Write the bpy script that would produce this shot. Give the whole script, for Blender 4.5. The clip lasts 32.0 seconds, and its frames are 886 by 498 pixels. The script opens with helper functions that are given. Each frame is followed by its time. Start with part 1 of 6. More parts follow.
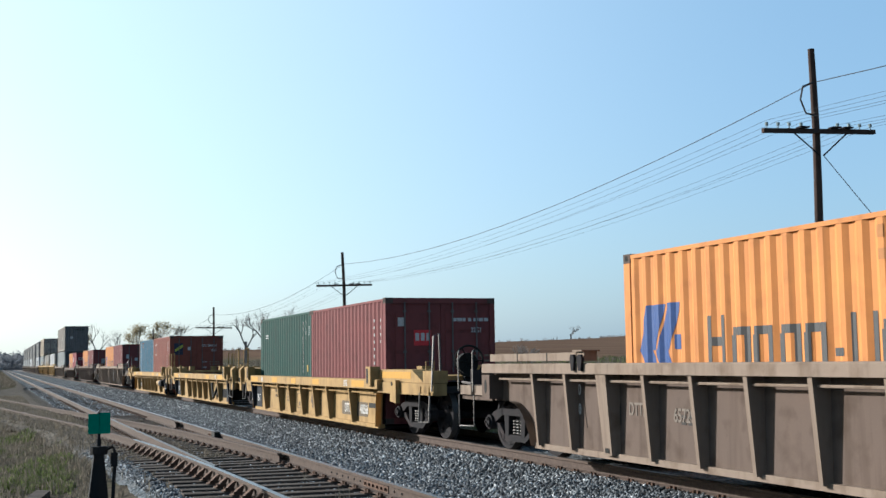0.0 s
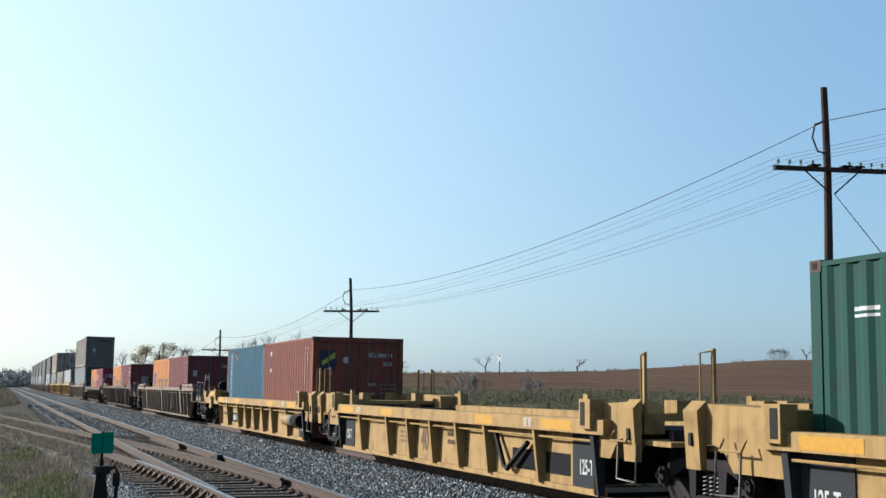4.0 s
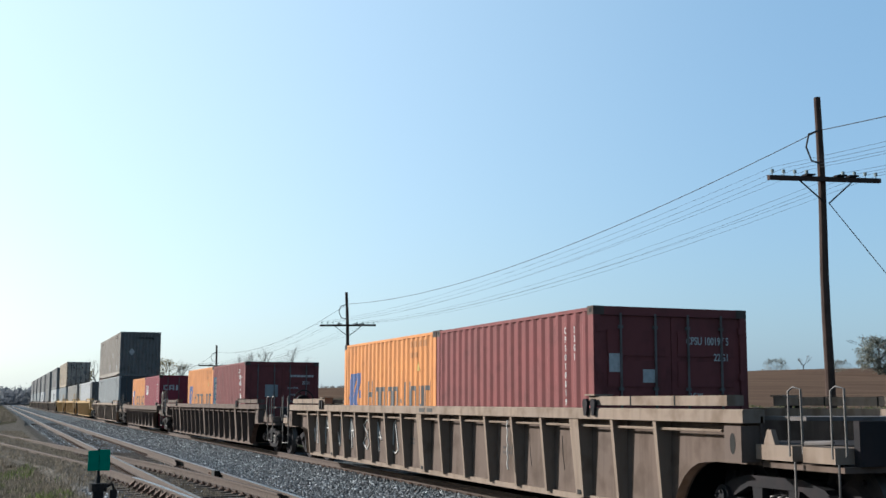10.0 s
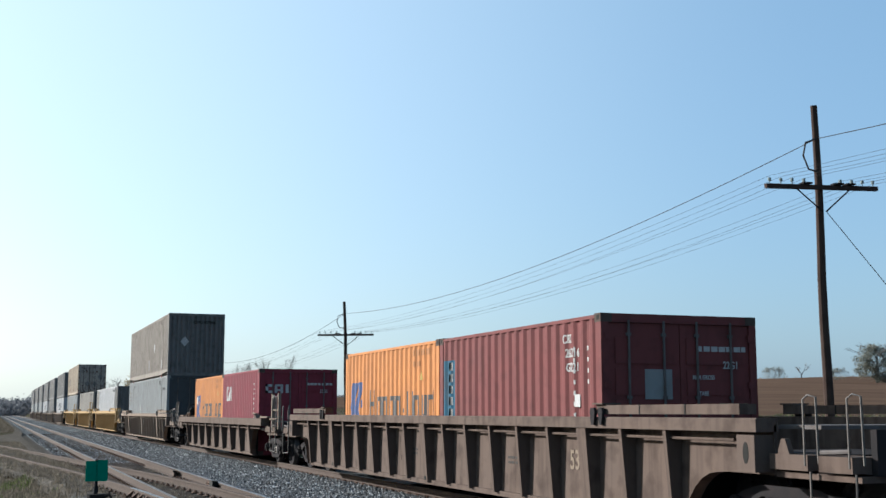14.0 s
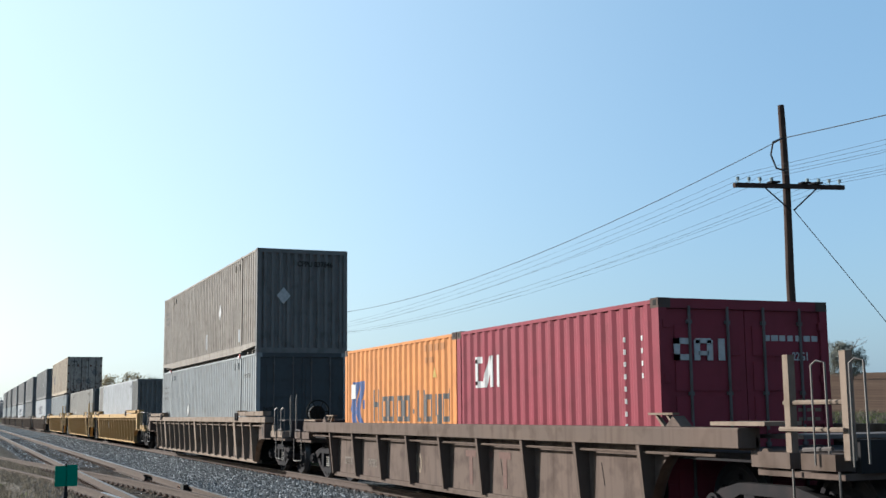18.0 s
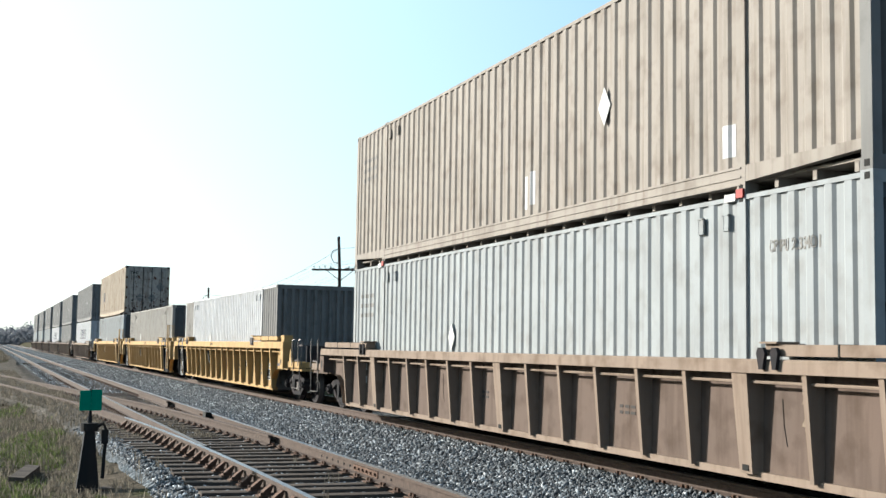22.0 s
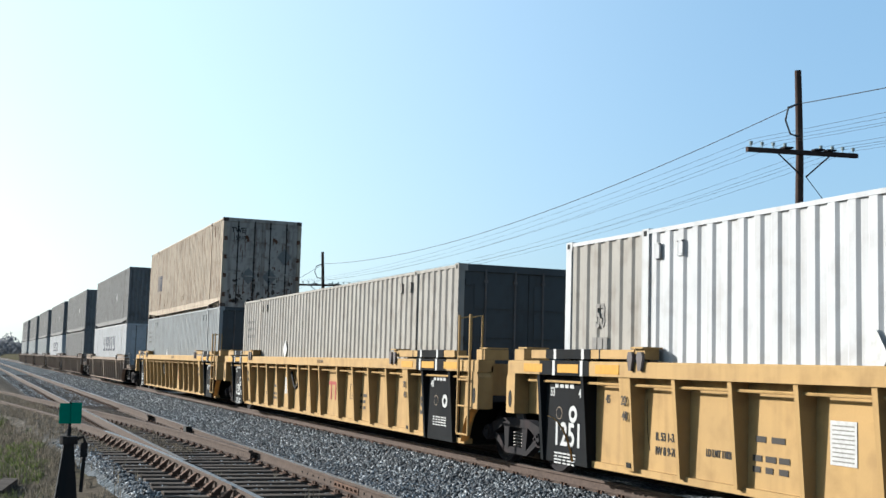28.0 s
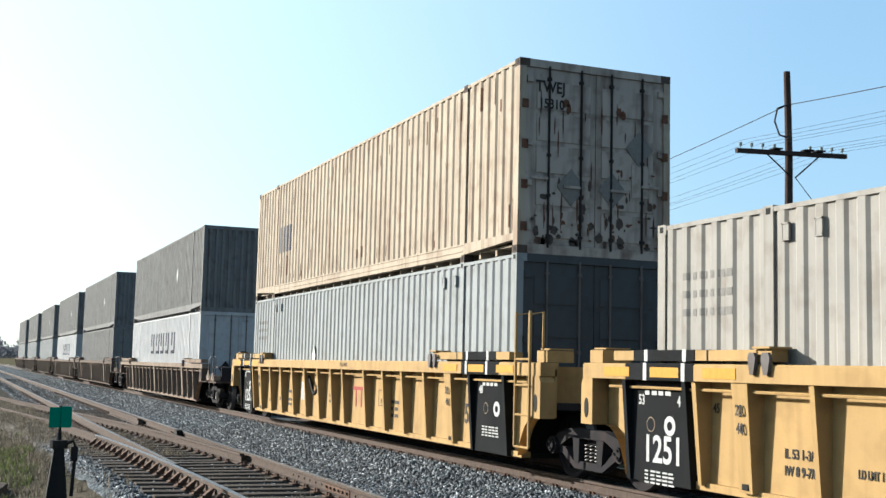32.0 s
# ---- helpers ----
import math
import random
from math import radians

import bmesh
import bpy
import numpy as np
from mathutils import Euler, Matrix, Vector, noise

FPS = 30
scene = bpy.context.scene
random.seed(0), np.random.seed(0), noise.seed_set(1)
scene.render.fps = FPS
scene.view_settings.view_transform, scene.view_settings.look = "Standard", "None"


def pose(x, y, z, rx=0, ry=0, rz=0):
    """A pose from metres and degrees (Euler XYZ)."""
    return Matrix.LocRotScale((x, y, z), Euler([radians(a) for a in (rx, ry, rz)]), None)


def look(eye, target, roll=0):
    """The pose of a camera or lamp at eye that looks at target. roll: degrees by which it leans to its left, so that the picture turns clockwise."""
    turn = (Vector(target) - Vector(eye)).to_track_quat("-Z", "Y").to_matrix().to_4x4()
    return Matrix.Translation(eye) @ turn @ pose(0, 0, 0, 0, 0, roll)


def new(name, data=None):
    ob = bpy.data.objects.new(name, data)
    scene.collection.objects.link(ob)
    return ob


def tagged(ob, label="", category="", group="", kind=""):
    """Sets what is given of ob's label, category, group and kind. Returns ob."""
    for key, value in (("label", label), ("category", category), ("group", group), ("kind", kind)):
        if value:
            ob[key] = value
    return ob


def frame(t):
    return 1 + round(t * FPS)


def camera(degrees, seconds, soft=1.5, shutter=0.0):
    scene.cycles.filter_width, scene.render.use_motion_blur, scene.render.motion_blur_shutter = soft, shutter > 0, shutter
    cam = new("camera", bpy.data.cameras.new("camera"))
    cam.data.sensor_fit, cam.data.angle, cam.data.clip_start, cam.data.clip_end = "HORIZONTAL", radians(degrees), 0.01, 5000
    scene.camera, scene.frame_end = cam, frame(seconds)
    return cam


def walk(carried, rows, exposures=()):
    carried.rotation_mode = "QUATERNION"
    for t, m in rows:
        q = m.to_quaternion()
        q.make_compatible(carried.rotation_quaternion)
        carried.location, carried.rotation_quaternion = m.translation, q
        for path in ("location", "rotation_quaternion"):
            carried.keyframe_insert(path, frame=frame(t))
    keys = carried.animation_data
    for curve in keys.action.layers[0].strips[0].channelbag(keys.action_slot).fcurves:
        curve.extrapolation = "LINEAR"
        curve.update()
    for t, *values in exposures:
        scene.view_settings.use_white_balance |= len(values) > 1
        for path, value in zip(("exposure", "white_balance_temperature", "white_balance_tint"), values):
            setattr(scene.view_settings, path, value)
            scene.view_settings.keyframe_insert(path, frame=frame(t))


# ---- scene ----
# ---- camera: hand-held beside the line, it only turns ----
cam = camera(41.4, 32.0)
EYE = (0.0, 0.0, 1.46)
TURNS = """0.0 -20.79 5.44 0.81
0.5 -20.68 5.50 0.47
1.0 -20.14 5.93 -0.33
1.5 -20.34 6.24 -1.02
2.0 -20.69 7.03 -0.90
2.5 -20.95 7.08 -0.85
3.0 -20.59 6.80 -0.75
3.5 -20.55 6.70 -0.78
5.5 -20.51 7.50 -0.48
6.0 -20.58 7.38 -0.45
6.5 -20.61 7.18 -0.42
7.0 -20.65 6.97 -0.54
7.5 -20.65 6.92 -0.50
8.0 -20.64 6.91 -0.45
8.5 -20.64 7.02 -0.44
9.0 -20.65 7.28 -0.26
9.5 -20.66 7.33 -0.29
10.0 -20.67 7.47 -0.15
10.5 -20.74 7.73 -0.13
11.0 -20.67 7.70 -0.22
11.5 -20.79 7.61 -0.21
12.0 -20.77 7.54 -0.07
12.5 -20.77 7.51 0.00
13.0 -20.75 7.77 -0.05
13.5 -20.77 7.91 0.01
14.0 -20.76 7.92 0.02
14.5 -20.69 7.93 -0.09
16.5 -20.82 8.09 -0.01
17.0 -20.89 8.27 0.26
17.5 -20.80 8.29 0.55
18.0 -22.12 7.95 0.59
18.5 -21.70 7.35 -0.30
19.0 -21.74 6.92 -1.09
19.5 -21.67 6.41 -1.09
20.0 -21.61 5.44 -0.37
20.5 -21.60 5.01 -0.41
21.0 -21.51 4.68 -0.61
21.5 -21.37 4.38 -0.95
22.0 -21.12 4.83 -0.92
22.5 -21.65 5.52 -1.03
23.0 -22.03 5.20 -0.99
23.5 -21.85 4.94 -0.90
24.0 -21.67 5.26 -0.90
24.5 -21.68 5.50 -0.87
25.0 -21.57 5.40 -0.53
25.5 -21.50 5.37 -0.56
27.5 -21.31 5.76 -1.21
28.0 -21.97 5.67 -1.62
28.5 -21.88 5.92 -1.13
29.0 -22.04 5.97 -0.83
29.5 -22.03 5.98 -0.68
30.0 -22.02 6.02 -0.74
30.5 -22.18 5.87 -0.80
31.0 -22.25 5.84 -0.91
31.5 -22.42 5.87 -1.15
32.0 -22.41 5.78 -1.35"""
walk(cam, [(t, pose(*EYE, 90 + p, r, y)) for t, y, p, r in (map(float, l.split()) for l in TURNS.splitlines())],
     exposures=[(0.0, 1.34, 5650, 5), (2.0, 1.27, 5650, 5), (17.0, 1.24, 5650, 6), (19.0, 1.38, 5700, 5), (20.0, 1.47, 5750, 5), (21.0, 1.72, 5850, 4), (23.0, 1.65, 5850, 4), (25.0, 1.42, 5700, 5), (31.0, 1.45, 5720, 5), (32.0, 1.62, 5850, 4)])

# ---- world, sun, exposure ----
SUN_AZ, SUN_EL = -44.0, 18.5
world = bpy.data.worlds.new("world")
scene.world = world
world.use_nodes = True
sky = world.node_tree.nodes.new("ShaderNodeTexSky")
sky.sky_type, sky.sun_disc = "NISHITA", False
sky.sun_elevation, sky.sun_rotation = radians(SUN_EL), radians(SUN_AZ)
sky.air_density, sky.dust_density, sky.ozone_density = 1.0, 1.9, 1.3
_wn, _wl = world.node_tree.nodes, world.node_tree.links
_up = _wn.new("ShaderNodeSeparateXYZ")
_wl.new(_wn.new("ShaderNodeTexCoord").outputs["Generated"], _up.inputs[0])
_thick = _wn.new("ShaderNodeMapRange")   # autumn haze, thicker towards the horizon all round
_thick.interpolation_type = "SMOOTHERSTEP"
for _i, _v in ((1, 0.0), (2, 0.7), (3, 0.48), (4, 0.50)):
    _thick.inputs[_i].default_value = _v
_wl.new(_up.outputs[2], _thick.inputs[0])
_d = Vector((math.sin(radians(SUN_AZ)) * math.cos(radians(SUN_EL)), math.cos(radians(SUN_AZ)) * math.cos(radians(SUN_EL)), math.sin(radians(SUN_EL))))
_near = _wn.new("ShaderNodeVectorMath")   # haze scatters more light round the sun
_near.operation = "DOT_PRODUCT"
_near.inputs[1].default_value = _d
_wl.new(_wn["Texture Coordinate"].outputs["Generated"], _near.inputs[0])
_glow = _wn.new("ShaderNodeMapRange")
_glow.interpolation_type = "SMOOTHSTEP"
for _i, _v in ((1, 0.12), (2, 0.95), (3, 0.0), (4, 1.0)):
    _glow.inputs[_i].default_value = _v
_wl.new(_near.outputs["Value"], _glow.inputs[0])
veil, haze = _wn.new("ShaderNodeMix"), _wn.new("ShaderNodeMix")
for _m in (veil, haze):
    _m.data_type, _m.blend_type = "RGBA", "MIX"
veil.inputs[6].default_value, veil.inputs[7].default_value = (2.25, 3.55, 4.75, 1), (7.0, 8.0, 8.0, 1)
_wl.new(_glow.outputs[0], veil.inputs[0])
_wl.new(veil.outputs[2], haze.inputs[7])
_wl.new(_thick.outputs[0], haze.inputs[0])
_wl.new(sky.outputs[0], haze.inputs[6])
_wl.new(haze.outputs[2], _wn["Background"].inputs[0])
world.node_tree.nodes["Background"].inputs[1].default_value = 0.07
sun = new("sun", bpy.data.lights.new("sun", "SUN"))
sun.data.energy, sun.data.angle, sun.data.color = 5.0, radians(0.55), (1.0, 0.885, 0.765)
sun.matrix_world = look(_d * 50, (0, 0, 0))

# ---- plan ----
XC = 8.69            # centre line of the main track
X1, X2 = 2.98, 4.485  # rails of the siding


PACE = [(0, 6.5), (2, 6.38), (4, 6.28), (7.5, 6.18), (10.5, 6.07), (15, 5.95), (18, 5.9), (21.5, 5.76), (25.5, 5.66), (30, 5.6), (32, 5.57)]  # seconds, metres a second


def run(t):
    """Metres that the train has gone at t seconds."""
    gone = 0.05
    for (a, p), (b, q) in zip(PACE, PACE[1:]):
        if t > a:
            e = min(t, b)
            gone += (p + p + (q - p) * (e - a) / (b - a)) / 2 * (e - a)
    return gone


TRAIN = []   # things that move with the train: (object, place along the train)
WHEELS = []  # turning wheels

# ---- materials ----


def nodes_of(name):
    m = bpy.data.materials.new(name)
    m.use_nodes = True
    nt = m.node_tree
    return m, nt, nt.nodes["Principled BSDF"]


def tex(nt, kind, scale, vec=None, stretch=None, detail=4.0):
    n = nt.nodes.new(kind)
    n.inputs["Scale"].default_value = scale
    if kind == "ShaderNodeTexNoise":
        n.inputs["Detail"].default_value = detail
    if vec is not None:
        if stretch:
            mp = nt.nodes.new("ShaderNodeMapping")
            mp.inputs["Scale"].default_value = stretch
            nt.links.new(vec, mp.inputs[0])
            vec = mp.outputs[0]
        nt.links.new(vec, n.inputs["Vector"])
    return n


def ramp(nt, fac, stops):
    r = nt.nodes.new("ShaderNodeValToRGB")
    el = r.color_ramp.elements
    el[0].position, el[0].color = stops[0][0], (*stops[0][1], 1)
    el[1].position, el[1].color = stops[-1][0], (*stops[-1][1], 1)
    for p, c in stops[1:-1]:
        e = el.new(p)
        e.color = (*c, 1)
    nt.links.new(fac, r.inputs[0])
    return r.outputs[0]


def blend(nt, fac, a, b, mode="MIX"):
    m = nt.nodes.new("ShaderNodeMix")
    m.data_type, m.blend_type = "RGBA", mode
    for v, i in ((fac, 0), (a, 6), (b, 7)):
        if isinstance(v, (int, float)):
            m.inputs[i].default_value = v
        elif isinstance(v, tuple):
            m.inputs[i].default_value = (*v, 1)
        else:
            nt.links.new(v, m.inputs[i])
    return m.outputs[2]


def bump(nt, bsdf, height, strength, distance=0.01):
    b = nt.nodes.new("ShaderNodeBump")
    b.inputs["Strength"].default_value, b.inputs["Distance"].default_value = strength, distance
    nt.links.new(height, b.inputs["Height"])
    nt.links.new(b.outputs[0], bsdf.inputs["Normal"])


def paint(name, color, dirt=(0.12, 0.08, 0.05), amount=0.35, rough=0.55, streak=0.4, metal=0.0):
    """Weathered paint on steel: blotches, vertical streaks of rust and dirt, fine grain."""
    m, nt, b = nodes_of(name)
    co = nt.nodes.new("ShaderNodeTexCoord").outputs["Object"]
    blot = tex(nt, "ShaderNodeTexNoise", 1.3, co, (1, 1, 1), 6)
    run_ = tex(nt, "ShaderNodeTexNoise", 5.0, co, (1, 1.6, 0.12), 5)
    fine = tex(nt, "ShaderNodeTexNoise", 60.0, co, (1, 1, 1), 3)
    c = blend(nt, ramp(nt, blot.outputs[0], [(0.3, (0, 0, 0)), (0.75, (1, 1, 1))]), color, tuple(min(1, v * 0.8 + 0.008) for v in color))
    s = ramp(nt, run_.outputs[0], [(0.5, (0, 0, 0)), (0.72, (streak,) * 3)])
    c = blend(nt, s, c, dirt)
    d = ramp(nt, tex(nt, "ShaderNodeTexNoise", 3.1, co, (1, 1, 1), 8).outputs[0], [(0.5, (0, 0, 0)), (0.68, (amount,) * 3)])
    c = blend(nt, d, c, dirt)
    c = blend(nt, 0.12, c, fine.outputs[0], "MULTIPLY")
    nt.links.new(c, b.inputs["Base Color"])
    b.inputs["Roughness"].default_value, b.inputs["Metallic"].default_value = min(0.95, rough + 0.15), metal
    b.inputs["Specular IOR Level"].default_value = 0.06
    bump(nt, b, fine.outputs[0], 0.12, 0.004)
    return m


def plain(name, color, rough=0.6, metal=0.0, grain=0.2):
    m, nt, b = nodes_of(name)
    co = nt.nodes.new("ShaderNodeTexCoord").outputs["Object"]
    n = tex(nt, "ShaderNodeTexNoise", 18.0, co, (1, 1, 1), 5)
    c = blend(nt, grain, color, ramp(nt, n.outputs[0], [(0.3, tuple(v * 0.4 for v in color)), (0.7, tuple(min(1, v * 1.4) for v in color))]))
    nt.links.new(c, b.inputs["Base Color"])
    b.inputs["Roughness"].default_value, b.inputs["Metallic"].default_value = rough, metal
    b.inputs["Specular IOR Level"].default_value = 0.12
    bump(nt, b, n.outputs[0], 0.15, 0.004)
    return m


YELLOW = paint("yellow_car_paint", (0.260, 0.167, 0.066), (0.058, 0.033, 0.014), 0.4, 0.55, 0.35)
YELLOW2 = paint("fresh_yellow_car_paint", (0.292, 0.190, 0.077), (0.090, 0.050, 0.022), 0.25, 0.5, 0.2)
BROWN = paint("brown_car_paint", (0.091, 0.067, 0.054), (0.036, 0.024, 0.016), 0.5, 0.7, 0.4)
BROWN2 = paint("dark_brown_car_paint", (0.094, 0.069, 0.056), (0.024, 0.016, 0.013), 0.5, 0.7, 0.4)
TAN = paint("dusty_tan_car_paint", (0.172, 0.132, 0.102), (0.061, 0.039, 0.024), 0.5, 0.65, 0.35)
BLACKP = paint("black_panel_paint", (0.006, 0.007, 0.008), (0.014, 0.012, 0.009), 0.25, 0.85, 0.15)
ORANGEP = plain("amber_reflector", (0.30, 0.155, 0.012), 0.6)
IRON = paint("grimy_cast_steel", (0.018, 0.017, 0.018), (0.034, 0.026, 0.026), 0.6, 0.85, 0.2)
GALV = paint("dull_galvanised_rod", (0.108, 0.097, 0.094), (0.050, 0.036, 0.026), 0.4, 0.6, 0.3)
SLATE = paint("slate_panel_paint", (0.025, 0.028, 0.032), (0.034, 0.025, 0.018), 0.3, 0.8, 0.2)
BLACK = plain("black_grime_and_shade", (0.008, 0.008, 0.007), 0.8)
STEEL = plain("worn_steel", (0.094, 0.087, 0.081), 0.5, 0.6)
WHITE = plain("white_marking", (0.303, 0.303, 0.296), 0.6, 0, 0.25)
DARKINK = plain("dark_marking", (0.020, 0.018, 0.016), 0.6)
DIMGREY = plain("worn_grey_marking", (0.13, 0.124, 0.115), 0.8)
DIMBROWN = plain("worn_brown_stencil", (0.08, 0.055, 0.035), 0.8)
DIMRED = plain("worn_red_marking", (0.084, 0.049, 0.040), 0.8)
FADED = plain("faded_marking", (0.137, 0.106, 0.076), 0.7)
CHALK = plain("chalk_marking", (0.36, 0.345, 0.32), 0.9)
BLUEINK = plain("blue_marking", (0.014, 0.040, 0.129), 0.55)
NAVY = plain("slate_marking", (0.023, 0.026, 0.045), 0.55)
SLATEINK = plain("slate_grey_marking", (0.040, 0.040, 0.040), 0.6)
FADEDBOARD = plain("faded_number_board", (0.075, 0.058, 0.040), 0.8, 0, 0.4)
DULLORANGE = plain("faded_orange_marking", (0.25, 0.115, 0.045), 0.8)
WORN = plain("worn_stencil", (0.115, 0.096, 0.080), 0.8)
EMBLEMRED = plain("bright_red_emblem", (0.36, 0.03, 0.035), 0.5)
YELLOWS = plain("yellow_sticker", (0.22, 0.15, 0.02), 0.6)
REDINK = plain("red_marking", (0.182, 0.020, 0.016), 0.55)
PAINTS = {
    "orange": paint("orange_box_paint", (0.405, 0.163, 0.048), (0.12, 0.055, 0.025), 0.25, 0.5, 0.3),
    "maroon": paint("faded_maroon_box_paint", (0.127, 0.039, 0.038), (0.040, 0.018, 0.016), 0.3, 0.55, 0.25),
    "redbrown": paint("red_brown_box_paint", (0.150, 0.048, 0.034), (0.049, 0.020, 0.014), 0.3, 0.55, 0.25),
    "red": paint("red_box_paint", (0.158, 0.028, 0.040), (0.060, 0.016, 0.016), 0.25, 0.5, 0.2),
    "green": paint("green_box_paint", (0.011, 0.046, 0.037), (0.024, 0.024, 0.020), 0.3, 0.55, 0.25),
    "blue": paint("blue_box_paint", (0.010, 0.069, 0.118), (0.049, 0.040, 0.033), 0.4, 0.5, 0.3),
    "grey": paint("light_grey_box_paint", (0.208, 0.220, 0.222), (0.081, 0.065, 0.049), 0.25, 0.5, 0.25),
    "greytan": paint("grey_tan_box_paint", (0.203, 0.181, 0.157), (0.069, 0.049, 0.033), 0.35, 0.55, 0.45),
    "greygreen": paint("grey_green_box_paint", (0.140, 0.139, 0.136), (0.049, 0.040, 0.033), 0.35, 0.55, 0.3),
    "charcoal": paint("charcoal_box_paint", (0.130, 0.127, 0.121), (0.026, 0.025, 0.022), 0.25, 0.5, 0.2),
    "tangrey": paint("pale_tan_grey_box_paint", (0.224, 0.213, 0.192), (0.084, 0.063, 0.046), 0.3, 0.55, 0.3),
    # slate: door ends set much darker than the sides of the same boxes
    "slate": paint("dark_slate_door", (0.05, 0.055, 0.058), (0.03, 0.025, 0.02), 0.3, 0.5, 0.25),
    "stained": paint("stained_door_paint", (0.300, 0.265, 0.230), (0.080, 0.052, 0.038), 0.65, 0.7, 0.6),
    "white": paint("white_box_paint", (0.341, 0.347, 0.352), (0.118, 0.094, 0.071), 0.2, 0.45, 0.2),
    "rusty": paint("cream_rust_streaked_box_paint", (0.300, 0.255, 0.196), (0.12, 0.065, 0.04), 0.35, 0.6, 0.6),
}

CASTING = paint("rusty_corner_casting", (0.070, 0.052, 0.044), (0.035, 0.022, 0.016), 0.5, 0.7, 0.4)
RUSTPOST = paint("rust_faded_post", (0.120, 0.075, 0.066), (0.05, 0.028, 0.02), 0.5, 0.7, 0.5)
SOOT = plain("soot_stain", (0.055, 0.043, 0.036), 0.9, 0.0, 0.6)
RUSTRUN = plain("rust_run", (0.085, 0.042, 0.026), 0.9, 0.0, 0.5)
YELLOWINK = plain("yellow_marking", (0.27, 0.22, 0.10), 0.6, 0, 0.3)
BRIGHTBLUE = plain("bright_blue_band", (0.014, 0.085, 0.165), 0.5, 0, 0.3)

# ---- mesh helpers ----


class Dice(random.Random):
    """Quick seeded chance."""

    def rand(self):
        return self.random()

    def normal(self, a, b):
        return self.gauss(a, b)



def box(bm, x0, x1, y0, y1, z0, z1):
    v = [bm.verts.new((x, y, z)) for x in (x0, x1) for y in (y0, y1) for z in (z0, z1)]
    for f in ((0, 1, 3, 2), (4, 6, 7, 5), (0, 4, 5, 1), (2, 3, 7, 6), (0, 2, 6, 4), (1, 5, 7, 3)):
        bm.faces.new([v[i] for i in f])
    return v


def prism(bm, pts, axis, a, b):
    """A polygon (in the two other axes, in order) pulled along an axis from a to b."""
    def put(p, w):
        q = list(p)
        q.insert("xyz".index(axis), w)
        return bm.verts.new(q)
    A, B = [put(p, a) for p in pts], [put(p, b) for p in pts]
    n = len(pts)
    bm.faces.new(A), bm.faces.new(B[::-1])
    for i in range(n):
        bm.faces.new((A[i], B[i], B[(i + 1) % n], A[(i + 1) % n]))


def tube(bm, path, r, sides=6):
    """A round bar along a path of points."""
    rings = []
    path = [Vector(p) for p in path]
    for i, p in enumerate(path):
        d = (path[min(i + 1, len(path) - 1)] - path[max(i - 1, 0)]).normalized()
        u = d.orthogonal().normalized() if i == 0 else (u0 - d * u0.dot(d)).normalized()
        u0, w = u, d.cross(u)
        rings.append([bm.verts.new(p + (u * math.cos(k * math.tau / sides) + w * math.sin(k * math.tau / sides)) * r) for k in range(sides)])
    for a, b in zip(rings, rings[1:]):
        for k in range(sides):
            bm.faces.new((a[k], a[(k + 1) % sides], b[(k + 1) % sides], b[k]))
    bm.faces.new(rings[0][::-1]), bm.faces.new(rings[-1])


def disc(bm, c, axis, r, w, sides=20):
    d = Vector((1, 0, 0)) if axis == "x" else Vector((0, 1, 0)) if axis == "y" else Vector((0, 0, 1))
    tube(bm, [Vector(c) - d * w / 2, Vector(c) + d * w / 2], r, sides)


def mesh_of(name, bm, material, smooth=False):
    bmesh.ops.recalc_face_normals(bm, faces=bm.faces)
    me = bpy.data.meshes.new(name)
    bm.to_mesh(me)
    bm.free()
    if smooth:
        for p in me.polygons:
            p.use_smooth = True
    for m in material if isinstance(material, (list, tuple)) else [material]:
        me.materials.append(m)
    return me


def part(name, bm, material, parent, label="", m=None, smooth=False):
    me = bm if isinstance(bm, bpy.types.Mesh) else mesh_of(name, bm, material, smooth)
    ob = new(name, me)
    ob.parent = parent
    if m is not None:
        ob.matrix_basis = m
    if label:
        tagged(ob, label)
    return ob


def B():
    return bmesh.new()


NEAR = Matrix(((0, 0, -1, 0), (-1, 0, 0, 0), (0, 1, 0, 0), (0, 0, 0, 1)))   # writing that faces the near side
FRONT = Matrix(((1, 0, 0, 0), (0, 0, -1, 0), (0, 1, 0, 0), (0, 0, 0, 1)))   # writing that faces the front end


def lettering(text, size, material, parent, place, turn=NEAR, squeeze=1.0):
    cu = bpy.data.curves.new("lettering", "FONT")
    cu.body, cu.size, cu.extrude, cu.align_x, cu.offset = text, size, 0.002, "CENTER", size * 0.02
    tmp = new("lettering", cu)
    me = bpy.data.meshes.new_from_object(tmp.evaluated_get(bpy.context.evaluated_depsgraph_get()))
    bpy.data.objects.remove(tmp)
    me.materials.clear()
    me.materials.append(material)
    return part("lettering", me, None, parent, "", Matrix.Translation(place) @ turn @ Matrix.Diagonal((squeeze, 1, 1, 1)))


def wrapped(ob, b):
    """Lays lettering on the corrugated side of a box."""
    m = ob.matrix_basis
    back = m.inverted()
    for v in ob.data.vertices:
        p = m @ v.co
        p.x += wave(p.y, b["deep"]) - 0.002
        v.co = back @ p
    return ob


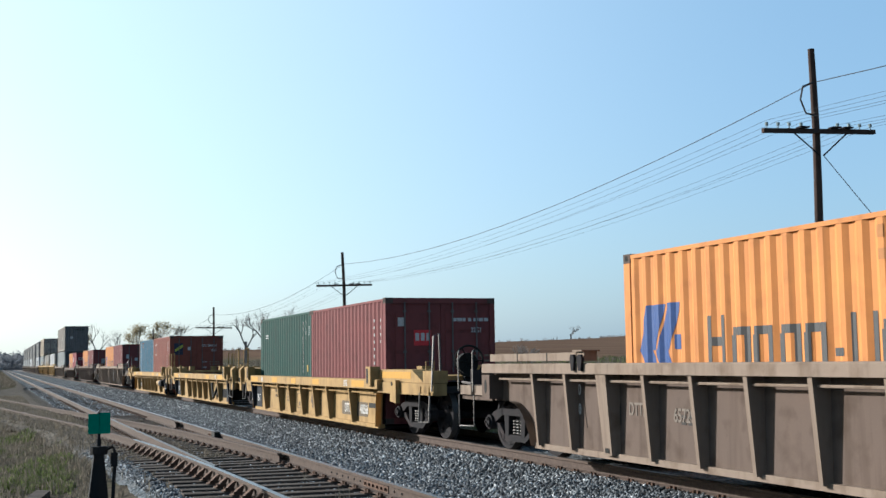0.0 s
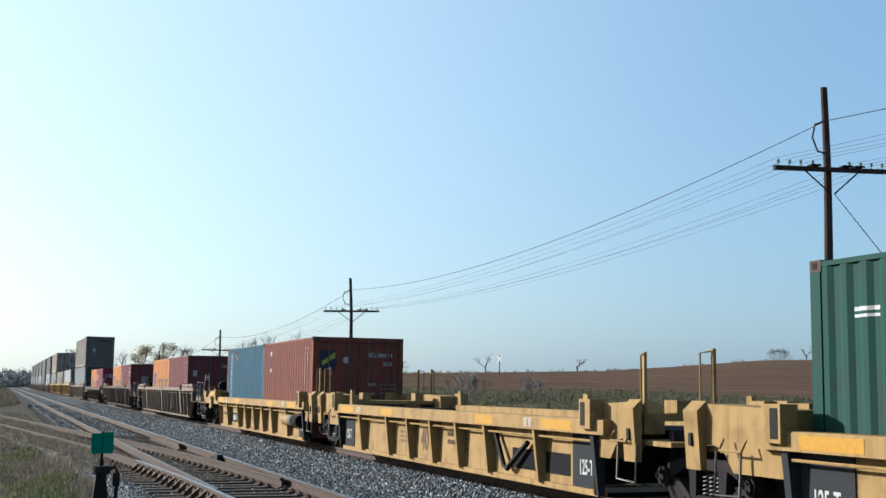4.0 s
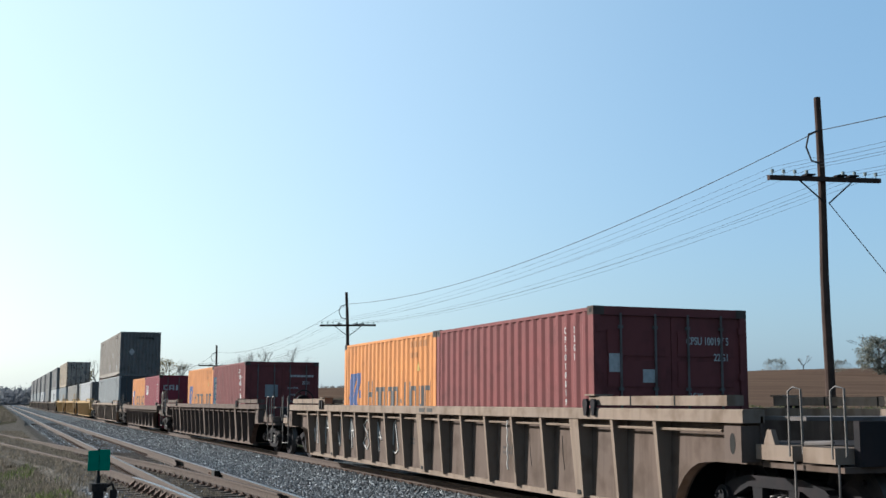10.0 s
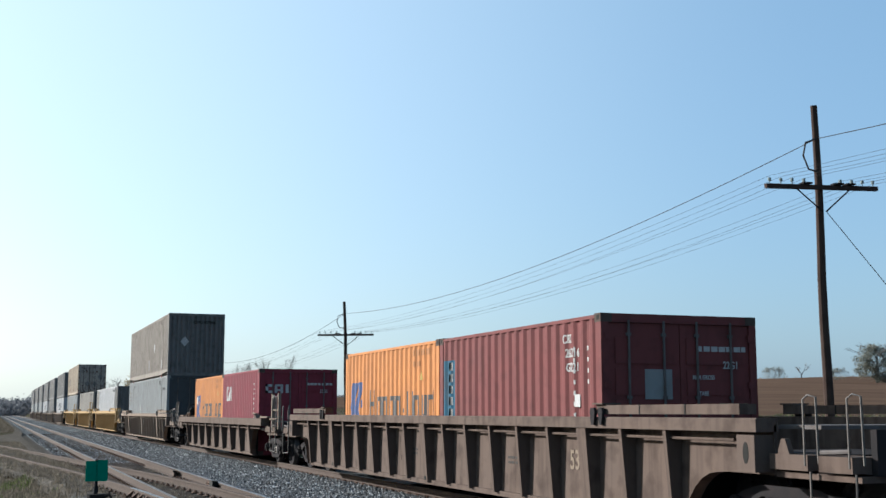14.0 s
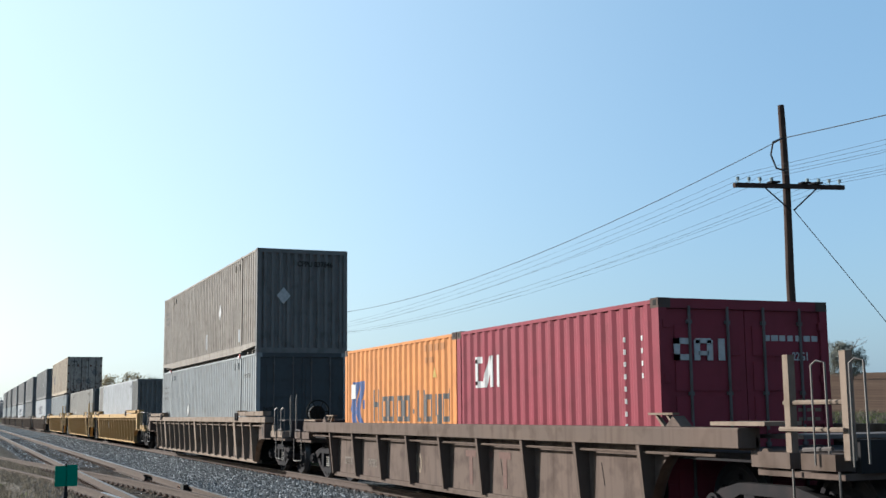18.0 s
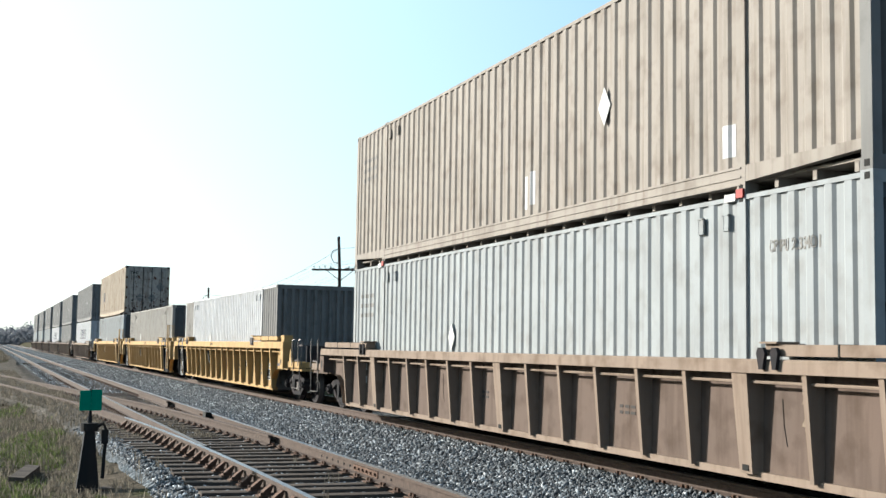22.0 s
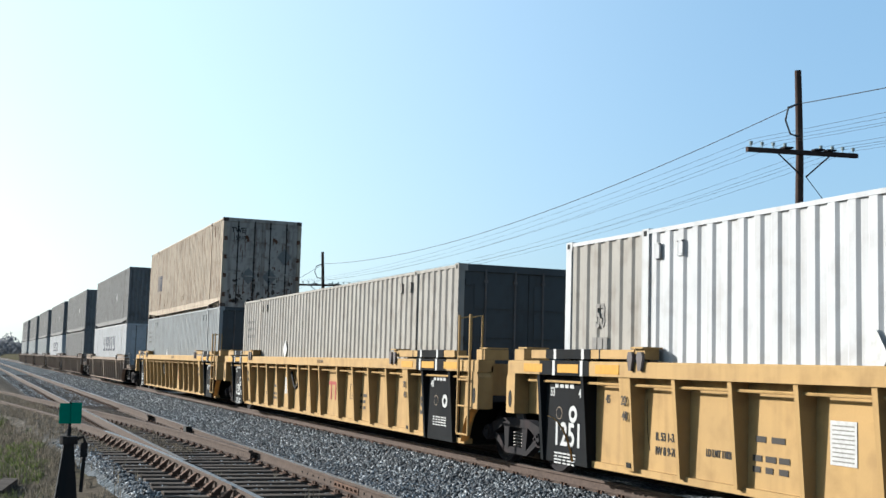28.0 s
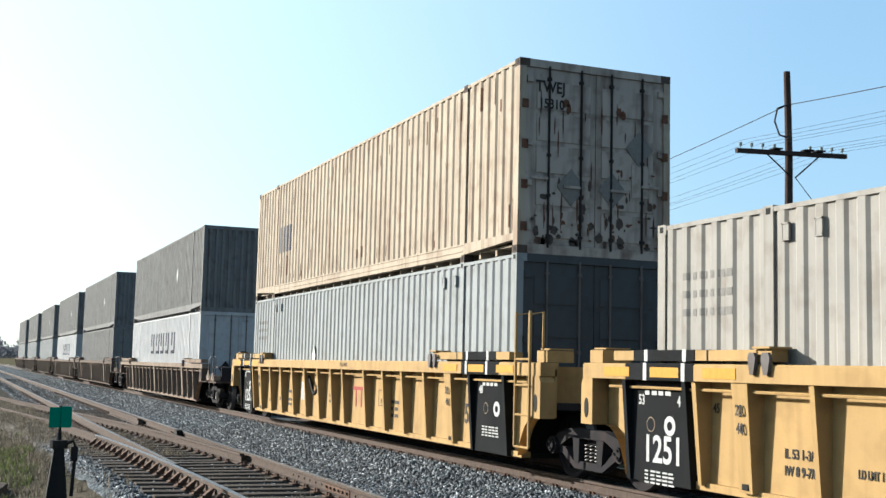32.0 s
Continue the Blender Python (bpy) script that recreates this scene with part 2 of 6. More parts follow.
def bars(parent, material, x, y, z, rows, width, height, gap, words=2, axis="y", seed=1):
    """Writing too small to read, as rows of bars on a near side (axis y) or a front end (axis x)."""
    rnd = random.Random(seed)
    bm = B()
    for r in range(rows):
        a, zz = 0.0, z - r * (height + gap)
        for w in range(words):
            ln = width / words * rnd.uniform(0.55, 0.9)
            if axis == "y":
                box(bm, x - 0.003, x, y - a - ln, y - a, zz - height, zz)
            else:
                box(bm, y + a, y + a + ln, x - 0.003, x, zz - height, zz)
            a += width / words
    return tagged(part("marking", bm, material, parent), kind="stuff")


# ---- freight cars ----
SHARED = {}


def once(key, make):
    if key not in SHARED:
        SHARED[key] = make()
    return SHARED[key]


def wheel_disc():
    bm = B()
    prof = [(0.07, 0.0), (0.09, 0.20), (0.03, 0.26), (0.02, 0.36), (0.05, 0.39), (0.05, 0.445), (-0.06, 0.455), (-0.085, 0.485), (-0.095, 0.44), (-0.05, 0.38), (-0.03, 0.30), (-0.06, 0.18), (-0.06, 0.0)]
    n = 28
    rings = []
    for x, r in prof:
        rings.append([bm.verts.new((-x, r * math.cos(k * math.tau / n), r * math.sin(k * math.tau / n))) for k in range(n)] if r > 0 else [bm.verts.new((-x, 0, 0))])
    for a, b in zip(rings, rings[1:]):
        for k in range(n):
            j = (k + 1) % n
            q = [v for v in ((a[k], a[j], b[j], b[k]) if len(a) > 1 and len(b) > 1 else (a[0], b[j], b[k]) if len(a) == 1 else (a[k], a[j], b[0]))]
            bm.faces.new(q)
    for k in range(5):   # bosses on the web, which show that it turns
        a = k * math.tau / 5
        disc(bm, (-0.06, 0.29 * math.cos(a), 0.29 * math.sin(a)), "x", 0.035, 0.04, 6)
    return bm


def wheelset_mesh():
    """Two wheels pressed on one axle, which turn as one."""
    bm = wheel_disc()
    far = bmesh.ops.duplicate(bm, geom=bm.verts[:] + bm.edges[:] + bm.faces[:])["geom"]
    far = {v for v in far if isinstance(v, bmesh.types.BMVert)}
    for v in bm.verts:
        if v in far:
            v.co = Vector((0.7525 - v.co.x, -v.co.y, v.co.z))
        else:
            v.co.x -= 0.7525
    disc(bm, (0, 0, 0), "x", 0.085, 1.9, 10)
    bm.normal_update()
    for f in bm.faces:   # bright treads
        c = f.calc_center_median()
        if 0.43 < math.hypot(c.y, c.z) < 0.475 and abs(f.normal.x) < 0.5:
            f.material_index = 1
    return mesh_of("wheelset", bm, [IRON, STEEL])


def frame_mesh():
    """A cast side frame of a three-piece truck, seen from outside (towards -x)."""
    bm = B()
    top = [(-0.95, 0.52), (-0.80, 0.62), (-0.45, 0.70), (0.45, 0.70), (0.80, 0.62), (0.95, 0.52)]
    low = [(0.95, 0.40), (0.72, 0.38), (0.36, 0.20), (-0.36, 0.20), (-0.72, 0.38), (-0.95, 0.40)]
    prism(bm, [*top, (0.95, 0.42), (0.78, 0.44), (0.45, 0.58), (-0.45, 0.58), (-0.78, 0.44), (-0.95, 0.42)], "x", -0.08, 0.06)
    prism(bm, [(0.95, 0.44), (0.78, 0.46), (0.62, 0.44), (0.40, 0.28), (-0.40, 0.28), (-0.62, 0.44), (-0.78, 0.46), (-0.95, 0.44), (-0.95, 0.38), (-0.70, 0.36), (-0.36, 0.18), (0.36, 0.18), (0.70, 0.36), (0.95, 0.38)], "x", -0.06, 0.06)
    for s in (-1, 1):
        prism(bm, [(s * 0.24, 0.26), (s * 0.36, 0.26), (s * 0.40, 0.60), (s * 0.22, 0.60)], "x", -0.07, 0.05)
    return mesh_of("side_frame", bm, IRON)


def springs_mesh():
    bm = B()
    tube(bm, [(0.03 + 0.055 * math.cos(k * 1.05), 0.055 * math.sin(k * 1.05), 0.28 + k * 0.0078) for k in range(31)], 0.014, 5)
    return mesh_of("spring", bm, STEEL, True)


def bearing_mesh():
    bm = B()
    disc(bm, (-0.05, 0, 0), "x", 0.12, 0.16, 14)
    disc(bm, (-0.14, 0, 0), "x", 0.085, 0.05, 12)
    for k in range(3):
        a = k * math.tau / 3
        disc(bm, (-0.17, 0.05 * math.cos(a), 0.05 * math.sin(a)), "x", 0.018, 0.03, 6)
    return mesh_of("axle_bearing", bm, IRON)


def truck(parent, y):
    bm = B()
    prism(bm, [(-0.95, 0.44), (-0.95, 0.60), (-0.5, 0.66), (0.5, 0.66), (0.95, 0.60), (0.95, 0.44), (0.4, 0.34), (-0.4, 0.34)], "y", -0.2, 0.2)
    disc(bm, (0, 0, 0.70), "z", 0.2, 0.10)
    t = part("truck", bm, IRON, parent, "grimy cast steel railway truck", pose(0, y, 0))
    for s in (-1, 1):
        turn = pose(s * 1.0, 0, 0, 0, 0, 0 if s < 0 else 180)
        part("side_frame", once("side_frame", frame_mesh), None, t, "", turn)
        for q in (-0.13, 0.0, 0.13):
            part("spring", once("springs", springs_mesh), None, t, "", turn @ pose(0, q, 0))
    for yy in (-0.88, 0.88):
        w = part("wheelset", once("wheelset", wheelset_mesh), None, t, "", pose(0, yy, 0.455))
        WHEELS.append((w, yy))
        for s in (-1, 1):
            part("axle_bearing", once("bearing", bearing_mesh), None, t, "", pose(s * 1.0, yy, 0.455, 0, 0, 0 if s < 0 else 180))
    return t


def grab(parent, pts, material, r=0.014, name="grab_iron"):
    bm = B()
    tube(bm, pts, r)
    return part(name, bm, material, parent)


def well_car(label, body, chord, half, end, top, bottom, ribs, chord_h, style, trucks, arch_in=1.55, za=0.83, wide=()):
    """A well car for stacked boxes; y runs along the car, its near side is towards -x. half and end: front and rear reach of the sides and of the car."""
    car = new("well_car")
    tagged(car, label, "freight car", "well cars of the train")
    W, P = 1.55, 1.33
    hf, hr = half
    af, ar = hf - arch_in, hr - arch_in
    trim = chord

    def curve(a, h):
        return [(a + min(0.72, h - 0.35 - a) * (0.4 * k / 6 + 0.6 * (1 - math.cos(k * math.pi / 12))), bottom + (za - bottom) * math.sin(k * math.pi / 12)) for k in range(7)]
    for s in (-1, 1):
        bm = B()
        pts = curve(ar, hr) + [(hr, za), (hr, top - chord_h * 0.5), (-hf, top - chord_h * 0.5), (-hf, za)]
        pts += [(-y, z) for y, z in reversed(curve(af, hf))]
        prism(bm, pts, "x", s * P, s * (P - 0.03))
        part("side_panel", bm, body, car)
        bm = B()
        prism(bm, [(s * (P - 0.05), top - chord_h), (s * W, top - chord_h), (s * W, top - 0.015), (s * (W - 0.015), top), (s * (P - 0.05), top)], "y", -hf, hr)
        part("top_chord", bm, chord, car)
        bm = B()
        box(bm, s * (P - 0.09), s * (P + 0.055), -af + 0.01, ar - 0.01, bottom - 0.035, bottom + 0.045)
        part("bottom_chord", bm, trim, car)
        bm = B()
        tube(bm, [(s * (P + 0.13), -hf + 0.5, top - chord_h - 0.09), (s * (P + 0.13), hr - 0.5, top - chord_h - 0.09)], 0.017, 6)
        part("brake_pipe", bm, trim, car)
        for e, a, h in ((-1, af, hf), (1, ar, hr)):
            bm = B()
            rim = curve(a, h)
            for (ya, z0), (yb, z1) in zip(rim, rim[1:]):
                bm.faces.new([bm.verts.new(p) for p in ((s * P, e * ya, z0), (s * (P + 0.12), e * ya, z0), (s * (P + 0.12), e * yb, z1), (s * P, e * yb, z1))])
            bmesh.ops.solidify(bm, geom=bm.faces, thickness=0.025)
            part("arch_rim", bm, trim, car)
        for y in ribs:
            broad = any(abs(y - q) < 0.05 for q in wide)

            def rib():
                bm = B()
                zt, w = top - chord_h, 0.13 if broad else 0.036
                v = [bm.verts.new(p) for p in ((-W + 0.02, -w, zt), (-W + 0.02, w, zt), (-P, w + 0.02, zt), (-P, -w - 0.02, zt), (-P - 0.115, -w * 0.8, bottom + 0.02), (-P - 0.115, w * 0.8, bottom + 0.02), (-P, w, bottom + 0.02), (-P, -w, bottom + 0.02))]
                for f in ((0, 1, 2, 3), (4, 7, 6, 5), (0, 4, 5, 1), (1, 5, 6, 2), (2, 6, 7, 3), (3, 7, 4, 0)):
                    bm.faces.new([v[i] for i in f])
                return mesh_of("rib", bm, trim)
            rb_ = part("rib", once(("rib", style, top, bottom, body.name, broad), rib), None, car, "", pose(0, y, 0, 0, 0, 0 if s < 0 else 180))
            if broad and s < 0:   # drain slot and torn foot of the broad ribs
                bm = B()
                box(bm, -P - 0.128, -P - 0.116, -0.05, 0.05, bottom + 0.05, bottom + 0.11)
                part("foot_slot", bm, BLACK, rb_)
        if s < 0:   # dents and grime runs beside the ribs
            bm = B()
            rr = random.Random(int(hf * 10 + top * 100 + len(label)))
            for y in ribs:
                if rr.random() < 0.16:
                    y1 = y - rr.uniform(0.2, 0.5)
                    tube(bm, [(-P - 0.004, y1, top - chord_h - 0.25), (-P - 0.004, y1 - 0.02, 0.75), (-P - 0.004, y1 - 0.07, 0.55)], 0.0035, 4)
            if len(bm.verts):
                tagged(part("grime_run", bm, BLACK, car), kind="stuff")
            else:
                bm.free()
    for k in range(6):
        y = -af + 0.5 + (af + ar - 1.0) * k / 5
        bm = B()
        box(bm, -1.2, 1.2, y - 0.35, y + 0.35, bottom - 0.06, bottom + 0.0)
        part("well_beam", bm, BLACK, car)
    for e, a, h, n in ((-1, af, hf, end[0]), (1, ar, hr, end[1])):
        bm = B()
        prism(bm, [(e * (a - 0.25), 0.25), (e * (a - 0.2), 0.25), (e * (a - 0.15), 1.0), (e * (a - 0.2), 1.0)], "x", -1.29, 1.29)
        part("bulkhead", bm, BLACK, car)
        bm = B()
        box(bm, -1.29, 1.29, e * (a - 0.1), e * (h - 0.02), 0.93, 1.02)
        part("end_deck", bm, IRON, car)
        bm = B()
        box(bm, -0.42, 0.42, e * (h - 0.65), e * (n - 0.05), 0.72, 0.925)
        part("centre_sill", bm, BLACK, car)
        bm = B()
        box(bm, -0.11, 0.11, e * (n - 0.1), e * (n + 0.35), 0.76, 0.92)
        box(bm, -0.2, 0.14, e * (n + 0.12), e * (n + 0.34), 0.72, 0.98)
        part("coupler", bm, IRON, car)
        if n - h > 1.2:
            bm = B()
            box(bm, -1.36, 1.36, e * (h + 0.05), e * (h + 1.3), 0.82, 0.88)
            part("end_step", bm, body, car)
            bm = B()
            box(bm, -1.2, 1.2, e * (n - 0.5), e * (n - 0.42), 0.88, top - 0.1)
            part("end_wall", bm, IRON, car)
            bm = B()
            box(bm, -1.15, 1.15, e * (h - 0.2), e * (h + 0.5), top - 0.11, top - 0.07)
            part("crossover_platform", bm, GALV, car, "galvanised steel crossover platform")
            bm = B()
            prism(bm, [(e * (h + 0.08), 0.95), (e * (h + 0.2), top - 0.2), (e * (h + 0.26), top - 0.2), (e * (h + 0.36), 0.95)], "x", -1.40, -1.34)
            part("gusset", bm, trim, car)
    for y in trucks:
        truck(car, y)
    return car


def number(car, text, size, y, z, material, x=-1.335, squeeze=0.8):
    return lettering(text, size, material, car, (x, y, z), NEAR, squeeze)


def guide_flap(car, s, y0, y1, top, material, label=""):
    """Fold-down guide along the top chord with its dark yoke."""
    e = 1 if y1 > y0 else -1
    bm = B()
    box(bm, s * 1.32, s * 1.53, y0 + e * 0.12, y1, top + 0.035, top + 0.145)
    f = part("guide_flap", bm, material, car, label)
    bm = B()
    box(bm, s * 1.33, s * 1.52, min(y0 - e * 0.10, y0 + e * 0.16), max(y0 - e * 0.10, y0 + e * 0.16), top + 0.03, top + 0.155)
    box(bm, s * 1.30, s * 1.57, min(y0 - e * 0.13, y0 + e * 0.14), max(y0 - e * 0.13, y0 + e * 0.14), top + 0.155, top + 0.175)
    part("yoke_block", bm, material, f)
    for d, r in ((-0.09, 0.068), (0.12, 0.06)):
        bm = B()
        prism(bm, [(y0 + e * d - r, top + 0.06), (y0 + e * d - r * 0.6, top + 0.115), (y0 + e * d + r * 0.6, top + 0.115), (y0 + e * d + r, top + 0.06), (y0 + e * d + r * 0.45, top - 0.10), (y0 + e * d - r * 0.45, top - 0.10)], "x", s * 1.555, s * 1.592)
        part("yoke", bm, GALV if material is YELLOW2 else IRON, f)
    for k in (0.33, 0.66):
        bm = B()
        y = y0 + (y1 - y0) * k
        box(bm, s * 1.315, s * 1.535, y - 0.012, y + 0.012, top + 0.03, top + 0.15)
        part("joint", bm, BLACK, f)
    return f


def brake_wheel(car, yy, zz, x=-0.55, r=0.28):
    bm = B()
    n = 24
    tube(bm, [(x + r * math.cos(k * math.tau / n), yy, zz + r * math.sin(k * math.tau / n)) for k in range(n + 1)], 0.02, 6)
    for k in range(6):
        a = k * math.tau / 6
        tube(bm, [(x, yy, zz), (x + r * math.cos(a), yy, zz + r * math.sin(a))], 0.013, 5)
    h = part("hand_brake", bm, BLACK, car, "black spoked hand brake wheel")
    bm = B()
    disc(bm, (x, yy + 0.10, zz - 0.05), "y", 0.2, 0.14, 16)
    box(bm, x - 0.06, x + 0.06, yy + 0.06, yy + 0.16, zz - 0.75, zz)
    part("gear_case", bm, BLACK, h)


def end_gear(car, e, half, end, top, material, wheel=False, posts=True, tall=1.58, out=0.0):
    """Steps, grab irons and the hand brake at one end (e is -1 for the front)."""
    x = -1.42
    for a, b in ((half + 0.03, half + 0.62), (half + 0.78, min(half + 1.25, end - 0.15))):
        bm = B()
        box(bm, x, -1.0, e * a, e * b, 0.90, 1.05)
        part("step_block", bm, material, car)
    y0, y1 = half + 0.66, min(half + 1.30, end - 0.1)
    grab(car, [(x, e * y0, 0.90), (x, e * y0, 0.40), (x, e * y1, 0.38), (x, e * y1, 0.90)], STEEL, 0.013, "step_stirrup")
    if posts:
        for y in (half + 0.62 + out, half + 1.25 + out * 0.7):
            grab(car, [(x - 0.03, e * y, 0.95), (x - 0.03, e * y, tall), (x, e * (y + 0.04), tall + 0.04), (x + 0.02, e * (y + 0.13), tall + 0.02), (x + 0.02, e * (y + 0.14), 0.98)], STEEL, 0.011, "hand_rail")
    grab(car, [(x + 0.02, e * (half + 0.80), 1.08), (x + 0.02, e * (half + 1.2), 1.10)], GALV, 0.022, "grab_iron")
    if wheel:
        brake_wheel(car, e * (y1 + 0.05), top + 0.12)


def spread(a, n):
    return [-a + 2 * a * k / (n - 1) for k in range(n)]


def brown_car(u, body=BROWN, chord=BROWN, flap=None, label="rust-brown steel well car with ribbed sides"):
    half, end, top = 10.0, 11.75, 1.40
    c = well_car(label, body, chord, (half, half), (end, end), top, 0.22, spread(8.22, 17), 0.14, "dark", (-9.85, 9.85), wide=(-6.165, 0.0, 6.165))
    for e in (-1, 1):
        for s in (-1, 1):
            guide_flap(c, s, e * 6.7, e * 9.7, top, flap or chord)
        bm = B()
        box(bm, -1.56, -1.31, e * (half - 0.32), e * (half - 0.02), 0.86, top - 0.17)
        p = part("corner_post", bm, body, c)
        bm = B()
        prism(bm, [(e * (half - 0.17) + 0.05 * math.cos(a), 1.05 + 0.11 * math.sin(a)) for a in (k * math.tau / 12 for k in range(12))], "x", -1.563, -1.555)
        part("lift_slot", bm, BLACK, p)
        end_gear(c, e, half, end, top, chord, e < 0, True)
    number(c, "20", 0.2, 7.15, 0.98, FADED if body is BROWN2 else CHALK)
    number(c, "40", 0.2, 7.15, 0.72, FADED if body is BROWN2 else CHALK)
    number(c, "20", 0.2, -7.0, 0.98, FADED)
    number(c, "40", 0.2, -7.0, 0.72, FADED)
    for y in (4.6, -3.4, 1.1):
        bars(c, DARKINK, -1.334, y, 0.80, 2, 0.4, 0.035, 0.04, 3, "y", int(u + y))
    bm = B()
    for y in (6.0, -6.2):
        for a, b in (((y, 0.62), (y + 0.24, 0.64)), ((y, 0.86), (y + 0.24, 0.88))):
            box(bm, -1.336, -1.333, a[0], b[0], a[1], b[1])
        for a in (y, y + 0.22):
            box(bm, -1.336, -1.333, a, a + 0.02, 0.62, 0.88)
    tagged(part("marking", bm, DARKINK, c), kind="stuff")
    TRAIN.append((c, u))
    return c


def yellow_forty(u, label, tag, number_text="", outer=0):
    """A short yellow car of a set; outer is the end (-1 front, 1 rear) at which the set stops."""
    half, top = 6.55, 1.10
    end = [8.05, 8.05]
    trucks = [8.14] if outer <= 0 else []
    if outer:
        end[0 if outer < 0 else 1] = 9.75
        trucks.append(outer * 7.5)
    c = well_car(label, YELLOW, YELLOW, (half, half), end, top, 0.14, [-4.4, -2.53, -1.27, 0.0, 1.27, 2.53, 4.4], 0.19, "yellow", trucks, 0.45)
    for e in (-1, 1):
        out = e == outer
        o = 0.1 if e > 0 else -0.5
        reach = 8.95 if out else 7.62 + o
        for s in (-1, 1):
            bm = B()
            if out:
                prism(bm, [(e * 6.2, 1.06), (e * 6.2, 1.30), (e * 8.3, 1.30), (e * 8.9, 1.075), (e * 8.9, 1.06)], "x", s * 1.0, s * 1.42)
            else:
                prism(bm, [(e * 6.2, 0.62), (e * 6.2, 1.30), (e * (7.5 + o), 1.34), (e * (7.62 + o), 1.2), (e * (7.62 + o), 0.95), (e * (7.2 + o), 0.86), (e * (7.0 + o), 0.62)], "x", s * 1.0, s * 1.42)
            part("end_box", bm, YELLOW, c)
            bm = B()
            box(bm, s * 1.41, s * 1.62, e * 6.02, e * 6.32, 0.98, 1.36)
            y_ = part("yoke", bm, YELLOW, c)
            bm = B()
            box(bm, s * 1.615, s * 1.625, e * 6.06, e * 6.18, 1.02, 1.32)
            part("yoke_recess", bm, BLACK, y_)
            if out:
                bm = B()
                box(bm, s * 1.20, s * 1.46, e * 6.3, e * 9.55, 0.84, 1.055)
                part("side_beam", bm, YELLOW, c)
                bm = B()
                prism(bm, [(e * 7.42, 1.10), (e * 7.72, 1.10), (e * 7.72, 0.66), (e * 7.36, 0.70)], "x", s * 1.465, s * 1.55)
                g = part("guide_plate", bm, YELLOW, c)
                bm = B()
                disc(bm, (s * 1.555, e * 7.5, 1.03), "x", 0.04, 0.01, 12)
                part("slot", bm, BLACK, g)
                bm = B()
                box(bm, s * 1.16, s * 1.47, e * 9.05, e * 9.5, 1.06, 1.28)
                part("corner_block", bm, YELLOW, c)
                bm = B()
                box(bm, s * 1.421, s * 1.425, e * 6.5, e * 8.25, 1.13, 1.26)
                part("reflector", bm, ORANGEP, c)
            else:
                bm = B()
                prism(bm, [(s * 1.50, 0.62), (s * 1.54, 1.26), (s * 1.42, 1.37), (s * 1.42, 0.62)], "y", e * (7.5 + o), e * (7.78 + o))
                g = part("guide_plate", bm, YELLOW, c)
                bm = B()
                box(bm, s * 1.515, s * 1.542, e * (7.62 + o), e * (7.68 + o), 0.88, 1.02)
                part("slot", bm, BLACK, g)
        bm = B()
        box(bm, -0.99, 0.99, e * 6.6, e * (reach - 0.1), 1.10, 1.18)
        part("end_plate", bm, YELLOW, c)
        bm = B()
        if out:
            box(bm, -1.334, -1.32, e * 5.3, e * 5.8, 0.5, 0.6)
            part("latch", bm, BLACK, c)
        else:
            box(bm, -1.345, -1.33, e * 5.3, e * 6.1, 0.16, 0.90)
            part("dark_panel", bm, SLATE, c)
            bm = B()
            prism(bm, [(-1.5, 0.9), (-1.33, 0.9), (-1.33, 0.12), (-1.42, 0.12)], "y", e * 6.13 - 0.05, e * 6.13 + 0.05)
            part("rib", bm, SLATE, c)
        if out:
            grab(c, [(-1.52, e * 9.5, 1.0), (-1.52, e * 9.5, 0.86), (-1.52, e * 9.05, 0.86), (-1.52, e * 9.05, 1.0)], YELLOW)
            grab(c, [(-1.50, e * 9.48, 0.90), (-1.52, e * 9.48, 0.38), (-1.52, e * 8.95, 0.36), (-1.50, e * 8.95, 0.88)], STEEL, 0.018, "step_stirrup")
            grab(c, [(-1.50, e * 9.58, 0.92), (-1.42, e * 9.5, 1.90), (-1.30, e * 9.45, 1.94), (-1.28, e * 9.45, 1.1)], STEEL, 0.018, "hand_rail")
            grab(c, [(-1.35, e * 8.9, 1.06), (-1.35, e * 8.9, 1.45), (-1.2, e * 8.9, 1.45), (-1.2, e * 8.9, 1.06)], YELLOW, 0.014, "hand_rail")
            if e < 0:
                brake_wheel(c, e * 9.0, 1.45)
        else:
            grab(c, [(-1.5, e * 6.75, 0.98), (-1.56, e * 6.75, 0.86), (-1.56, e * 7.15, 0.86), (-1.5, e * 7.15, 0.98)], YELLOW)
            grab(c, [(-1.5, e * 6.85, 0.86), (-1.52, e * 6.85, 0.40), (-1.52, e * 7.3, 0.38), (-1.5, e * 7.3, 0.84)], STEEL, 0.016, "step_stirrup")
            yp = 7.64 if e > 0 else 7.14
            for q in (-1, 1):
                bm = B()
                box(bm, min(q * 1.27, q * 1.31), max(q * 1.27, q * 1.31), min(e * (yp - 0.022), e * (yp + 0.022)), max(e * (yp - 0.022), e * (yp + 0.022)), 0.95, 1.95)
                p = part("ladder_post", bm, YELLOW, c)
                grab(p, [(q * 1.32, e * yp, 1.92), (q * 1.40, e * (yp + 0.10), 1.90), (q * 1.40, e * (yp + 0.10), 1.3), (q * 1.32, e * yp, 1.28)], YELLOW, 0.013, "rail")
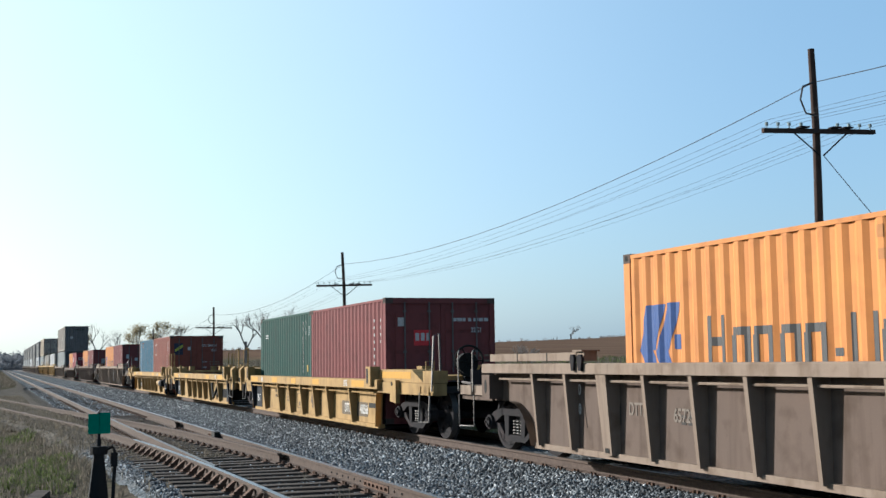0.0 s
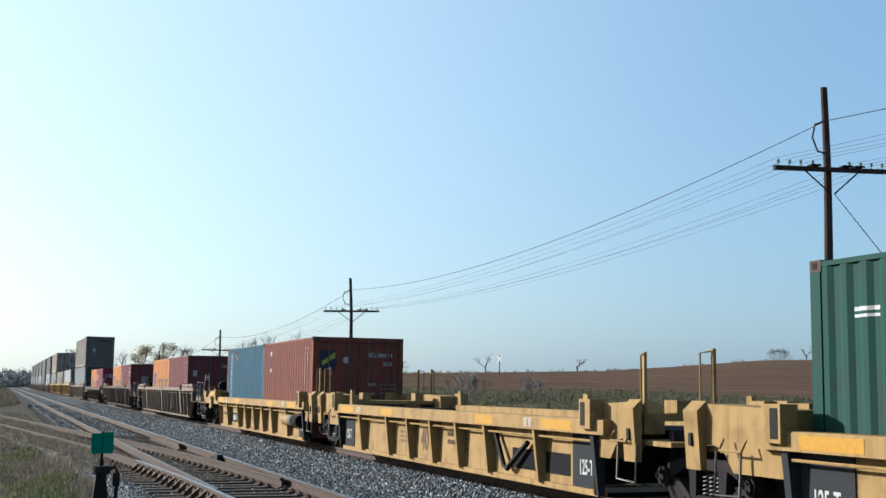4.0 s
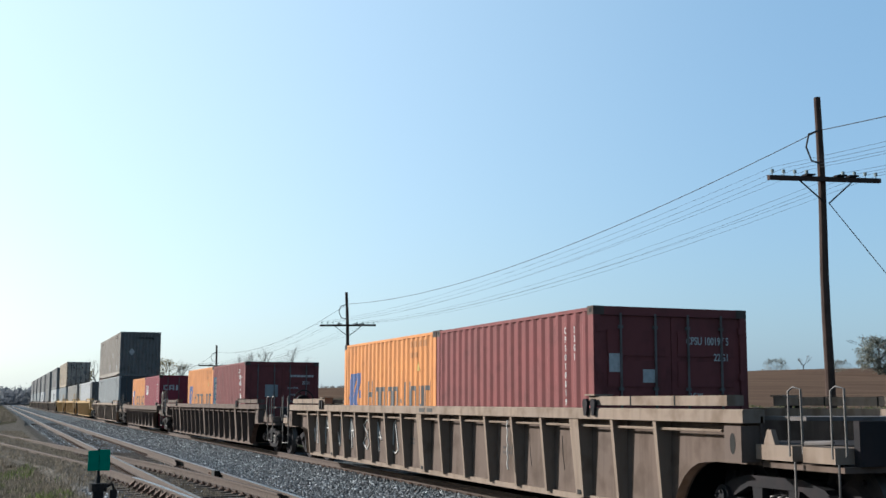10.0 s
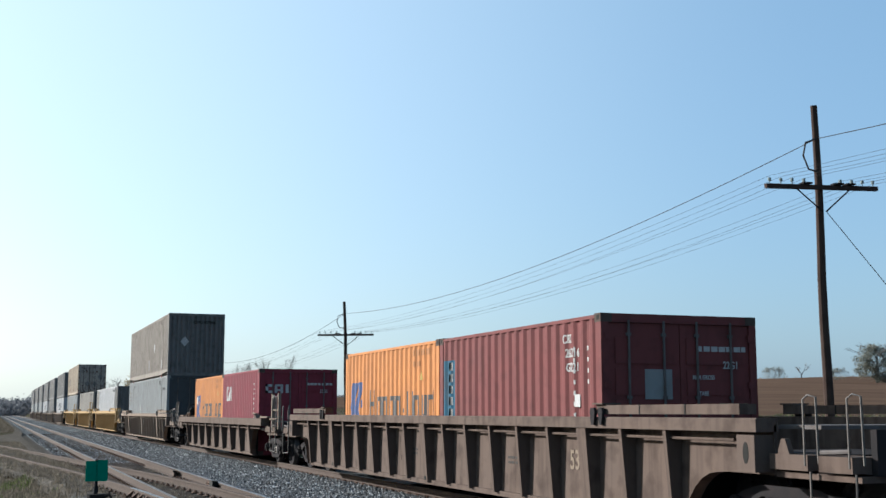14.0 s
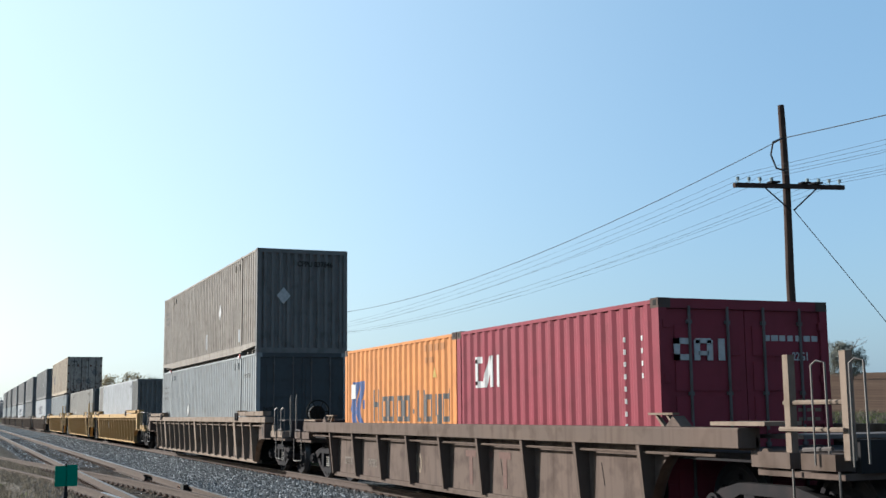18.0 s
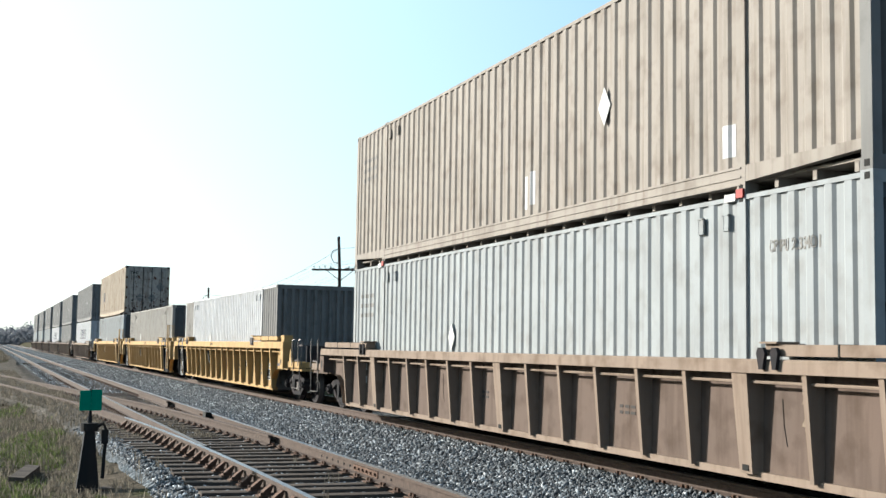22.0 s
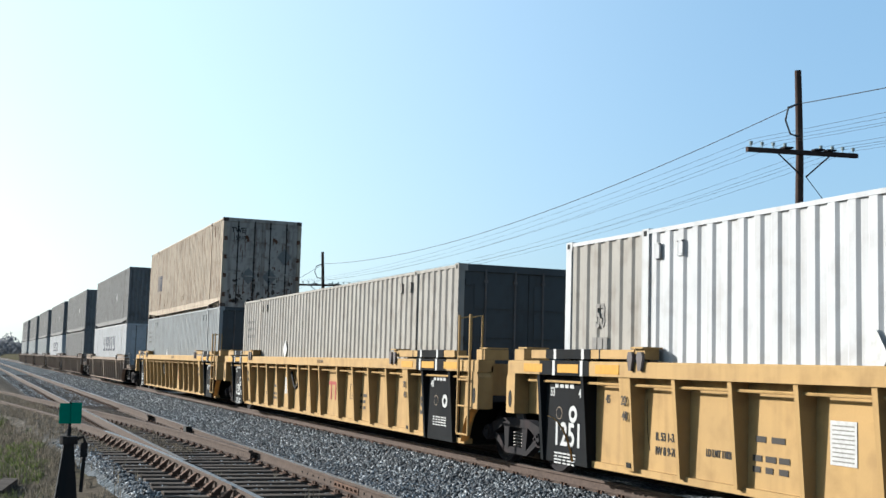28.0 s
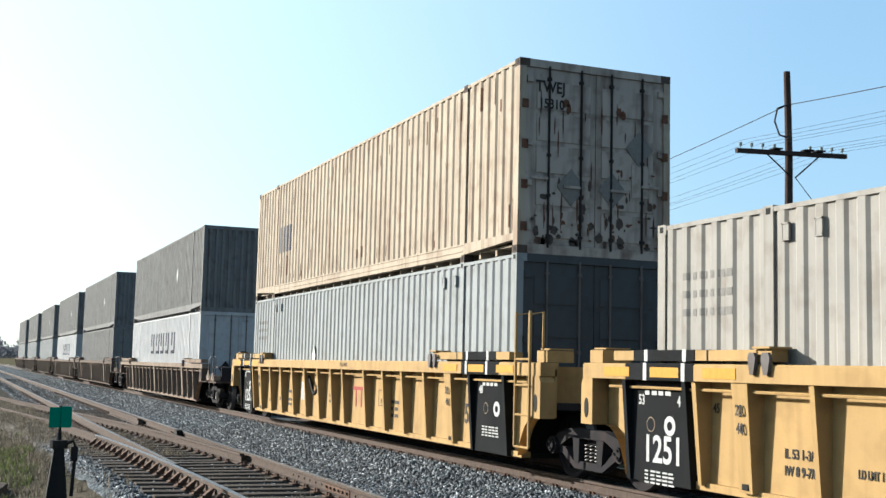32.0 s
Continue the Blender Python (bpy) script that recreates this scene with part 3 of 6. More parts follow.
        for s in (-1, 1):
            bm = B()
            box(bm, s * 0.55, s * 0.75, e * 6.7, e * 7.0, 1.18, 1.36)
            part("box_guide", bm, YELLOW, c)
            bm = B()
            if outer:
                bm.free()
                continue
            prism(bm, [(e * 5.55, 1.1), (e * 5.75, 1.1), (e * 5.72, 1.42), (e * 5.6, 1.42)], "x", s * 1.26, s * 1.34)
            part("box_guide", bm, YELLOW, c)
    for y, ln in ((5.37, 0.9), (2.73, 0.6), (0.55, 0.5), (-1.7, 0.6), (-5.2, 0.9)) if outer < 0 else ((5.2, 0.9), (-5.2, 0.9), (2.4, 0.7), (-2.6, 0.7)):
        bm = B()
        box(bm, -1.553, -1.546, y - ln / 2, y + ln / 2, top - 0.165, top - 0.03)
        part("reflector", bm, ORANGEP, c)
    for e in (-1, 1):
        bars(c, WHITE, -1.552, e * 4.3 + 0.15, top - 0.03, 4, 0.3, 0.02, 0.014, 2, "y", int(u))
        if e != outer:
            number(c, tag, 0.28, e * 5.7, 0.36, WHITE, -1.348, 0.6)
    number(c, "40", 0.55, -0.63 if outer < 0 else 0.72, 0.36, DIMBROWN, -1.335, 0.75)
    if outer < 0:   # outlined stencil
        bm = B()
        for ya, yb, za_, zb in ((0.5, 1.0, 0.30, 0.315), (0.5, 1.0, 0.66, 0.675), (0.5, 0.515, 0.30, 0.675), (0.985, 1.0, 0.30, 0.675), (0.68, 0.82, 0.36, 0.46)):
            box(bm, -1.337, -1.332, ya, yb, za_, zb)
        tagged(part("marking", bm, DIMBROWN, c), kind="stuff")
    number(c, "LD LMT", 0.11, 3.4 if outer < 0 else -0.6, 0.66, DIMBROWN, -1.335)
    number(c, "PER UNIT", 0.11, 3.35 if outer < 0 else -0.65, 0.52, DIMBROWN, -1.335)
    bm = B()
    bo = 6.1 if outer > 0 else -1.35
    box(bm, -1.337, -1.332, -3.7 + bo * 1.12, -1.75 + bo * 1.12, 0.3, 0.6)
    part("number_board", bm, FADEDBOARD if outer < 0 else BLACKP, c)
    if number_text:
        number(c, number_text, 0.27, -4.98 if outer <= 0 else 3.77, 0.36, CHALK, -1.34, 0.7)
        number(c, "DTTX", 0.27, -3.75 if outer <= 0 else 4.95, 0.36, CHALK, -1.34, 0.7)
    for y in (2.1, -1.0) if outer <= 0 else (-3.4,):
        bars(c, DIMBROWN, -1.334, y, 0.66, 3, 0.5, 0.045, 0.04, 2, "y", int(u + 7 * y))
    if outer == 0:
        grab(c, [(-1.40, -2.75, 0.80), (-1.43, -3.15, 0.32), (-1.43, -3.28, 0.28), (-1.43, -3.4, 0.36), (-1.40, -3.95, 0.70)], BLACK, 0.04, "brake_hose")
    if outer > 0:   # air reservoir on the near side
        bm = B()
        disc(bm, (-1.45, -5.0, 0.6), "y", 0.14, 1.7, 18)
        r = part("air_reservoir", bm, YELLOW, c, "yellow air reservoir tank with a black end")
        bm = B()
        disc(bm, (-1.45, -5.05, 0.6), "y", 0.144, 0.3, 18)
        part("strap", bm, GALV, r)
        bm = B()
        disc(bm, (-1.45, -5.54, 0.6), "y", 0.146, 0.64, 18)
        part("black_end", bm, BLACKP, r)
    TRAIN.append((c, u))
    return c


def yellow_long(u, trucks, label, outer=0):
    """A long yellow car of an articulated set; outer is the end (-1 front) at which the set stops."""
    half, end, top = 9.3, 9.9, 1.56
    hf, ef = (9.93, 11.5) if outer < 0 else (9.6, end)
    c = well_car(label, YELLOW2, YELLOW2, (hf, half), (ef, end), top, 0.28, [6.14 - k * 1.03 for k in range(15)] if outer < 0 else [-6.33, -5.28, -4.23, -3.23, -2.15, -0.8, 0.0, 0.96, 2.0, 3.05, 4.1, 5.13, 6.2, 6.98], 0.18, "yellow", trucks, 1.75 if outer < 0 else 0.85, wide=(6.14, 6.2, -6.33))
    for e in (-1, 1):
        if e == outer:
            for s in (-1, 1):
                guide_flap(c, s, e * 6.12, e * 9.2, top, YELLOW2)
                bm = B()
                box(bm, s * 1.2, s * 1.44, e * 9.23, e * 9.6, top + 0.004, top + 0.17)
                part("end_block", bm, YELLOW2, c)
            bm = B()
            box(bm, -1.54, -1.30, e * (hf - 0.33), e * (hf - 0.01), 0.86, top - 0.18)
            p = part("corner_post", bm, YELLOW2, c)
            bm = B()
            prism(bm, [(e * (hf - 0.21) + 0.045 * math.cos(a), 1.04 + 0.08 * math.sin(a)) for a in (k * math.tau / 12 for k in range(12))], "x", -1.544, -1.535)
            part("lift_slot", bm, BLACK, p)
            end_gear(c, e, hf, ef, top, YELLOW2, False, True)
            number(c, "53", 0.41, -6.62, 0.64, DARKINK, -1.336, 0.85)
            number(c, "20", 0.15, -5.81, 0.99, DARKINK)
            number(c, "40", 0.15, -5.81, 0.83, DARKINK)
            number(c, "4", 0.15, -6.79, 0.99, DARKINK)
            number(c, "48", 0.15, -7.33, 0.99, DARKINK)
            bm = B()
            box(bm, -1.337, -1.332, -7.67, -7.2, 0.50, 0.80)
            nb = part("notice", bm, WHITE, c)
            for ya, yb, za_, zb in ((-7.53, -7.22, 0.585, 0.785), (-7.65, -7.56, 0.585, 0.785), (-7.65, -7.22, 0.52, 0.565)):
                bm = B()
                box(bm, -1.339, -1.336, ya, yb, za_, zb)
                part("notice_field", bm, BLACKP, nb)
            bm = B()
            disc(bm, (-1.334, -7.51, 0.91), "x", 0.06, 0.006, 16)
            rm = part("round_mark", bm, WHITE, c)
            bm = B()
            disc(bm, (-1.338, -7.51, 0.91), "x", 0.03, 0.004, 12)
            part("mark_centre", bm, BLACKP, rm)
            bm = B()
            box(bm, -1.338, -1.332, -8.75, -8.47, 0.91, 0.98)
            part("sticker", bm, NAVY, c, "dark purple reflective sticker")
            bm = B()
            box(bm, -1.338, -1.332, -8.38, -8.25, 0.66, 0.83)
            part("sticker", bm, WHITE, c, "white paper sticker")
            bars(c, DARKINK, -1.334, -8.91, 1.06, 3, 0.38, 0.035, 0.03, 3, "y", 77)
            bars(c, FADED, -1.334, -6.0, 0.94, 4, 0.22, 0.03, 0.03, 1, "y", 78)
            bm = B()
            box(bm, -1.337, -1.332, -5.02, -3.3, 0.80, 1.0)
            part("number_board", bm, BLACKP, c)
            number(c, "785795", 0.23, -4.62, 0.825, WHITE, -1.339, 0.82)
            number(c, "DTTX", 0.23, -3.72, 0.825, WHITE, -1.339, 0.7)
            continue
        for s in (-1, 1):
            f = guide_flap(c, s, e * 5.8, e * 8.6, top, YELLOW2)
            bm = B()
            box(bm, s * 1.31, s * 1.538, e * 6.95, e * 8.15, top + 0.03, top + 0.15)
            part("dark_band", bm, BLACKP, f)
            bm = B()
            for y in (7.1, 7.85):
                box(bm, s * 1.305, s * 1.542, e * y, e * (y + 0.07), top + 0.025, top + 0.155)
            part("white_band", bm, WHITE, f)
        bm = B()
        box(bm, -1.555, -1.30, e * 6.95, e * 8.3, top - 0.182, top + 0.004)
        part("dark_band", bm, BLACKP, c)
        bm = B()
        for y in (7.1, 7.85):
            box(bm, -1.558, -1.30, e * y, e * (y + 0.07), top - 0.186, top + 0.008)
        part("white_band", bm, WHITE, c)
        for y in (6.5, 7.5, 8.5):
            bm = B()
            box(bm, -1.557, -1.545, e * y - 0.28, e * y + 0.28, top - 0.15, top - 0.04)
            part("reflector", bm, ORANGEP, c)
        # black stencilled panel
        bm = B()
        box(bm, -1.42, -1.33, e * 7.2, e * 8.35, 0.24, top - 0.19)
        for y in (7.17, 8.38):
            g = B()
            prism(g, [(-1.53, top - 0.19), (-1.33, top - 0.19), (-1.33, 0.24), (-1.45, 0.24)], "y", e * y - 0.035, e * y + 0.035)
            part("panel_rib", g, BLACKP, c)
        d = part("dark_panel", bm, BLACKP, c, "black panel with white stencilled data")
        bars(c, WHITE, -1.422, e * 7.78 + 0.3, top - 0.30, 1, 0.55, 0.05, 0.02, 4, "y", 3)
        for k, yy in ((0, 0.18), (1, -0.2)):
            bm = B()
            disc(bm, (-1.422, e * 7.78 + yy, 0.88), "x", 0.085 if k == 0 else 0.11, 0.004, 16)
            rm = part("round_mark", bm, FADED if k == 0 else WHITE, c)
            bm = B()
            disc(bm, (-1.425, e * 7.78 + yy, 0.88), "x", 0.072 if k == 0 else 0.05, 0.004, 14)
            part("mark_centre", bm, BLACKP, rm)
        bars(c, WHITE, -1.422, e * 7.78 + 0.3, 0.37 if e > 0 else 0.62, 4, 0.6, 0.02, 0.022, 5, "y", 5 + int(u))
        if e > 0:
            number(c, "1251", 0.42, 7.72, 0.47, WHITE, -1.423, 0.95)
            number(c, "53", 0.16, 8.15, 1.10, WHITE, -1.423)
            number(c, "IL 53 1-3/4", 0.13, 5.52, 0.68, DARKINK, -1.336)
            number(c, "IW 8 9-7/8", 0.13, 5.52, 0.52, DARKINK, -1.336)
            number(c, "LD LMT 118200", 0.11, 4.5, 0.58, DARKINK, -1.336, 0.7)
            bars(c, DARKINK, -1.334, 3.95, 0.66, 2, 0.62, 0.06, 0.05, 3, "y", 12)
            number(c, "4", 0.16, 7.4, 1.10, WHITE, -1.423)
        else:
            number(c, "53", 0.42, -6.78, 0.62, DARKINK, -1.336, 0.75)
            number(c, "48", 0.16, -7.42, 1.10, WHITE, -1.423)
        number(c, "45", 0.14, e * 6.84 if e > 0 else -5.9, 1.06, DARKINK)
        number(c, "20", 0.15, (6.14 if outer < 0 else 6.2) if e > 0 else -6.33, 1.06, DARKINK, -1.532)
        number(c, "40", 0.15, (6.14 if outer < 0 else 6.2) if e > 0 else -6.33, 0.88, DARKINK, -1.517)
        h_ = half if e > 0 else hf
        # end box, corner casting and steps
        bm = B()
        for s in (-1, 1):
            prism(bm, [(e * (h_ - 0.25), 0.82), (e * (h_ + 0.02), 0.82), (e * (h_ + 0.02), 1.30), (e * (h_ - 0.02), top - 0.182), (e * (h_ - 0.25), top - 0.182)], "x", s * 1.34, s * 1.56)
        box(bm, -1.2, 1.2, e * (h_ - 0.55), e * (h_ - 0.3), 1.0, top - 0.05)
        part("end_box", bm, YELLOW2, c)
        bm = B()
        prism(bm, [(e * (h_ - 0.11) + 0.05 * math.cos(a), 1.02 + 0.12 * math.sin(a)) for a in (k * math.tau / 12 for k in range(12))], "x", -1.566, -1.55)
        part("lift_slot", bm, BLACK, c)
        bm = B()
        box(bm, -1.45, -1.05, e * (h_ - 0.3), e * h_, top + 0.004, top + 0.16)
        box(bm, -1.40, -1.05, e * (h_ - 0.29), e * (h_ - 0.01), top + 0.17, top + 0.19)
        part("end_block", bm, YELLOW2, c)
    # ladder at the front corner
    if outer >= 0:
        for y in (-8.95, -9.38):
            grab(c, [(-1.60, y, 0.42), (-1.60, y, 2.25)], YELLOW2, 0.022, "ladder_rail")
        for z in (0.42, 0.85, 1.25, 1.6):
            grab(c, [(-1.60, -8.95, z), (-1.60, -9.38, z)], YELLOW2, 0.016, "ladder_rung")
        for y in (-8.95, -9.38):
            grab(c, [(-1.60, y, 2.2), (-1.40, y, 2.24), (-1.40, y, 1.7)], YELLOW2, 0.016, "hand_rail")
    number(c, "DTTX 785795", 0.1, -1.0 if outer >= 0 else 0.6, top - 0.12, DIMBROWN, -1.552)
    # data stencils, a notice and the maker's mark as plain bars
    bm = B()
    box(bm, -1.338, -1.333, 2.45, 2.8, 0.66, 1.06)
    nt_ = part("notice", bm, WHITE, c, "white paper notice with fine print")
    bm = B()
    for k in range(9):
        box(bm, -1.340, -1.338, 2.48, 2.77, 0.69 + k * 0.04, 0.702 + k * 0.04)
    tagged(part("print", bm, DIMGREY, nt_), kind="stuff")
    bm = B()   # outlined square stencil
    for ya, yb, za_, zb in ((-2.86, -2.56, 0.72, 0.735), (-2.86, -2.56, 1.005, 1.02), (-2.86, -2.845, 0.72, 1.02), (-2.575, -2.56, 0.72, 1.02), (-2.74, -2.68, 0.77, 0.86)):
        box(bm, -1.337, -1.333, ya, yb, za_, zb)
    tagged(part("marking", bm, DIMBROWN, c), kind="stuff")
    bm = B()
    for k in range(3):
        box(bm, -1.338, -1.333, -1.24 - k * 0.33, -1.17 - k * 0.33, 0.66, 0.98)
    box(bm, -1.338, -1.333, -2.02, -1.02, 0.98, 1.05)
    tagged(part("marking", bm, REDINK, c), kind="stuff")
    for y, n in ((3.9, 1), (0.6, 2), (-3.2, 3)):
        bars(c, DARKINK, -1.334, y, 0.85, n, 0.5, 0.06, 0.06, 2, "y", int(u + 9 * y))
    grab(c, [(-1.40, 2.05, 1.26), (-1.42, 1.6, 0.88), (-1.42, 1.45, 0.82), (-1.42, 1.3, 0.9), (-1.40, 0.95, 1.26)], BLACK, 0.035, "brake_hose")
    TRAIN.append((c, u))
    return c


def brown_forty(u):
    half, end, top = 8.05, 9.8, 1.28
    c = well_car("dark brown steel well car with widely spaced ribs", BROWN2, BROWN, (half, half), (end, end), top, 0.22, spread(6.12, 9), 0.20, "dark", (-7.85, 7.85), 1.85, 1.05)
    for e in (-1, 1):
        end_gear(c, e, half, end, top, BROWN, False, True, 1.86, 0.4)
        bm = B()
        prism(bm, [(e * 6.6, top + 0.004), (e * 6.75, top + 0.12), (e * 6.9, top + 0.004)], "x", -1.45, -1.30)
        part("box_guide", bm, BROWN2, c)
        # added black plates stand in for the shadow inside the arch
        bm = B()
        for s in (-1, 1):
            box(bm, min(s * 1.25, s * 1.27), max(s * 1.25, s * 1.27), min(e * 5.6, e * 6.3), max(e * 5.6, e * 6.3), 0.2, top - 0.22)
        part("well_end_plate", bm, BLACK, c)
        for y in (8.55, 9.35) if e < 0 else ():   # tall square posts joined by a rail
            bm = B()
            box(bm, -1.36, -1.28, min(e * y, e * (y + 0.08)), max(e * y, e * (y + 0.08)), 1.0, 1.98)
            part("ladder_post", bm, TAN, c)
        for x, z in ((-1.32, 1.52), (-1.38, 1.27)) if e < 0 else ():
            grab(c, [(x, e * 8.5, z), (x, e * 9.4, z)], TAN, 0.024, "rail")
        bm = B()
        box(bm, -1.45, -1.0, min(e * 7.45, e * 8.35), max(e * 7.45, e * 8.35), 1.30, 1.34)
        part("step_plate", bm, TAN, c)
        bm = B()
        for q in (6.3, 6.52):
            prism(bm, [(e * q, top + 0.14), (e * (q + 0.03), top + 0.14), (e * (q + 0.2), top + 0.004), (e * (q + 0.14), top + 0.004)], "x", -1.40, -1.35)
        box(bm, -1.42, -1.33, min(e * 6.2, e * 6.7), max(e * 6.2, e * 6.7), top + 0.13, top + 0.155)
        part("folded_guide", bm, TAN, c)
    number(c, "40", 0.45, 1.4, 0.45, FADED)
    bm = B()
    for k in range(3):
        y = -0.9 - k * 0.62
        box(bm, -1.337, -1.332, y - 0.2, y + 0.2, 0.78, 0.88), box(bm, -1.337, -1.332, y - 0.06, y + 0.06, 0.36, 0.78)
    tagged(part("marking", bm, DIMRED, c), kind="stuff")
    number(c, "DTTX", 0.2, 5.35, 0.45, WORN, -1.335, 0.9)
    number(c, "747382", 0.2, 3.85, 0.45, WORN, -1.335, 0.9)
    TRAIN.append((c, u))
    return c


# ---- shipping boxes ----
PITCH, DEEP = 0.278, 0.031


SLIM = (0.36, 0.50, 0.86)    # crest, slope, trough of the long boxes
BROAD = (0.26, 0.50, 0.76)


def wave(y, deep=DEEP):
    """Depth of the corrugation at y (0 on the outer crest)."""
    p, q, r = SLIM if deep == 0.026 else BROAD
    f = (y / PITCH) % 1.0
    return 0.0 if f < p else deep * (f - p) / (q - p) if f < q else deep if f < r else deep * (1 - (f - r) / (1 - r))


def breaks(y0, y1, deep=DEEP):
    ys = {y0, y1}
    k = math.floor(y0 / PITCH)
    while k * PITCH < y1:
        for f in (0.0, *(SLIM if deep == 0.026 else BROAD)):
            y = (k + f) * PITCH
            if y0 < y < y1:
                ys.add(y)
        k += 1
    return sorted(ys)


def pressed_end(half, z0, z1):
    """The ribbed blind end of a box, in the plane x = 0, its crests towards -x."""
    bm = B()
    n, deep = 11, 0.055
    step = 2 * half / n
    ys, xs = [], []
    for k in range(n):
        a = -half + k * step
        for f, d in ((0.06, deep), (0.20, 0.0), (0.56, 0.0), (0.70, deep)):
            ys.append(a + f * step), xs.append(d)
    ys, xs = [-half] + ys + [half], [deep] + xs + [deep]
    col = [[bm.verts.new((x + d, y, z)) for d in (0, 0.004) for z in (z0, z1)] for x, y in zip(xs, ys)]
    for a, b in zip(col, col[1:]):
        bm.faces.new((a[0], b[0], b[1], a[1])), bm.faces.new((a[2], a[3], b[3], b[2]))
        bm.faces.new((a[1], b[1], b[3], a[3])), bm.faces.new((a[0], a[2], b[2], b[0]))
    return bm


def corrugated(y0, y1, z0, z1, deep=DEEP):
    """A corrugated steel sheet in the plane x = 0, its crests towards -x."""
    bm = B()
    ys = breaks(y0, y1, deep)
    col = [[bm.verts.new((wave(y, deep) + d, y, z)) for d in (0, 0.004) for z in (z0, z1)] for y in ys]
    for a, b in zip(col, col[1:]):
        bm.faces.new((a[0], b[0], b[1], a[1])), bm.faces.new((a[2], a[3], b[3], b[2]))
        bm.faces.new((a[1], b[1], b[3], a[3])), bm.faces.new((a[0], a[2], b[2], b[0]))
    return bm


def decal(box_, material, shapes, x=None, name="marking"):
    """Painted shapes that follow the corrugation; each is (y of the left, y of the right, z low, z high, slant)."""
    bm = B()
    x = box_["face"] if x is None else x
    g = box_["deep"]
    for ya, yb, za, zb, slant in shapes:
        n = 1 if slant == 0 else 24
        for k in range(n):
            z0, z1 = za + (zb - za) * k / n, za + (zb - za) * (k + 1) / n
            sh = -slant * (k + 0.5) / n
            ys = breaks(min(ya, yb) + sh, max(ya, yb) + sh, g)
            for p, q in zip(ys, ys[1:]):
                bm.faces.new([bm.verts.new(v) for v in ((x + wave(p, g) - 0.004, p, z0), (x + wave(q, g) - 0.004, q, z0), (x + wave(q, g) - 0.004, q, z1), (x + wave(p, g) - 0.004, p, z1))])
    return tagged(part(name, bm, material, box_), kind="stuff")


def shipping_box(label, color, length, height, u, floor_z, doors=True, posts=0.0, end_color=None):
    """A steel shipping box; its origin is the middle of its base. posts: distance of the lifting posts from the ends."""
    mat = PAINTS[color]
    low = 0.30 if posts else 0.155
    b = new("shipping_container")
    tagged(b, label, "shipping container", "boxes on the train")
    L, W, H_ = length / 2, 1.2955 if posts else 1.219, height
    for s in (-1, 1):
        turn = pose(s * (W - 0.004), 0, 0, 0, 0, 0 if s < 0 else 180)
        segs = [(-L + 0.14, L - 0.14)] if not posts else [(-L + 0.14, -L + posts - 0.07), (-L + posts + 0.07, L - posts - 0.07), (L - posts + 0.07, L - 0.14)]
        for a, c in segs:
            pm = PAINTS["tangrey"] if color == "white" and end_color and (c > L - 0.2 if s < 0 else a < -L + 0.2) else PAINTS[end_color] if end_color == "charcoal" and color == "white" and (a < -L + 0.2 if s < 0 else c > L - 0.2) else mat
            part("side_sheet", once(("sheet", a, c, height, pm.name), lambda a=a, c=c, pm=pm: mesh_of("side_sheet", corrugated(a, c, low - 0.005, H_ - 0.06, 0.026 if posts else DEEP), pm)), None, b, "", turn)
        for z0, z1, nm in ((0.085 if posts else 0.0, low, "bottom_rail"), (H_ - 0.065, H_, "top_rail")):
            bm = B()
            if posts and nm == "bottom_rail":   # raised ends outside the lifting posts
                box(bm, s * (W - 0.10), s * W, -L + posts, L - posts, z0, z1)
                for e in (-1, 1):
                    bm_ = B()
                    prism(bm_, [(e * (L - posts), 0.12), (e * (L - posts), z1), (e * (L - 0.15), z1), (e * (L - 0.15), 0.20)], "x", s * (W - 0.10), s * W)
                    part("end_rail", bm_, mat, b)
            else:
                box(bm, s * (W - 0.10), s * W, -L + 0.15, L - 0.15, z0, z1 - (0.016 if nm == "top_rail" else 0.0))
            if posts and nm == "bottom_rail":
                rl = part(nm, bm, mat, b)
                for zz in (0.09, 0.17, 0.27):
                    bm = B()
                    box(bm, s * (W + 0.0005), s * (W + 0.012), -L + posts + 0.001, L - posts - 0.001, zz, zz + 0.018)
                    part("fold", bm, mat, rl)
                continue
            part(nm, bm, mat, b)
        for y in ([-L, L] if not posts else [-L, L, -L + posts, L - posts]):
            bm = B()
            w0, w1 = (y, y + 0.15) if y == -L else (y - 0.15, y) if y == L else (y - 0.075, y + 0.075)
            box(bm, s * (W - 0.11), s * (W + 0.002), w0, w1, 0.118, H_ - 0.118)
            part("corner_post" if abs(y) == L else "lifting_post", bm, PAINTS[end_color] if end_color == "charcoal" and y == -L else RUSTPOST if color in ("blue", "redbrown") and y == L else mat, b)
            for z in (0.0, H_ - 0.118):
                bm = B()
                dx = 0.004
                box(bm, s * (W - 0.165), s * (W + dx), w0 - (0.0 if y != L else 0.02), w1 + (0.0 if y != -L else 0.02), z, z + 0.118)
                cst = part("corner_casting", bm, PAINTS[end_color] if end_color == "charcoal" and y == -L else CASTING if not posts or color == "rusty" else mat, b)
                bm = B()
                box(bm, s * (W + dx), s * (W + dx + 0.003), (w0 + w1) / 2 - 0.035, (w0 + w1) / 2 + 0.035, z + 0.03, z + 0.095)
                part("hole", bm, BLACK, cst)
    bm = B()
    box(bm, -W + 0.09, W - 0.09, -L + 0.1, L - 0.1, H_ - 0.045, H_ - 0.022)
    k = -L + 0.4
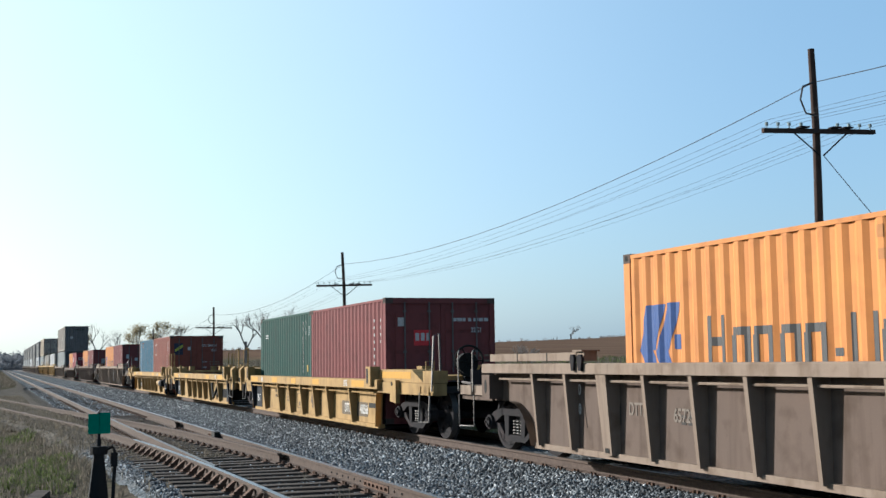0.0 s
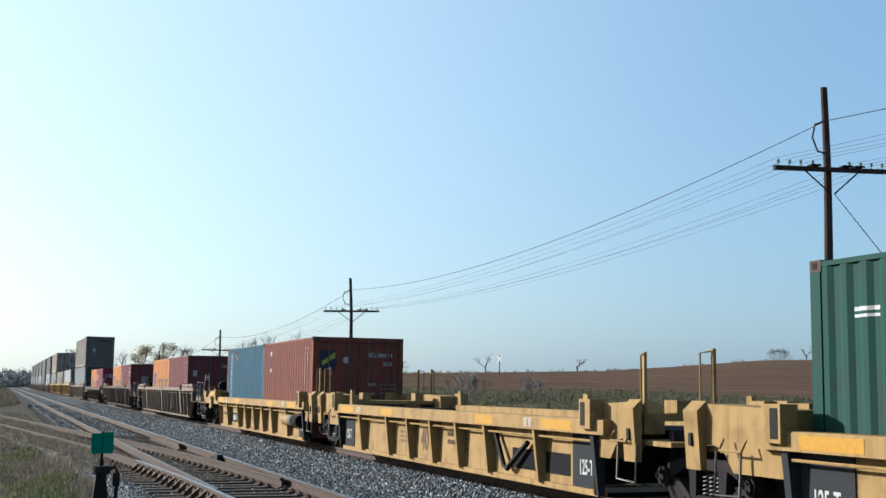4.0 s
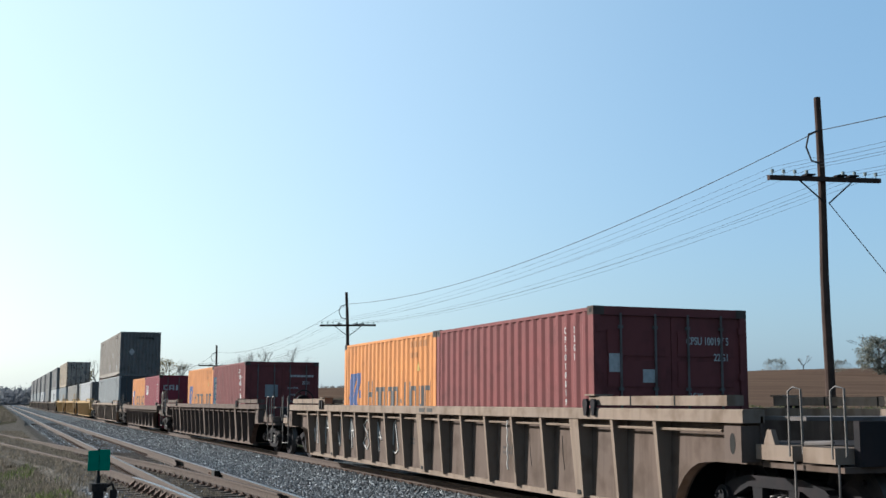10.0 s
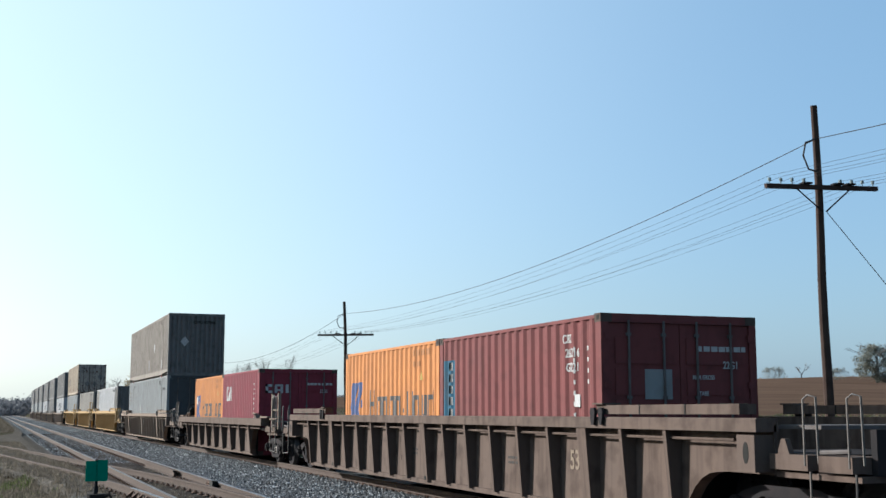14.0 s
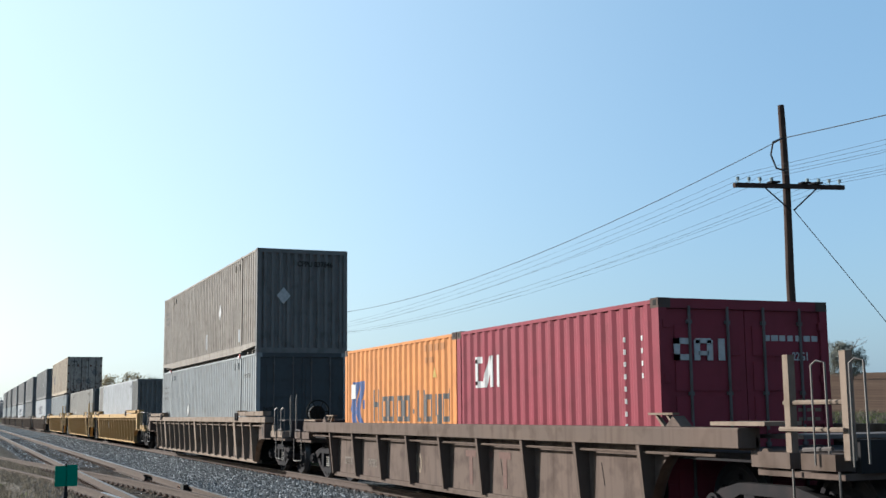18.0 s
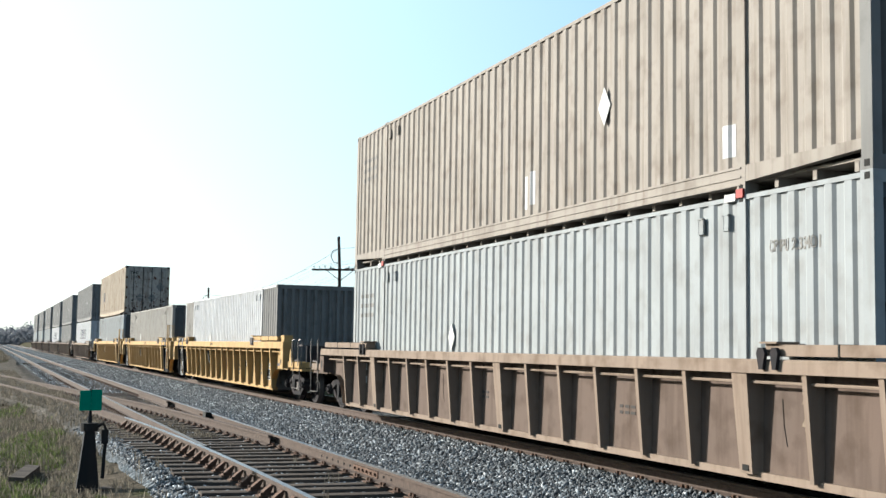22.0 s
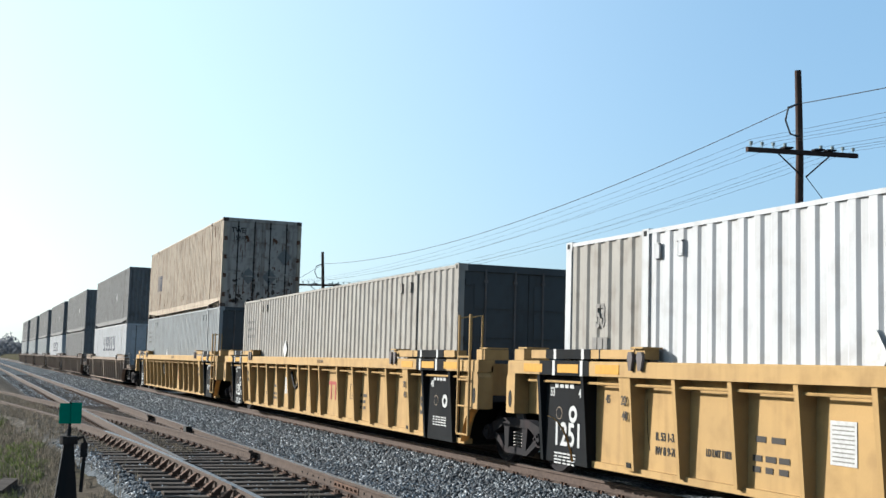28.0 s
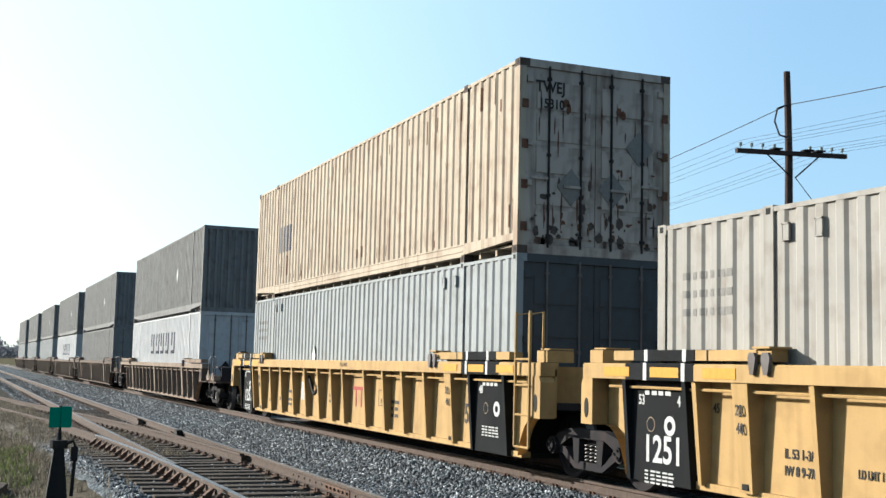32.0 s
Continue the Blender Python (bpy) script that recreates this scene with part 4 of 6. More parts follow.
    while k < L - 0.4:
        box(bm, -W + 0.2, W - 0.2, k, k + 0.09, H_ - 0.022, H_ - 0.008)
        k += 0.28
    part("roof", bm, mat, b)
    bm = B()
    box(bm, -W + 0.1, W - 0.1, -L + 0.1, L - 0.1, 0.12, 0.15)
    part("base", bm, mat, b)
    bm = B()
    for k in range(int(length / 0.6)):
        box(bm, -W + 0.1, W - 0.1, -L + 0.3 + k * 0.6, -L + 0.36 + k * 0.6, 0.02, 0.118)
    tagged(part("underframe", bm, mat, b), kind="stuff")
    for z0, z1, nm in ((0.0, 0.14, "door_sill"), (H_ - 0.12, H_ - 0.002, "door_header")):
        bm = B()
        box(bm, -W + 0.11, W - 0.11, -L + 0.002, -L + 0.1, z0, z1)
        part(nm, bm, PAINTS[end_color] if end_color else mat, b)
    part("end_sheet", once(("end", height, color, W), lambda: mesh_of("end_sheet", corrugated(-W + 0.1, W - 0.1, 0.05, H_ - 0.05), mat)), None, b, "", pose(0, L - 0.004, 0, 0, 0, -90))
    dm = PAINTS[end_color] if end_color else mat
    if doors:
        for s in (-1, 1):
            bm = B()
            box(bm, min(s * 0.006, s * (W - 0.114)), max(s * 0.006, s * (W - 0.114)), -L + 0.03, -L + 0.07, 0.145, H_ - 0.125)
            d = part("door", bm, dm, b)
            for k in range(5):   # pressed panels of the leaf
                def panel():
                    bm = B()
                    box(bm, -0.45, 0.45, -0.014, 0.0, 0.0, (H_ - 0.5) / 5 - 0.07)
                    return mesh_of("door_panel", bm, dm)
                part("door_panel", once(("panel", height, dm.name), panel), None, d, "", pose(s * 0.55, -L + 0.03, 0.25 + k * (H_ - 0.5) / 5))
            for x in (0.26, 0.80):
                bm = B()
                tube(bm, [(s * x, -L + 0.0, 0.1), (s * x, -L + 0.0, H_ - 0.09)], 0.018, 8)
                for z in (0.25, 0.85, 1.45, H_ - 0.3):
                    box(bm, s * x - 0.032, s * x + 0.032, -L - 0.012, -L + 0.03, z, z + 0.045)
                part("lock_rod", bm, GALV if color != "rusty" else IRON, d)
                bm = B()
                box(bm, s * x - 0.02, s * x + 0.30 * s, -L - 0.03, -L - 0.012, 1.0 + 0.1 * (x > 0.5), 1.04 + 0.1 * (x > 0.5))
                part("handle", bm, dm, d)
            for z in (0.35, 1.0, 1.6, H_ - 0.35):
                bm = B()
                box(bm, s * 1.08, s * 1.17, -L - 0.012, -L + 0.03, z, z + 0.09)
                part("hinge", bm, dm, d)
    else:
        part("end_sheet", once(("endf", height, color, W), lambda: mesh_of("end_sheet", pressed_end(W - 0.1, 0.13, H_ - 0.11), dm)), None, b, "", pose(0, -L + 0.006, 0, 0, 0, 90))
    b["floor"], b["face"], b["deep"] = floor_z, -W + 0.004, 0.026 if posts else DEEP
    TRAIN.append((b, u))
    return b


def diamond(b, x, y, z, r, material, front=False, slim=0.85):
    """A diamond placard on the near side, or on the front end."""
    bm = B()
    if front:
        prism(bm, [(x - r * slim, z), (x, z - r), (x + r * slim, z), (x, z + r)], "y", y - 0.006, y)
    else:
        prism(bm, [(y - r * slim, z), (y, z - r), (y + r * slim, z), (y, z + r)], "x", x - 0.006, x)
    return part("placard", bm, material, b, "diamond hazard placard")


def shipping_line_mark(b, rear, sheet=False):
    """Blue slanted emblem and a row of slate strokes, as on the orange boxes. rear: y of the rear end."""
    shapes = [(rear - 0.70, rear - 0.30, 1.37, 1.92, 0.22), (rear - 1.02, rear - 0.74, 1.37, 1.93, 0.24), (rear - 1.28, rear - 1.12, 1.375, 1.55, 0.0), (rear - 0.82, rear - 0.52, 1.08, 1.37, -0.22), (rear - 1.16, rear - 0.87, 1.08, 1.37, -0.18)]
    decal(b, BLUEINK, shapes)
    if sheet:
        bm = B()
        box(bm, -1.229, -1.221, rear - 0.74, rear - 0.46, 1.58, 1.87)
        part("sticker", bm, WHITE, b, "white paper sticker on the emblem")
    sh, y = [], rear - 1.83
    for k, wide in enumerate((1, 2, 2, 2, 2, 0, 3, 4, 2, 5, 2)):
        lo, hi = 1.13, 1.60
        if wide == 0:
            sh.append((y - 0.17, y, 1.27, 1.35, 0))
            y -= 0.27
        elif wide == 1:
            sh += [(y - 0.09, y, lo, 1.74, 0), (y - 0.37, y - 0.28, lo, 1.74, 0), (y - 0.28, y - 0.09, 1.40, 1.50, 0)]
            y -= 0.47
        elif wide == 2:
            sh += [(y - 0.10, y, lo + 0.09, hi - 0.09, 0), (y - 0.37, y - 0.27, lo, hi, 0), (y - 0.27, y - 0.03, lo, lo + 0.09, 0), (y - 0.27, y - 0.03, hi - 0.09, hi, 0)]
            y -= 0.46
        elif wide == 3:
            sh += [(y - 0.07, y, lo, 1.68, 0), (y - 0.25, y - 0.07, lo, lo + 0.07, 0)]
            y -= 0.32
        elif wide == 4:
            sh += [(y - 0.07, y, lo, 1.68, 0)]
            y -= 0.15
        elif wide == 5:
            sh += [(y - 0.10, y, lo + 0.1, hi, 0), (y - 0.32, y - 0.22, lo - 0.05, hi, 0), (y - 0.22, y - 0.10, lo - 0.05, lo + 0.12, 0)]
            y -= 0.40
    sh.append((y + 0.08, y + 0.15, 1.3, 1.68, 0))
    first = rear - 1.83
    decal(b, SLATEINK, [(first + (p - first) * 0.915, first + (q - first) * 0.915, u, v, w) for p, q, u, v, w in sh])
    decal(b, DULLORANGE, [(rear - 4.7 - k * 0.14, rear - 4.6 - k * 0.14, 2.34, 2.46, 0) for k in range(7)] + [(rear - 4.72 - k * 0.14, rear - 4.62 - k * 0.14, 2.14, 2.24, 0) for k in range(3)])
    bm = B()
    prism(bm, [(rear - 5.20, 1.88), (rear - 5.03, 1.88), (rear - 5.11, 2.06)], "x", -1.227, -1.221)
    part("warning_sticker", bm, YELLOWS, b, "yellow triangular warning sticker")


def serial(b, L, H_, material=WHITE, x0=0.25, seed=3, text=""):
    """The serial marks on a door end and down the near side, as bars, and the type code."""
    if text:
        lettering(text, 0.15, material, b, (x0 + 0.33, -L + 0.012, H_ - 0.50), FRONT, 0.72)
        lettering("M.G.W.", 0.1, material, b, (x0 + 0.12, -L + 0.012, 1.35), FRONT, 0.8)
        lettering("TARE", 0.1, material, b, (x0 + 0.12, -L + 0.012, 1.1), FRONT, 0.8)
    else:
        bars(b, material, -L - 0.001 + 0.015, x0, H_ - 0.42, 1, 0.85, 0.07, 0.06, 7, "x", seed)
    lettering("22G1", 0.14, material, b, (x0 + 0.55, -L + 0.012, H_ - 0.72), FRONT, 0.8)
    bars(b, FADED, -L + 0.014, x0 + 0.35, 1.40, 6, 0.5, 0.04, 0.07, 4, "x", seed + 1)
    if text:
        for word, y in ((text.replace(" ", ""), -L + 0.80), ("22G1", -L + 0.45)):
            lettering("\n".join(word), 0.125, material, b, (b["face"] - 0.003, round((y - 0.036) / PITCH) * PITCH + 0.036, H_ - 0.34), NEAR, 0.6)
        return
    sh = [(-L + 0.78, -L + 0.815, H_ - 0.48 - k * 0.15, H_ - 0.42 - k * 0.15, 0) for k in range(11)]
    sh += [(-L + 0.42, -L + 0.455, H_ - 0.48 - k * 0.15, H_ - 0.42 - k * 0.15, 0) for k in range(4)]
    decal(b, material, sh)

def on_div(y):
    """How far the turnout's branch lies to the left of the siding at y."""
    return 0.0 if y < 12.5 else (y - 12.5) ** 2 * 0.003 if y < 33 else 1.26 + (y - 33) * 0.123


# ---- ground ----
LINE = [(0, 0.62), (12, 0.62), (20, 0.76), (27, 0.88), (30, 1.02), (36, 1.50), (41, 1.55), (60, 1.4), (180, 0.5)]


def crest(az):
    az = max(0.0, az)
    for (a, p), (b, q) in zip(LINE, LINE[1:]):
        if a <= az <= b:
            return p + (q - p) * (az - a) / (b - a)
    return 0.5


def lift(a, b, v):
    t = min(1.0, max(0.0, (v - a) / (b - a)))
    return t * t * (3 - 2 * t)


def height(x, y):
    """Height of the bare ground under the tracks' ballast, the verges, the bank and the field."""
    n = noise.noise((x * 0.35, y * 0.35, 0.3)) * 0.07 + noise.noise((x * 0.06, y * 0.06, 3.1)) * 0.16
    if x < 6:
        q = x + on_div(y)
        z = -0.50 + 0.20 * lift(0.9, 2.0, q) - 0.2 * lift(3, 6, q) + n * (1 - lift(0.8, 2.2, q)) - 0.35 * lift(-3, -12, x)
        return z
    z = -0.68 + 1.72 * lift(11.8, 17.0, x) + n * lift(11, 13, x)
    r = math.hypot(x, y)
    if x > 17:
        z += 0.030 * min(x - 17, 12)
        up = 1.46 + 260 * math.tan(radians(crest(math.degrees(math.atan2(x, y))))) - 1.4
        z += (up * lift(30, 270, r) - up * 0.8 * lift(285, 420, r)) * lift(17, 34, x)
    return z


def ground_sheet():
    xs = [-3000, -1500, -700, -350, -180, -100, -60, -40, -28, -20, -14, -10] + [-8 + 0.5 * k for k in range(28)] + [6.5, 8, 10, 11.4] + [12 + 0.6 * k for k in range(20)]
    xs += [24.5, 26, 28, 31, 35, 40, 46, 53, 62, 72, 84, 98, 114, 132, 152, 175, 200, 230, 265, 300, 340, 400, 500, 700, 1200, 3000]
    ys = [-600, -250, -120, -60, -30, -15, -6, 0, 4] + [6 + 0.7 * k for k in range(50)] + [42, 44.5, 47, 50, 54, 58, 63, 69, 76, 84, 93, 104, 116, 130, 146, 165, 185, 210, 240, 270, 300, 340, 400, 500, 700, 1100, 2000, 4500]
    verts = [(x, y, height(x, y)) for y in ys for x in xs]
    nx = len(xs)
    faces = [(j * nx + i, j * nx + i + 1, (j + 1) * nx + i + 1, (j + 1) * nx + i) for j in range(len(ys) - 1) for i in range(nx - 1)]
    me = bpy.data.meshes.new("ground")
    me.from_pydata(verts, [], faces)
    for p in me.polygons:
        p.use_smooth = True
    m, nt, b = nodes_of("verge_and_field")
    pos = nt.nodes.new("ShaderNodeNewGeometry").outputs["Position"]
    wob = tex(nt, "ShaderNodeTexNoise", 0.25, pos, (1, 1, 1), 5)
    sep = nt.nodes.new("ShaderNodeSeparateXYZ")
    nt.links.new(pos, sep.inputs[0])

    def math_(op, p, q):
        n = nt.nodes.new("ShaderNodeMath")
        n.operation = op
        for v, i in ((p, 0), (q, 1)):
            if isinstance(v, (int, float)):
                n.inputs[i].default_value = v
            else:
                nt.links.new(v, n.inputs[i])
        return n.outputs[0]
    fine = tex(nt, "ShaderNodeTexNoise", 7.0, pos, (1, 1, 1), 8)
    mid = tex(nt, "ShaderNodeTexNoise", 0.9, pos, (1, 1, 1), 6)
    grass = ramp(nt, mid.outputs[0], [(0.25, (0.098, 0.083, 0.066)), (0.45, (0.076, 0.066, 0.051)), (0.62, (0.056, 0.060, 0.030)), (0.8, (0.086, 0.075, 0.057))])
    grass = blend(nt, 0.55, grass, ramp(nt, fine.outputs[0], [(0.3, (0.3, 0.28, 0.25)), (0.7, (1, 1, 1))]), "MULTIPLY")
    rows_ = tex(nt, "ShaderNodeTexNoise", 0.5, pos, (1.0, 0.06, 1), 5)
    soil = ramp(nt, rows_.outputs[0], [(0.3, (0.075, 0.05, 0.036)), (0.55, (0.105, 0.07, 0.05)), (0.75, (0.125, 0.088, 0.062))])
    soil = blend(nt, 0.3, soil, fine.outputs[0], "MULTIPLY")
    edge = math_("ADD", sep.outputs[0], math_("MULTIPLY", wob.outputs[0], 6.0))
    f = ramp(nt, math_("MULTIPLY", edge, 0.01), [(0.285, (0, 0, 0)), (0.305, (1, 1, 1))])
    c = blend(nt, f, grass, soil)
    nt.links.new(c, b.inputs["Base Color"])
    b.inputs["Roughness"].default_value = 1.0
    b.inputs["Specular IOR Level"].default_value = 0.0
    bump(nt, b, fine.outputs[0], 0.8, 0.08)
    me.materials.append(m)
    return tagged(new("ground", me), "grassy verge and brown ploughed field rising to a low hill", "ground", "", "structure")


ground_sheet()

# ---- ballast ----
GRAVEL, _nt, _b = nodes_of("grey_ballast")
_pos = _nt.nodes.new("ShaderNodeNewGeometry").outputs["Position"]
_v = tex(_nt, "ShaderNodeTexVoronoi", 17.0, _pos)
_n = tex(_nt, "ShaderNodeTexNoise", 1.1, _pos, (1, 1, 1), 5)
_c = ramp(_nt, _v.outputs["Color"], [(0.1, (0.034, 0.040, 0.045)), (0.5, (0.082, 0.093, 0.101)), (0.9, (0.165, 0.18, 0.19))])
_c = blend(_nt, ramp(_nt, _n.outputs[0], [(0.45, (0, 0, 0)), (0.75, (0.336, 0.336, 0.336))]), _c, (0.095, 0.078, 0.064))
_sep = _nt.nodes.new("ShaderNodeSeparateXYZ")
_nt.links.new(_pos, _sep.inputs[0])
_edge = _nt.nodes.new("ShaderNodeMath")   # dirt and weeds have overgrown the branch
_edge.operation = "ADD"
_nt.links.new(_sep.outputs[0], _edge.inputs[0])
_nt.links.new(_n.outputs[0], _edge.inputs[1])
_dirt = ramp(_nt, tex(_nt, "ShaderNodeTexNoise", 5.0, _pos, (1, 1, 1), 7).outputs[0], [(0.3, (0.055, 0.048, 0.04)), (0.5, (0.09, 0.078, 0.064)), (0.7, (0.13, 0.116, 0.096))])
_far = _nt.nodes.new("ShaderNodeMapRange")
for _i, _v2 in ((1, 19.0), (2, 27.0)):
    _far.inputs[_i].default_value = _v2
_nt.links.new(_sep.outputs[1], _far.inputs[0])
_cover = blend(_nt, _far.outputs[0], (0, 0, 0), ramp(_nt, _edge.outputs[0], [(0.0, (0.9, 0.9, 0.9)), (1.0, (0.9, 0.9, 0.9))]))
_lim = _nt.nodes.new("ShaderNodeMapRange")
for _i, _v2 in ((1, 2.5), (2, 3.1), (3, 1.0), (4, 0.0)):
    _lim.inputs[_i].default_value = _v2
_nt.links.new(_edge.outputs[0], _lim.inputs[0])
_c = blend(_nt, blend(_nt, 1.0, _cover, _lim.outputs[0], "MULTIPLY"), _c, _dirt)
_nt.links.new(_c, _b.inputs["Base Color"])
_b.inputs["Roughness"].default_value = 1.0
_b.inputs["Specular IOR Level"].default_value = 0.0
bump(_nt, _b, _v.outputs["Distance"], 1.0, 0.05)

STONE, _nt, _b = nodes_of("grey_ballast_stone")
_g = _nt.nodes.new("ShaderNodeNewGeometry")
_c = ramp(_nt, _g.outputs["Random Per Island"], [(0.0, (0.026, 0.028, 0.031)), (0.5, (0.068, 0.075, 0.081)), (0.85, (0.145, 0.157, 0.165)), (1.0, (0.42, 0.44, 0.45))])
_c = blend(_nt, 0.25, _c, tex(_nt, "ShaderNodeTexNoise", 30.0, _g.outputs["Position"], (1, 1, 1), 4).outputs[0], "MULTIPLY")
_nt.links.new(_c, _b.inputs["Base Color"])
_b.inputs["Roughness"].default_value = 0.8
_b.inputs["Specular IOR Level"].default_value = 0.2


def bed(x, y):
    """Top of the ballast."""
    if x < 2.2:
        return -0.19 + 0.10 * lift(23.0, 30.0, y) - 0.36 * lift(2.2, 1.45, min(2.2, x + on_div(min(y, 46.0))))
    if x < 4.9:
        return -0.215
    if x < 7.2:
        return -0.215 - 0.10 * math.sin((x - 4.9) / 2.3 * math.pi)
    return -0.215 + 0.05 * lift(7.2, 7.6, x) - 0.6 * lift(10.3, 11.9, x)


def ballast_bed():
    xs = [1.0, 1.25, 1.5, 1.75, 2.0, 2.2] + [2.5 + 0.3 * k for k in range(26)] + [10.3, 10.7, 11.1, 11.5, 11.9]
    ys = [-60, -20, 0] + [4 + 1.0 * k for k in range(46)] + [52, 56, 62, 70, 80, 95, 115, 140, 180, 240, 320, 420, 600]
    verts = []
    for y in ys:
        d = on_div(min(y, 46.0)) * (1 - lift(80, 100, y))
        for x in xs:
            px = x if x >= 2.2 else 2.2 - (2.2 - x) / 1.2 * ((0.8 if y < 15 else 0.35) + d) + (noise.noise((y * 0.7, x, 0)) * 0.25 if x < 1.9 else 0)
            verts.append((px, y, bed(px, y) + noise.noise((px * 1.3, y * 1.3, 5)) * 0.02))
    nx = len(xs)
    faces = [(j * nx + i, j * nx + i + 1, (j + 1) * nx + i + 1, (j + 1) * nx + i) for j in range(len(ys) - 1) for i in range(nx - 1)]
    me = bpy.data.meshes.new("ballast")
    me.from_pydata(verts, [], faces)
    me.materials.append(GRAVEL)
    return tagged(new("ballast", me), "grey crushed stone ballast under the tracks", "ballast", "", "structure")


ballast_bed()


def stones(count, y0, y1, size, seed, where, name, label):
    r = Dice(seed)
    base = np.array([(1, 0, 0), (-1, 0, 0), (0, 1, 0), (0, -1, 0), (0, 0, 1), (0, 0, -1)], float)
    tri = np.array([(0, 2, 4), (2, 1, 4), (1, 3, 4), (3, 0, 4), (2, 0, 5), (1, 2, 5), (3, 1, 5), (0, 3, 5)])
    at = []
    while len(at) < count:
        y = y0 + (y1 - y0) * r.rand() ** 1.3
        x = where(r, y)
        if x is not None:
            at.append((x, y, bed(x, y)))
    g = np.random.RandomState(seed)
    size_ = size * g.uniform(0.6, 1.35, count)
    turn = np.linalg.qr(g.randn(count, 3, 3))[0]
    shape = base[None] * g.uniform(0.55, 1.1, (count, 6, 1)) * np.array([1, 0.85, 0.7]) * size_[:, None, None]
    at = np.array(at)
    at[:, 2] += size_ * 0.25
    V = (shape @ turn + at[:, None]).reshape(-1, 3)
    T = (tri[None] + 6 * np.arange(count)[:, None, None]).reshape(-1, 3)
    me = bpy.data.meshes.new(name)
    me.vertices.add(len(V)), me.loops.add(T.size), me.polygons.add(len(T))
    me.vertices.foreach_set("co", V.astype(np.float32).ravel())
    me.loops.foreach_set("vertex_index", T.astype(np.int32).ravel())
    me.polygons.foreach_set("loop_start", np.arange(0, T.size, 3, dtype=np.int32))
    me.update(calc_edges=True)
    me.materials.append(STONE)
    return tagged(new(name, me), label, "ballast", "", "stuff")


def shoulder(r, y):
    return r.uniform(4.75, 7.75)


def crib(r, y):
    x = r.uniform(1.6 if y < 14.5 else 2.0 - on_div(y) if y < 24 else 2.3, 4.6)
    tie = ((y / 0.52) % 1.0) < 0.44
    return None if tie and 2.05 < x else x if x < 2.3 or r.rand() < (0.35 if y < 30 else 0.8) else None


stones(46000, 9.0, 46.0, 0.04, 11, shoulder, "ballast_stones", "loose angular grey ballast stones beside the rail")
stones(17000, 46.0, 110.0, 0.05, 13, shoulder, "ballast_stones", "loose angular grey ballast stones beside the rail")
stones(20000, 9.0, 40.0, 0.032, 12, crib, "ballast_stones", "loose angular grey ballast stones among the ties")
stones(12000, 40.0, 90.0, 0.05, 14, crib, "ballast_stones", "loose angular grey ballast stones among the ties")

# ---- tracks ----
RAILSIDE = plain("rusty_rail_side", (0.054, 0.039, 0.031), 0.9, 0.0, 0.5)
RAILTOP = plain("polished_rail_head", (0.2, 0.195, 0.19), 0.35, 0.85, 0.3)
DULLTOP = plain("dull_rail_head", (0.12, 0.11, 0.1), 0.5, 0.5, 0.4)
TIEWOOD, _nt, _b = nodes_of("weathered_tie_wood")
_co = _nt.nodes.new("ShaderNodeTexCoord").outputs["Object"]
_w = tex(_nt, "ShaderNodeTexNoise", 9.0, _co, (0.12, 1, 1), 6)
_r = _nt.nodes.new("ShaderNodeObjectInfo").outputs["Random"]
_c = ramp(_nt, _w.outputs[0], [(0.3, (0.036, 0.030, 0.026)), (0.6, (0.082, 0.068, 0.057)), (0.8, (0.13, 0.112, 0.097))])
_c = blend(_nt, 0.5, _c, ramp(_nt, _r, [(0, (0.5, 0.45, 0.42)), (1, (1, 1, 1))]), "MULTIPLY")
_nt.links.new(_c, _b.inputs["Base Color"])
_b.inputs["Roughness"].default_value = 0.95
_b.inputs["Specular IOR Level"].default_value = 0.05
bump(_nt, _b, _w.outputs[0], 0.6, 0.02)
RUST = plain("rusty_track_iron", (0.073, 0.042, 0.028), 0.85, 0.0, 0.6)

MAINSIDE = plain("oily_rail_side", (0.06, 0.044, 0.036), 0.9, 0.0, 0.5)
PROFILE = [(-0.036, 0.0), (0.036, 0.0), (0.037, -0.035), (0.009, -0.045), (0.008, -0.135), (0.07, -0.155), (0.07, -0.168), (-0.07, -0.168), (-0.07, -0.155), (-0.008, -0.135), (-0.009, -0.045), (-0.037, -0.035)]


def rail(track, pts, top=RAILTOP, name="rail", side=RAILSIDE):
    bm = B()
    rings = []
    for i, (x, y) in enumerate(pts):
        a, b = Vector(pts[max(0, i - 1)]), Vector(pts[min(len(pts) - 1, i + 1)])
        d = (b - a).normalized()
        nx, ny = d.y, -d.x
        rings.append([bm.verts.new((x + nx * px, y + ny * px, pz)) for px, pz in PROFILE])
    n = len(PROFILE)
    for a, b in zip(rings, rings[1:]):
        for k in range(n):
            f = bm.faces.new((a[k], a[(k + 1) % n], b[(k + 1) % n], b[k]))
            f.material_index = 1 if k == 0 else 0
    bm.faces.new(rings[0]), bm.faces.new(rings[-1][::-1])
    return part(name, bm, [side, top], track)


def setting(name, label, category):
    return tagged(new(name), label, category, "", "structure")


